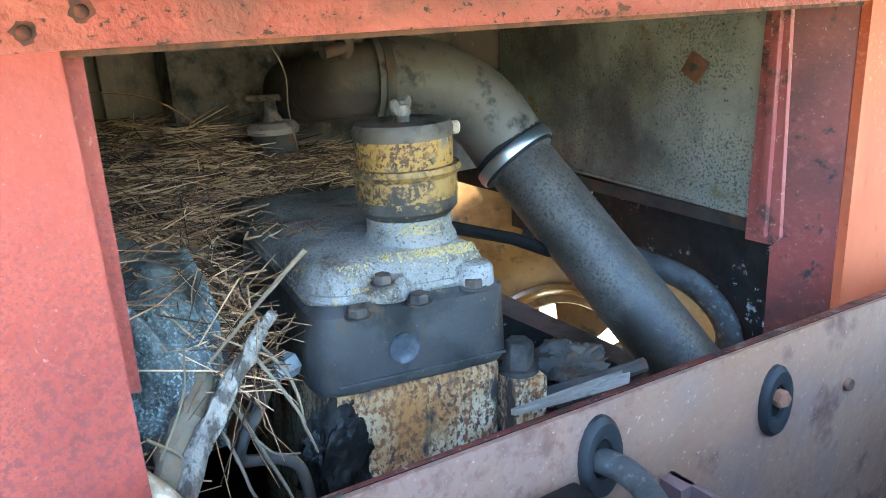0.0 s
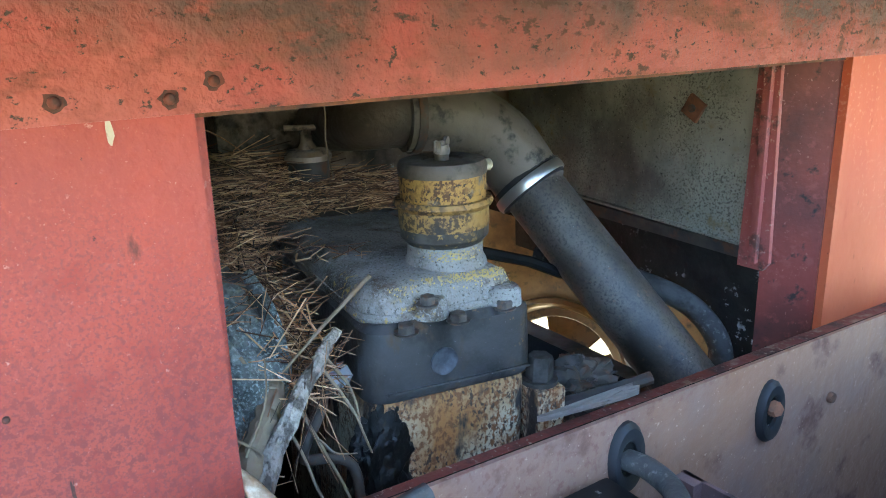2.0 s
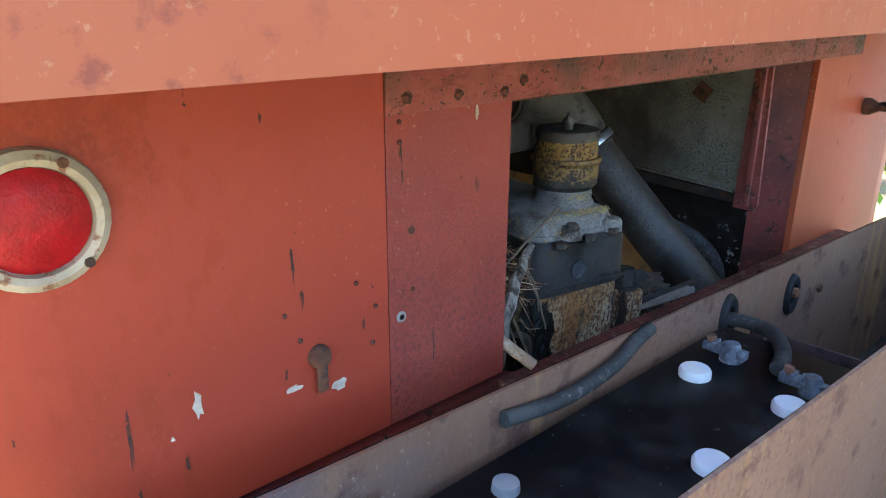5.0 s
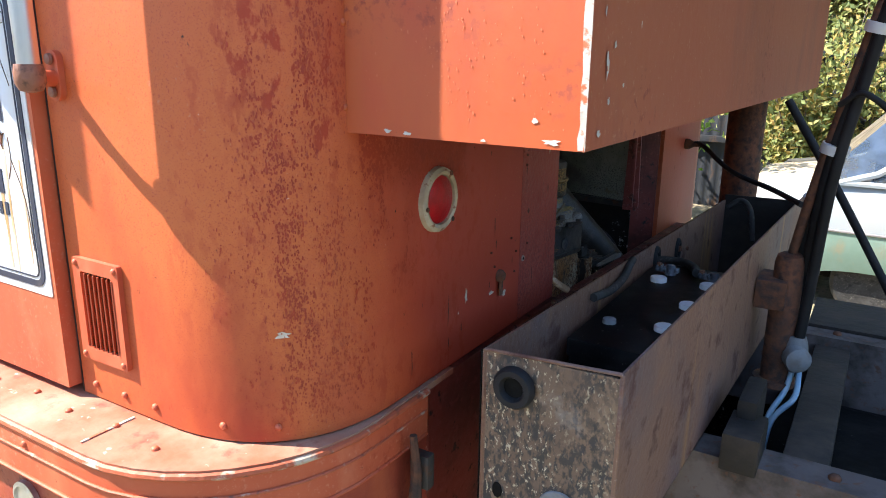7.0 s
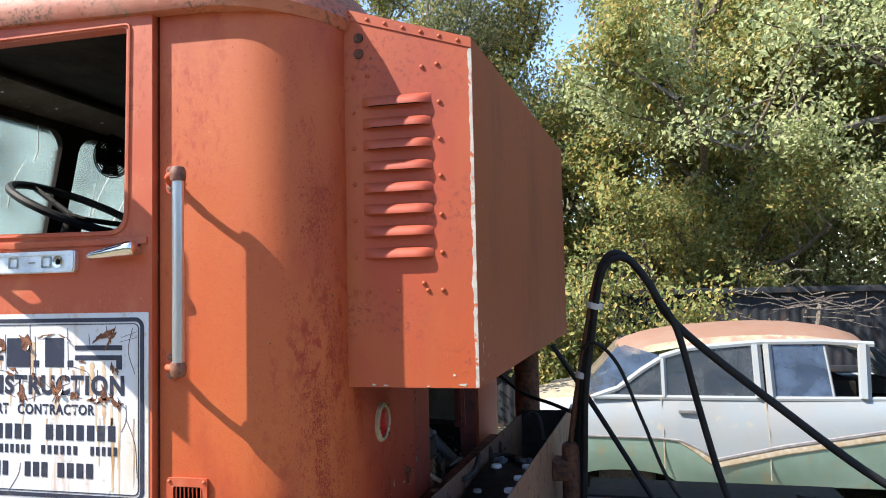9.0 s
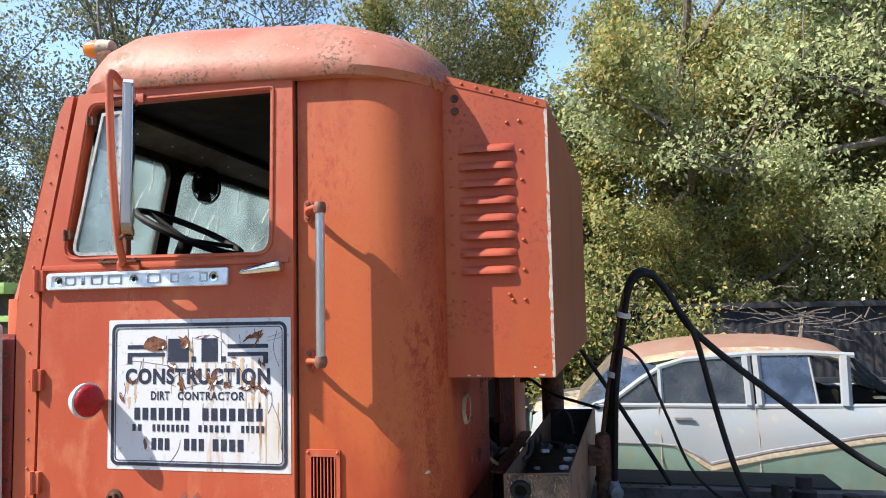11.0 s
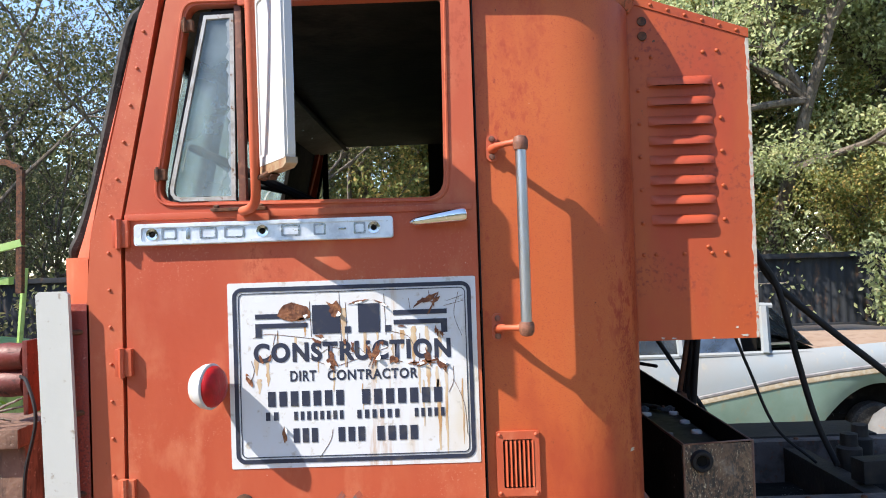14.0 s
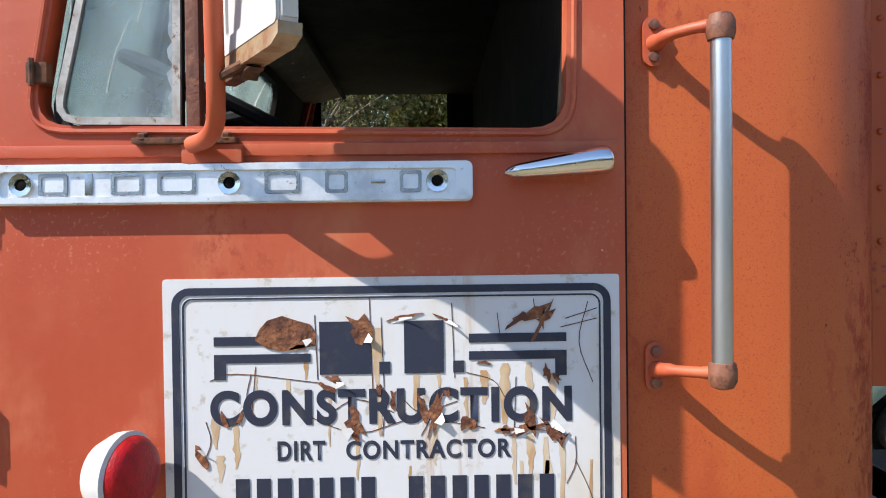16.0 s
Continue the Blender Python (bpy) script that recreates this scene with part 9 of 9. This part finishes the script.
# shrubs in front of the fence
def shrub(seed, x, y, h, w, mat, n, label):
    rng = np.random.default_rng(seed)
    t = thing("shrub", label, "shrub", (x, y, GZ), "shrubs along the fence")
    bm = B(); tips = []
    for i in range(14):
        a = rng.uniform(0, 2 * math.pi); r = w * rng.uniform(0.3, 1)
        tip = Vector((x + r * math.cos(a), y + 0.6 * r * math.sin(a), GZ + h * rng.uniform(0.5, 1)))
        p = smooth_path([(x, y, GZ - 0.02), (x + 0.4 * r * math.cos(a), y + 0.25 * r * math.sin(a), GZ + h * 0.4), tip], 4)
        tube(bm, p, [0.02 - 0.015 * k / (len(p) - 1) for k in range(len(p))], 5)
        tips += [(q.x - x, q.y - y, q.z - GZ) for q in p[3:]]
    part("stem", bm, M_TBARK, t)
    me = leaves_mesh("foliage", tips, int(n * 1.8), (0.15, 0.15, 0.15), 0.088, rng)
    me.materials.append(mat)
    c = new("foliage", me); c.parent = t
for a in ((31, -0.2, 8.9, 2.6, 1.0, M_LEAF_A, 46, "dense leafy bush by the fence"), (32, 1.2, 9.0, 2.3, 0.9, M_LEAF_A, 40, "dense leafy bush by the fence"), (33, 6.4, 9.0, 2.3, 0.8, M_LEAF_B, 30, "pale green bush by the fence"), (34, -8.5, 8.8, 2.2, 1.4, M_LEAF_C, 26, "scrubby dull green bush by the fence"), (35, -5.6, 8.6, 2.0, 1.2, M_LEAF_C, 26, "scrubby dull green bush by the fence"), (36, -11.8, 8.6, 2.4, 1.4, M_LEAF_C, 26, "scrubby dull green bush by the fence"), (37, -2.8, 8.4, 2.0, 1.2, M_LEAF_A, 30, "leafy bush beyond the cab"), (38, -1.6, 6.4, 2.6, 1.0, M_LEAF_V, 40, "leafy bright green bush beyond the cab")):
    shrub(*a)
# bare dead brush in front of the fence
bm = B(); rng = np.random.default_rng(77)
for i in range(46):
    a = rng.uniform(-0.2, math.pi + 0.2)
    L = rng.uniform(0.3, 0.9)
    p0 = Vector((3.1 + rng.normal(0, 0.5), 8.9, 1.55 + rng.normal(0, 0.12)))
    p1 = p0 + Vector((math.cos(a) * L, rng.normal(0, 0.1), math.sin(a) * L * 0.35 - 0.12))
    tube(bm, [p0, (p0 + p1) / 2 + Vector((0, 0, rng.normal(0, 0.05))), p1], [0.012, 0.008, 0.003], 4)
tube(bm, smooth_path([(3.2, 8.9, GZ), (3.05, 8.9, 0.7), (3.15, 8.9, 1.55)], 4), 0.03, 6)
single("dead_brush", bm, M_STICK, "tangle of bare bleached twigs by the fence", "brush", kind="stuff")

# green harvester parts beyond the front of the cab
M_LIME = material("faded_lime_paint", (0.28, 0.50, 0.13), 0.5, layers=(((0.40, 0.56, 0.22), 3, 0.52, 0.15, ONE, None), ((0.2, 0.3, 0.1), 8, 0.6, 0.08, ONE, None), (RUSTY, 22, 0.70, 0.04, ONE, 0.85)), bump=(30, 0.06))
har = thing("harvester", "derelict lime-green farm machine with rails and rusty frame", "farm machine", (-5.2, 4.6, GZ))
bm = B(); prism(bm, [(-5.62, GZ + 0.1), (-4.58, GZ + 0.1), (-4.46, 0.35), (-4.38, 0.80), (-4.37, 1.0), (-4.45, 1.09), (-4.75, 1.17), (-5.15, 1.22), (-5.36, 1.10), (-5.47, 0.85), (-5.55, 0.4)], "y", 4.0, 5.6)
part("body", bm, M_LIME, har)
for z, x1, dz in ((1.80, -4.05, 0.03), (1.55, -4.25, 0.035)):
    bm = B(); box(bm, -6.6, x1, 3.95, 4.02, z - 0.03, z + 0.03, 0.006)
    part("rail", bm, M_LIME, har)
for p, q, r in (((-5.0, 3.9, 1.86), (-3.9, 3.9, 2.1), 0.04), ((-6.4, 4.1, 1.2), (-4.5, 4.1, 1.42), 0.045), ((-5.6, 3.95, 1.1), (-4.2, 3.95, 1.55), 0.03)):
    bm = B(); tube(bm, [p, q], r, 4)
    part("slanted_rail", bm, M_LIME, har)
bm = B(); box(bm, -6.2, -5.3, 4.2, 5.4, 1.5, 2.05, 0.02)
part("dark_hopper", bm, M_DARKSTEEL, har)
bm = B(); box(bm, -6.4, -5.35, 4.05, 5.4, 2.05, 2.16, 0.01)
part("hopper_lid", bm, M_LIME, har)
for i in range(7):
    x = -5.9 + i * 0.28
    bm = B(); tube(bm, [(x, 4.3, 0.9), (x + 0.1, 4.3, 1.9)], 0.025, 6)
    part("upright", bm, M_RUST if i % 2 else M_LIME, har)
fr = thing("door_frame", "bare rusty cab door frame standing on the farm machine", "metal frame", (-4.3, 3.9, 1.7))
for pts in (((-4.40, 3.9, 1.50), (-4.71, 3.9, 2.80)), ((-4.71, 3.9, 2.80), (-4.0, 3.9, 2.74), (-3.90, 3.9, 2.68)), ((-3.90, 3.9, 2.68), (-3.93, 3.9, 1.7))):
    bm = B(); tube(bm, [Vector(p) for p in pts], 0.033, 4)
    part("frame_tube", bm, M_RUST, fr)
# pale corrugated scrap leaning by the machine
bm = B()
for i in range(4):
    tube(bm, [(-4.36 + i * 0.036, 3.5, 0.22), (-4.07 + i * 0.028, 3.55, 0.74)], 0.011, 6)
single("scrap_sheet", bm, M_CAST, "ribbed white scrap sheet leaning on the machine", "scrap")
bm = B()
for i in range(4):
    box(bm, -4.88 + i * 0.05, -4.85 + i * 0.05, 3.6, 3.65, GZ, 0.48)
single("blue_slats", bm, material("dull_blue_paint", (0.10, 0.14, 0.22), 0.6, layers=(((0.35, 0.36, 0.38), 14, 0.55, 0.1, ONE, None),)), "dull blue upright slats beside the machine", "scrap")
# vine over the machine
rng = np.random.default_rng(12)
vine = thing("vine", "bright green creeper growing over the farm machine", "vine", (-5.1, 3.7, GZ))
bm = B(); tips = []
for i in range(16):
    x = -5.6 + 0.07 * i + rng.normal(0, 0.05)
    p = smooth_path([(x, 3.7, GZ), (x + rng.normal(0.05, 0.1), 3.68, 0.3), (x + rng.normal(0.15, 0.15), 3.66, 0.75 + rng.normal(0, 0.1)), (x + rng.normal(0.3, 0.2), 3.6, 1.15 + rng.normal(0, 0.2))], 5)
    tube(bm, p, 0.008, 5); tips += [(q.x + 5.1, q.y - 3.7, q.z - GZ) for q in p[2:]]
part("stem", bm, M_TBARK, vine)
me = leaves_mesh("foliage", tips, 4, (0.08, 0.05, 0.08), 0.085, rng); me.materials.append(M_LEAF_V)
c = new("foliage", me); c.parent = vine

# board and lamp on the front deck of the truck
M_GREYBOARD = material("grey_painted_board", (0.44, 0.45, 0.44), 0.6, layers=(((0.5, 0.5, 0.48), 4, 0.5, 0.15, UP, None), ((0.25, 0.2, 0.16), 30, 0.68, 0.05, ONE, None)), bump=(40, 0.08))
brd = thing("wind_board", "upright grey-painted board with a red plate at the cab's front corner", "board", (-1.49, -0.02, ZB))
bm = B(); prism(bm, [(-1.513, 1.20), (-1.433, 1.205), (-1.448, 1.795), (-1.456, 1.803), (-1.52, 1.803), (-1.528, 1.795)], "y", -0.035, -0.022)
part("board", bm, M_GREYBOARD, brd)
bm = B(); box(bm, -1.475, -1.412, 0.0, 0.012, 1.22, 1.77, 0.003)
part("red_plate", bm, M_REAR, brd)
for z in (1.30, 1.5, 1.70):
    bm = B(); tube(bm, [(-1.46, -0.02, z), (-1.43, 0.01, z)], 0.007, 8)
    part("standoff", bm, M_RUST, brd)
M_BRACKET = material("brown_rusted_bracket_steel", (0.15, 0.085, 0.06), 0.8, layers=(((0.22, 0.13, 0.09), 8, 0.52, 0.12, ONE, None), ((0.07, 0.04, 0.03), 20, 0.56, 0.08, UP, None), ((0.30, 0.22, 0.17), 70, 0.64, 0.05, ONE, None)), bump=(60, 0.3))
fb = thing("lamp_bracket", "brown rusted steel bracket box under the truck's signal lamp", "bracket", (-1.80, 0.32, GZ + 0.4))
bm = B(); box(bm, -1.95, -1.722, 0.20, 0.45, 1.366, 1.420, 0.006)
part("top_plate", bm, M_BRACKET, fb)
bm = B(); box(bm, -1.885, -1.725, 0.24, 0.42, GZ + 0.4, 1.366, 0.006)
part("post", bm, M_BRACKET, fb)
for a, b_ in (((-1.93, 0.22, 1.425), (-1.74, 0.30, 1.47)), ((-1.91, 0.26, 1.445), (-1.78, 0.21, 1.428)), ((-1.86, 0.21, 1.43), (-1.73, 0.24, 1.50)), ((-1.95, 0.24, 1.46), (-1.80, 0.30, 1.425))):
    stick([a, tuple((Vector(a) + Vector(b_)) / 2 + Vector((0, 0, 0.006))), b_], 0.006, 0.003, M_STICK, "dry twig caught on the lamp bracket", "twigs on the bracket")
sig = thing("turn_signal", "dark red double signal lamp on the truck's front", "signal lamp", (-1.80, 0.3, 1.5))
for z in (1.535, 1.61):
    bm = B(); lathe(bm, [(0.02, -0.07), (0.038, -0.06), (0.042, 0.0), (0.038, 0.05), (0.02, 0.06)], facing((-1.80, 0.30, z), (1, 0, 0)), 16)
    part("lamp_body", bm, M_DARKRED, sig)
bm = B(); box(bm, -1.735, -1.72, 0.25, 0.35, 1.45, 1.66, 0.003)
part("plate", bm, M_DARKRED, sig)
bm = B(); tube(bm, smooth_path([(-1.66, 0.12, 1.19), (-1.655, 0.12, 1.32), (-1.63, 0.13, 1.46), (-1.68, 0.18, 1.55), (-1.74, 0.25, 1.56)], 6), 0.005, 6)
single("signal_wire", bm, M_RUBBER, "black wire looping up to the signal lamp", "wire")
stud = thing("deck_stud", "rusty threaded stud on a foot plate on the fender deck", "stud", (-1.63, -0.03, ZB))
bm = B(); lathe(bm, [(0.010, 1.19), (0.010, 1.235), (0.014, 1.24), (0.014, 1.252), (0.006, 1.258)], facing((-1.625, -0.03, 0), (0, 0, 1)), 12)
part("stud", bm, M_RUST, stud)
bm = B(); box(bm, -1.665, -1.585, -0.045, -0.012, 1.1875, 1.195, 0.002)
part("foot", bm, M_RUST, stud)
# amber roof marker
am = thing("roof_marker", "amber clearance lamp on the roof's front corner", "marker lamp", (-1.22, 0.1, 2.7))
ax = facing((-1.185, 0.10, 2.735), (-1, -0.12, 0.05))
bm = B(); lathe(bm, [(0.030, -0.035), (0.034, 0.0), (0.033, 0.012)], ax, 18)
part("base", bm, M_CREAM, am, "pale lamp base")
bm = B(); lathe(bm, [(0.032, 0.011), (0.031, 0.04), (0.024, 0.060), (0.008, 0.068)], ax, 18)
part("lens", bm, M_AMBER, am, "amber lens")
bm = B(); box(bm, -1.19, -1.13, 0.07, 0.13, 2.66, 2.72, 0.01)
part("foot", bm, M_RUST, am)

# inside the cab: steering wheel, fan, seat
st = thing("steering_wheel", "large black truck steering wheel", "steering wheel", (-1.25, 0.561, 1.8))
SR = 0.212
sm = facing((-1.135, 0.561, 2.143), (0.438, 0, 0.899))
bm = B(); tube(bm, [sm @ Vector((SR * math.cos(i * math.pi / 24), SR * math.sin(i * math.pi / 24), 0)) for i in range(49)], 0.014, 8)
part("rim", bm, M_RUBBER, st)
for a in (90, 210, 330):
    bm = B(); tube(bm, [sm @ Vector((0, 0, -0.03)), sm @ Vector((SR * math.cos(radians(a)), SR * math.sin(radians(a)), 0))], 0.010, 6)
    part("spoke", bm, M_RUBBER, st)
bm = B(); tube(bm, [sm @ Vector((0, 0, -0.02)), Vector((-1.30, 0.561, 1.75))], 0.03, 10)
part("column", bm, M_INTERIOR, st)
fan = thing("cab_fan", "small caged black fan above the windscreen", "fan", (-1.24, 0.86, 2.47))
fmx = facing((-1.245, 0.86, 2.385), (0.85, -0.52, -0.1)) @ Matrix.Diagonal((1.0, 1.18, 1.0, 1))
for r in (0.014, 0.022, 0.030, 0.038, 0.046, 0.054, 0.062, 0.068):
    bm = B(); tube(bm, [fmx @ Vector((r * math.cos(i * math.pi / 12), r * math.sin(i * math.pi / 12), 0.02 - r * 0.15)) for i in range(25)], 0.003, 4)
    part("cage_ring", bm, M_BLACK, fan)
bm = B(); lathe(bm, [(0.03, -0.06), (0.035, -0.02), (0.02, 0.0)], fmx, 14)
part("motor", bm, M_BLACK, fan)
for a in (0, 90, 180, 270):
    bm = B(); prism(bm, [(0.012, -0.02), (0.055, -0.035), (0.06, 0.030), (0.012, 0.016)], "z", -0.002, 0.002, fmx @ Matrix.Rotation(radians(a), 4, "Z") @ Matrix.Rotation(radians(20), 4, "X"))
    part("blade", bm, M_BLACK, fan)
bm = B(); tube(bm, [fmx @ Vector((0, 0, -0.05)), Vector((-1.25, 0.87, 2.475))], 0.008, 6)
part("bracket", bm, M_BLACK, fan)
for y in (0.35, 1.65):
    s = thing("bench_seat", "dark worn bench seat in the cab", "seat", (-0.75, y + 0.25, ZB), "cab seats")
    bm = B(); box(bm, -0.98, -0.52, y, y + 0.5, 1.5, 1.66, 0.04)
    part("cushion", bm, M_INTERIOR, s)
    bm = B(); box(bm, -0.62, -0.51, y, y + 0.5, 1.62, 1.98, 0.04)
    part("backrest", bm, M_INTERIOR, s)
    bm = B(); box(bm, -0.95, -0.55, y + 0.04, y + 0.46, ZB, 1.5, 0.01)
    part("base", bm, M_BLACK, s)


# pale tank standing beyond the frame rails
tank = thing("white_tank", "pale rounded metal tank standing in the yard", "tank", (3.42, 4.6, GZ))
M_TANKW = material("chalky_grey_white_paint", (0.17, 0.168, 0.165), 0.7, layers=(((0.13, 0.125, 0.12), 5, 0.5, 0.12, ONE, None), ((0.22, 0.13, 0.08), 25, 0.64, 0.05, ONE, 0.8)), bump=(30, 0.08))
bm = B(); lathe(bm, [(0.30, 0.0), (0.30, 0.42), (0.285, 0.52), (0.24, 0.62), (0.16, 0.69), (0.07, 0.72), (0.004, 0.725)], facing((3.42, 4.6, GZ), (0, 0, 1)), 32)
part("shell", bm, M_TANKW, tank)
bm = B(); lathe(bm, [(0.305, 0.40), (0.310, 0.41), (0.310, 0.43), (0.305, 0.44)], facing((3.42, 4.6, GZ), (0, 0, 1)), 32)
part("seam_hoop", bm, M_CAST, tank)
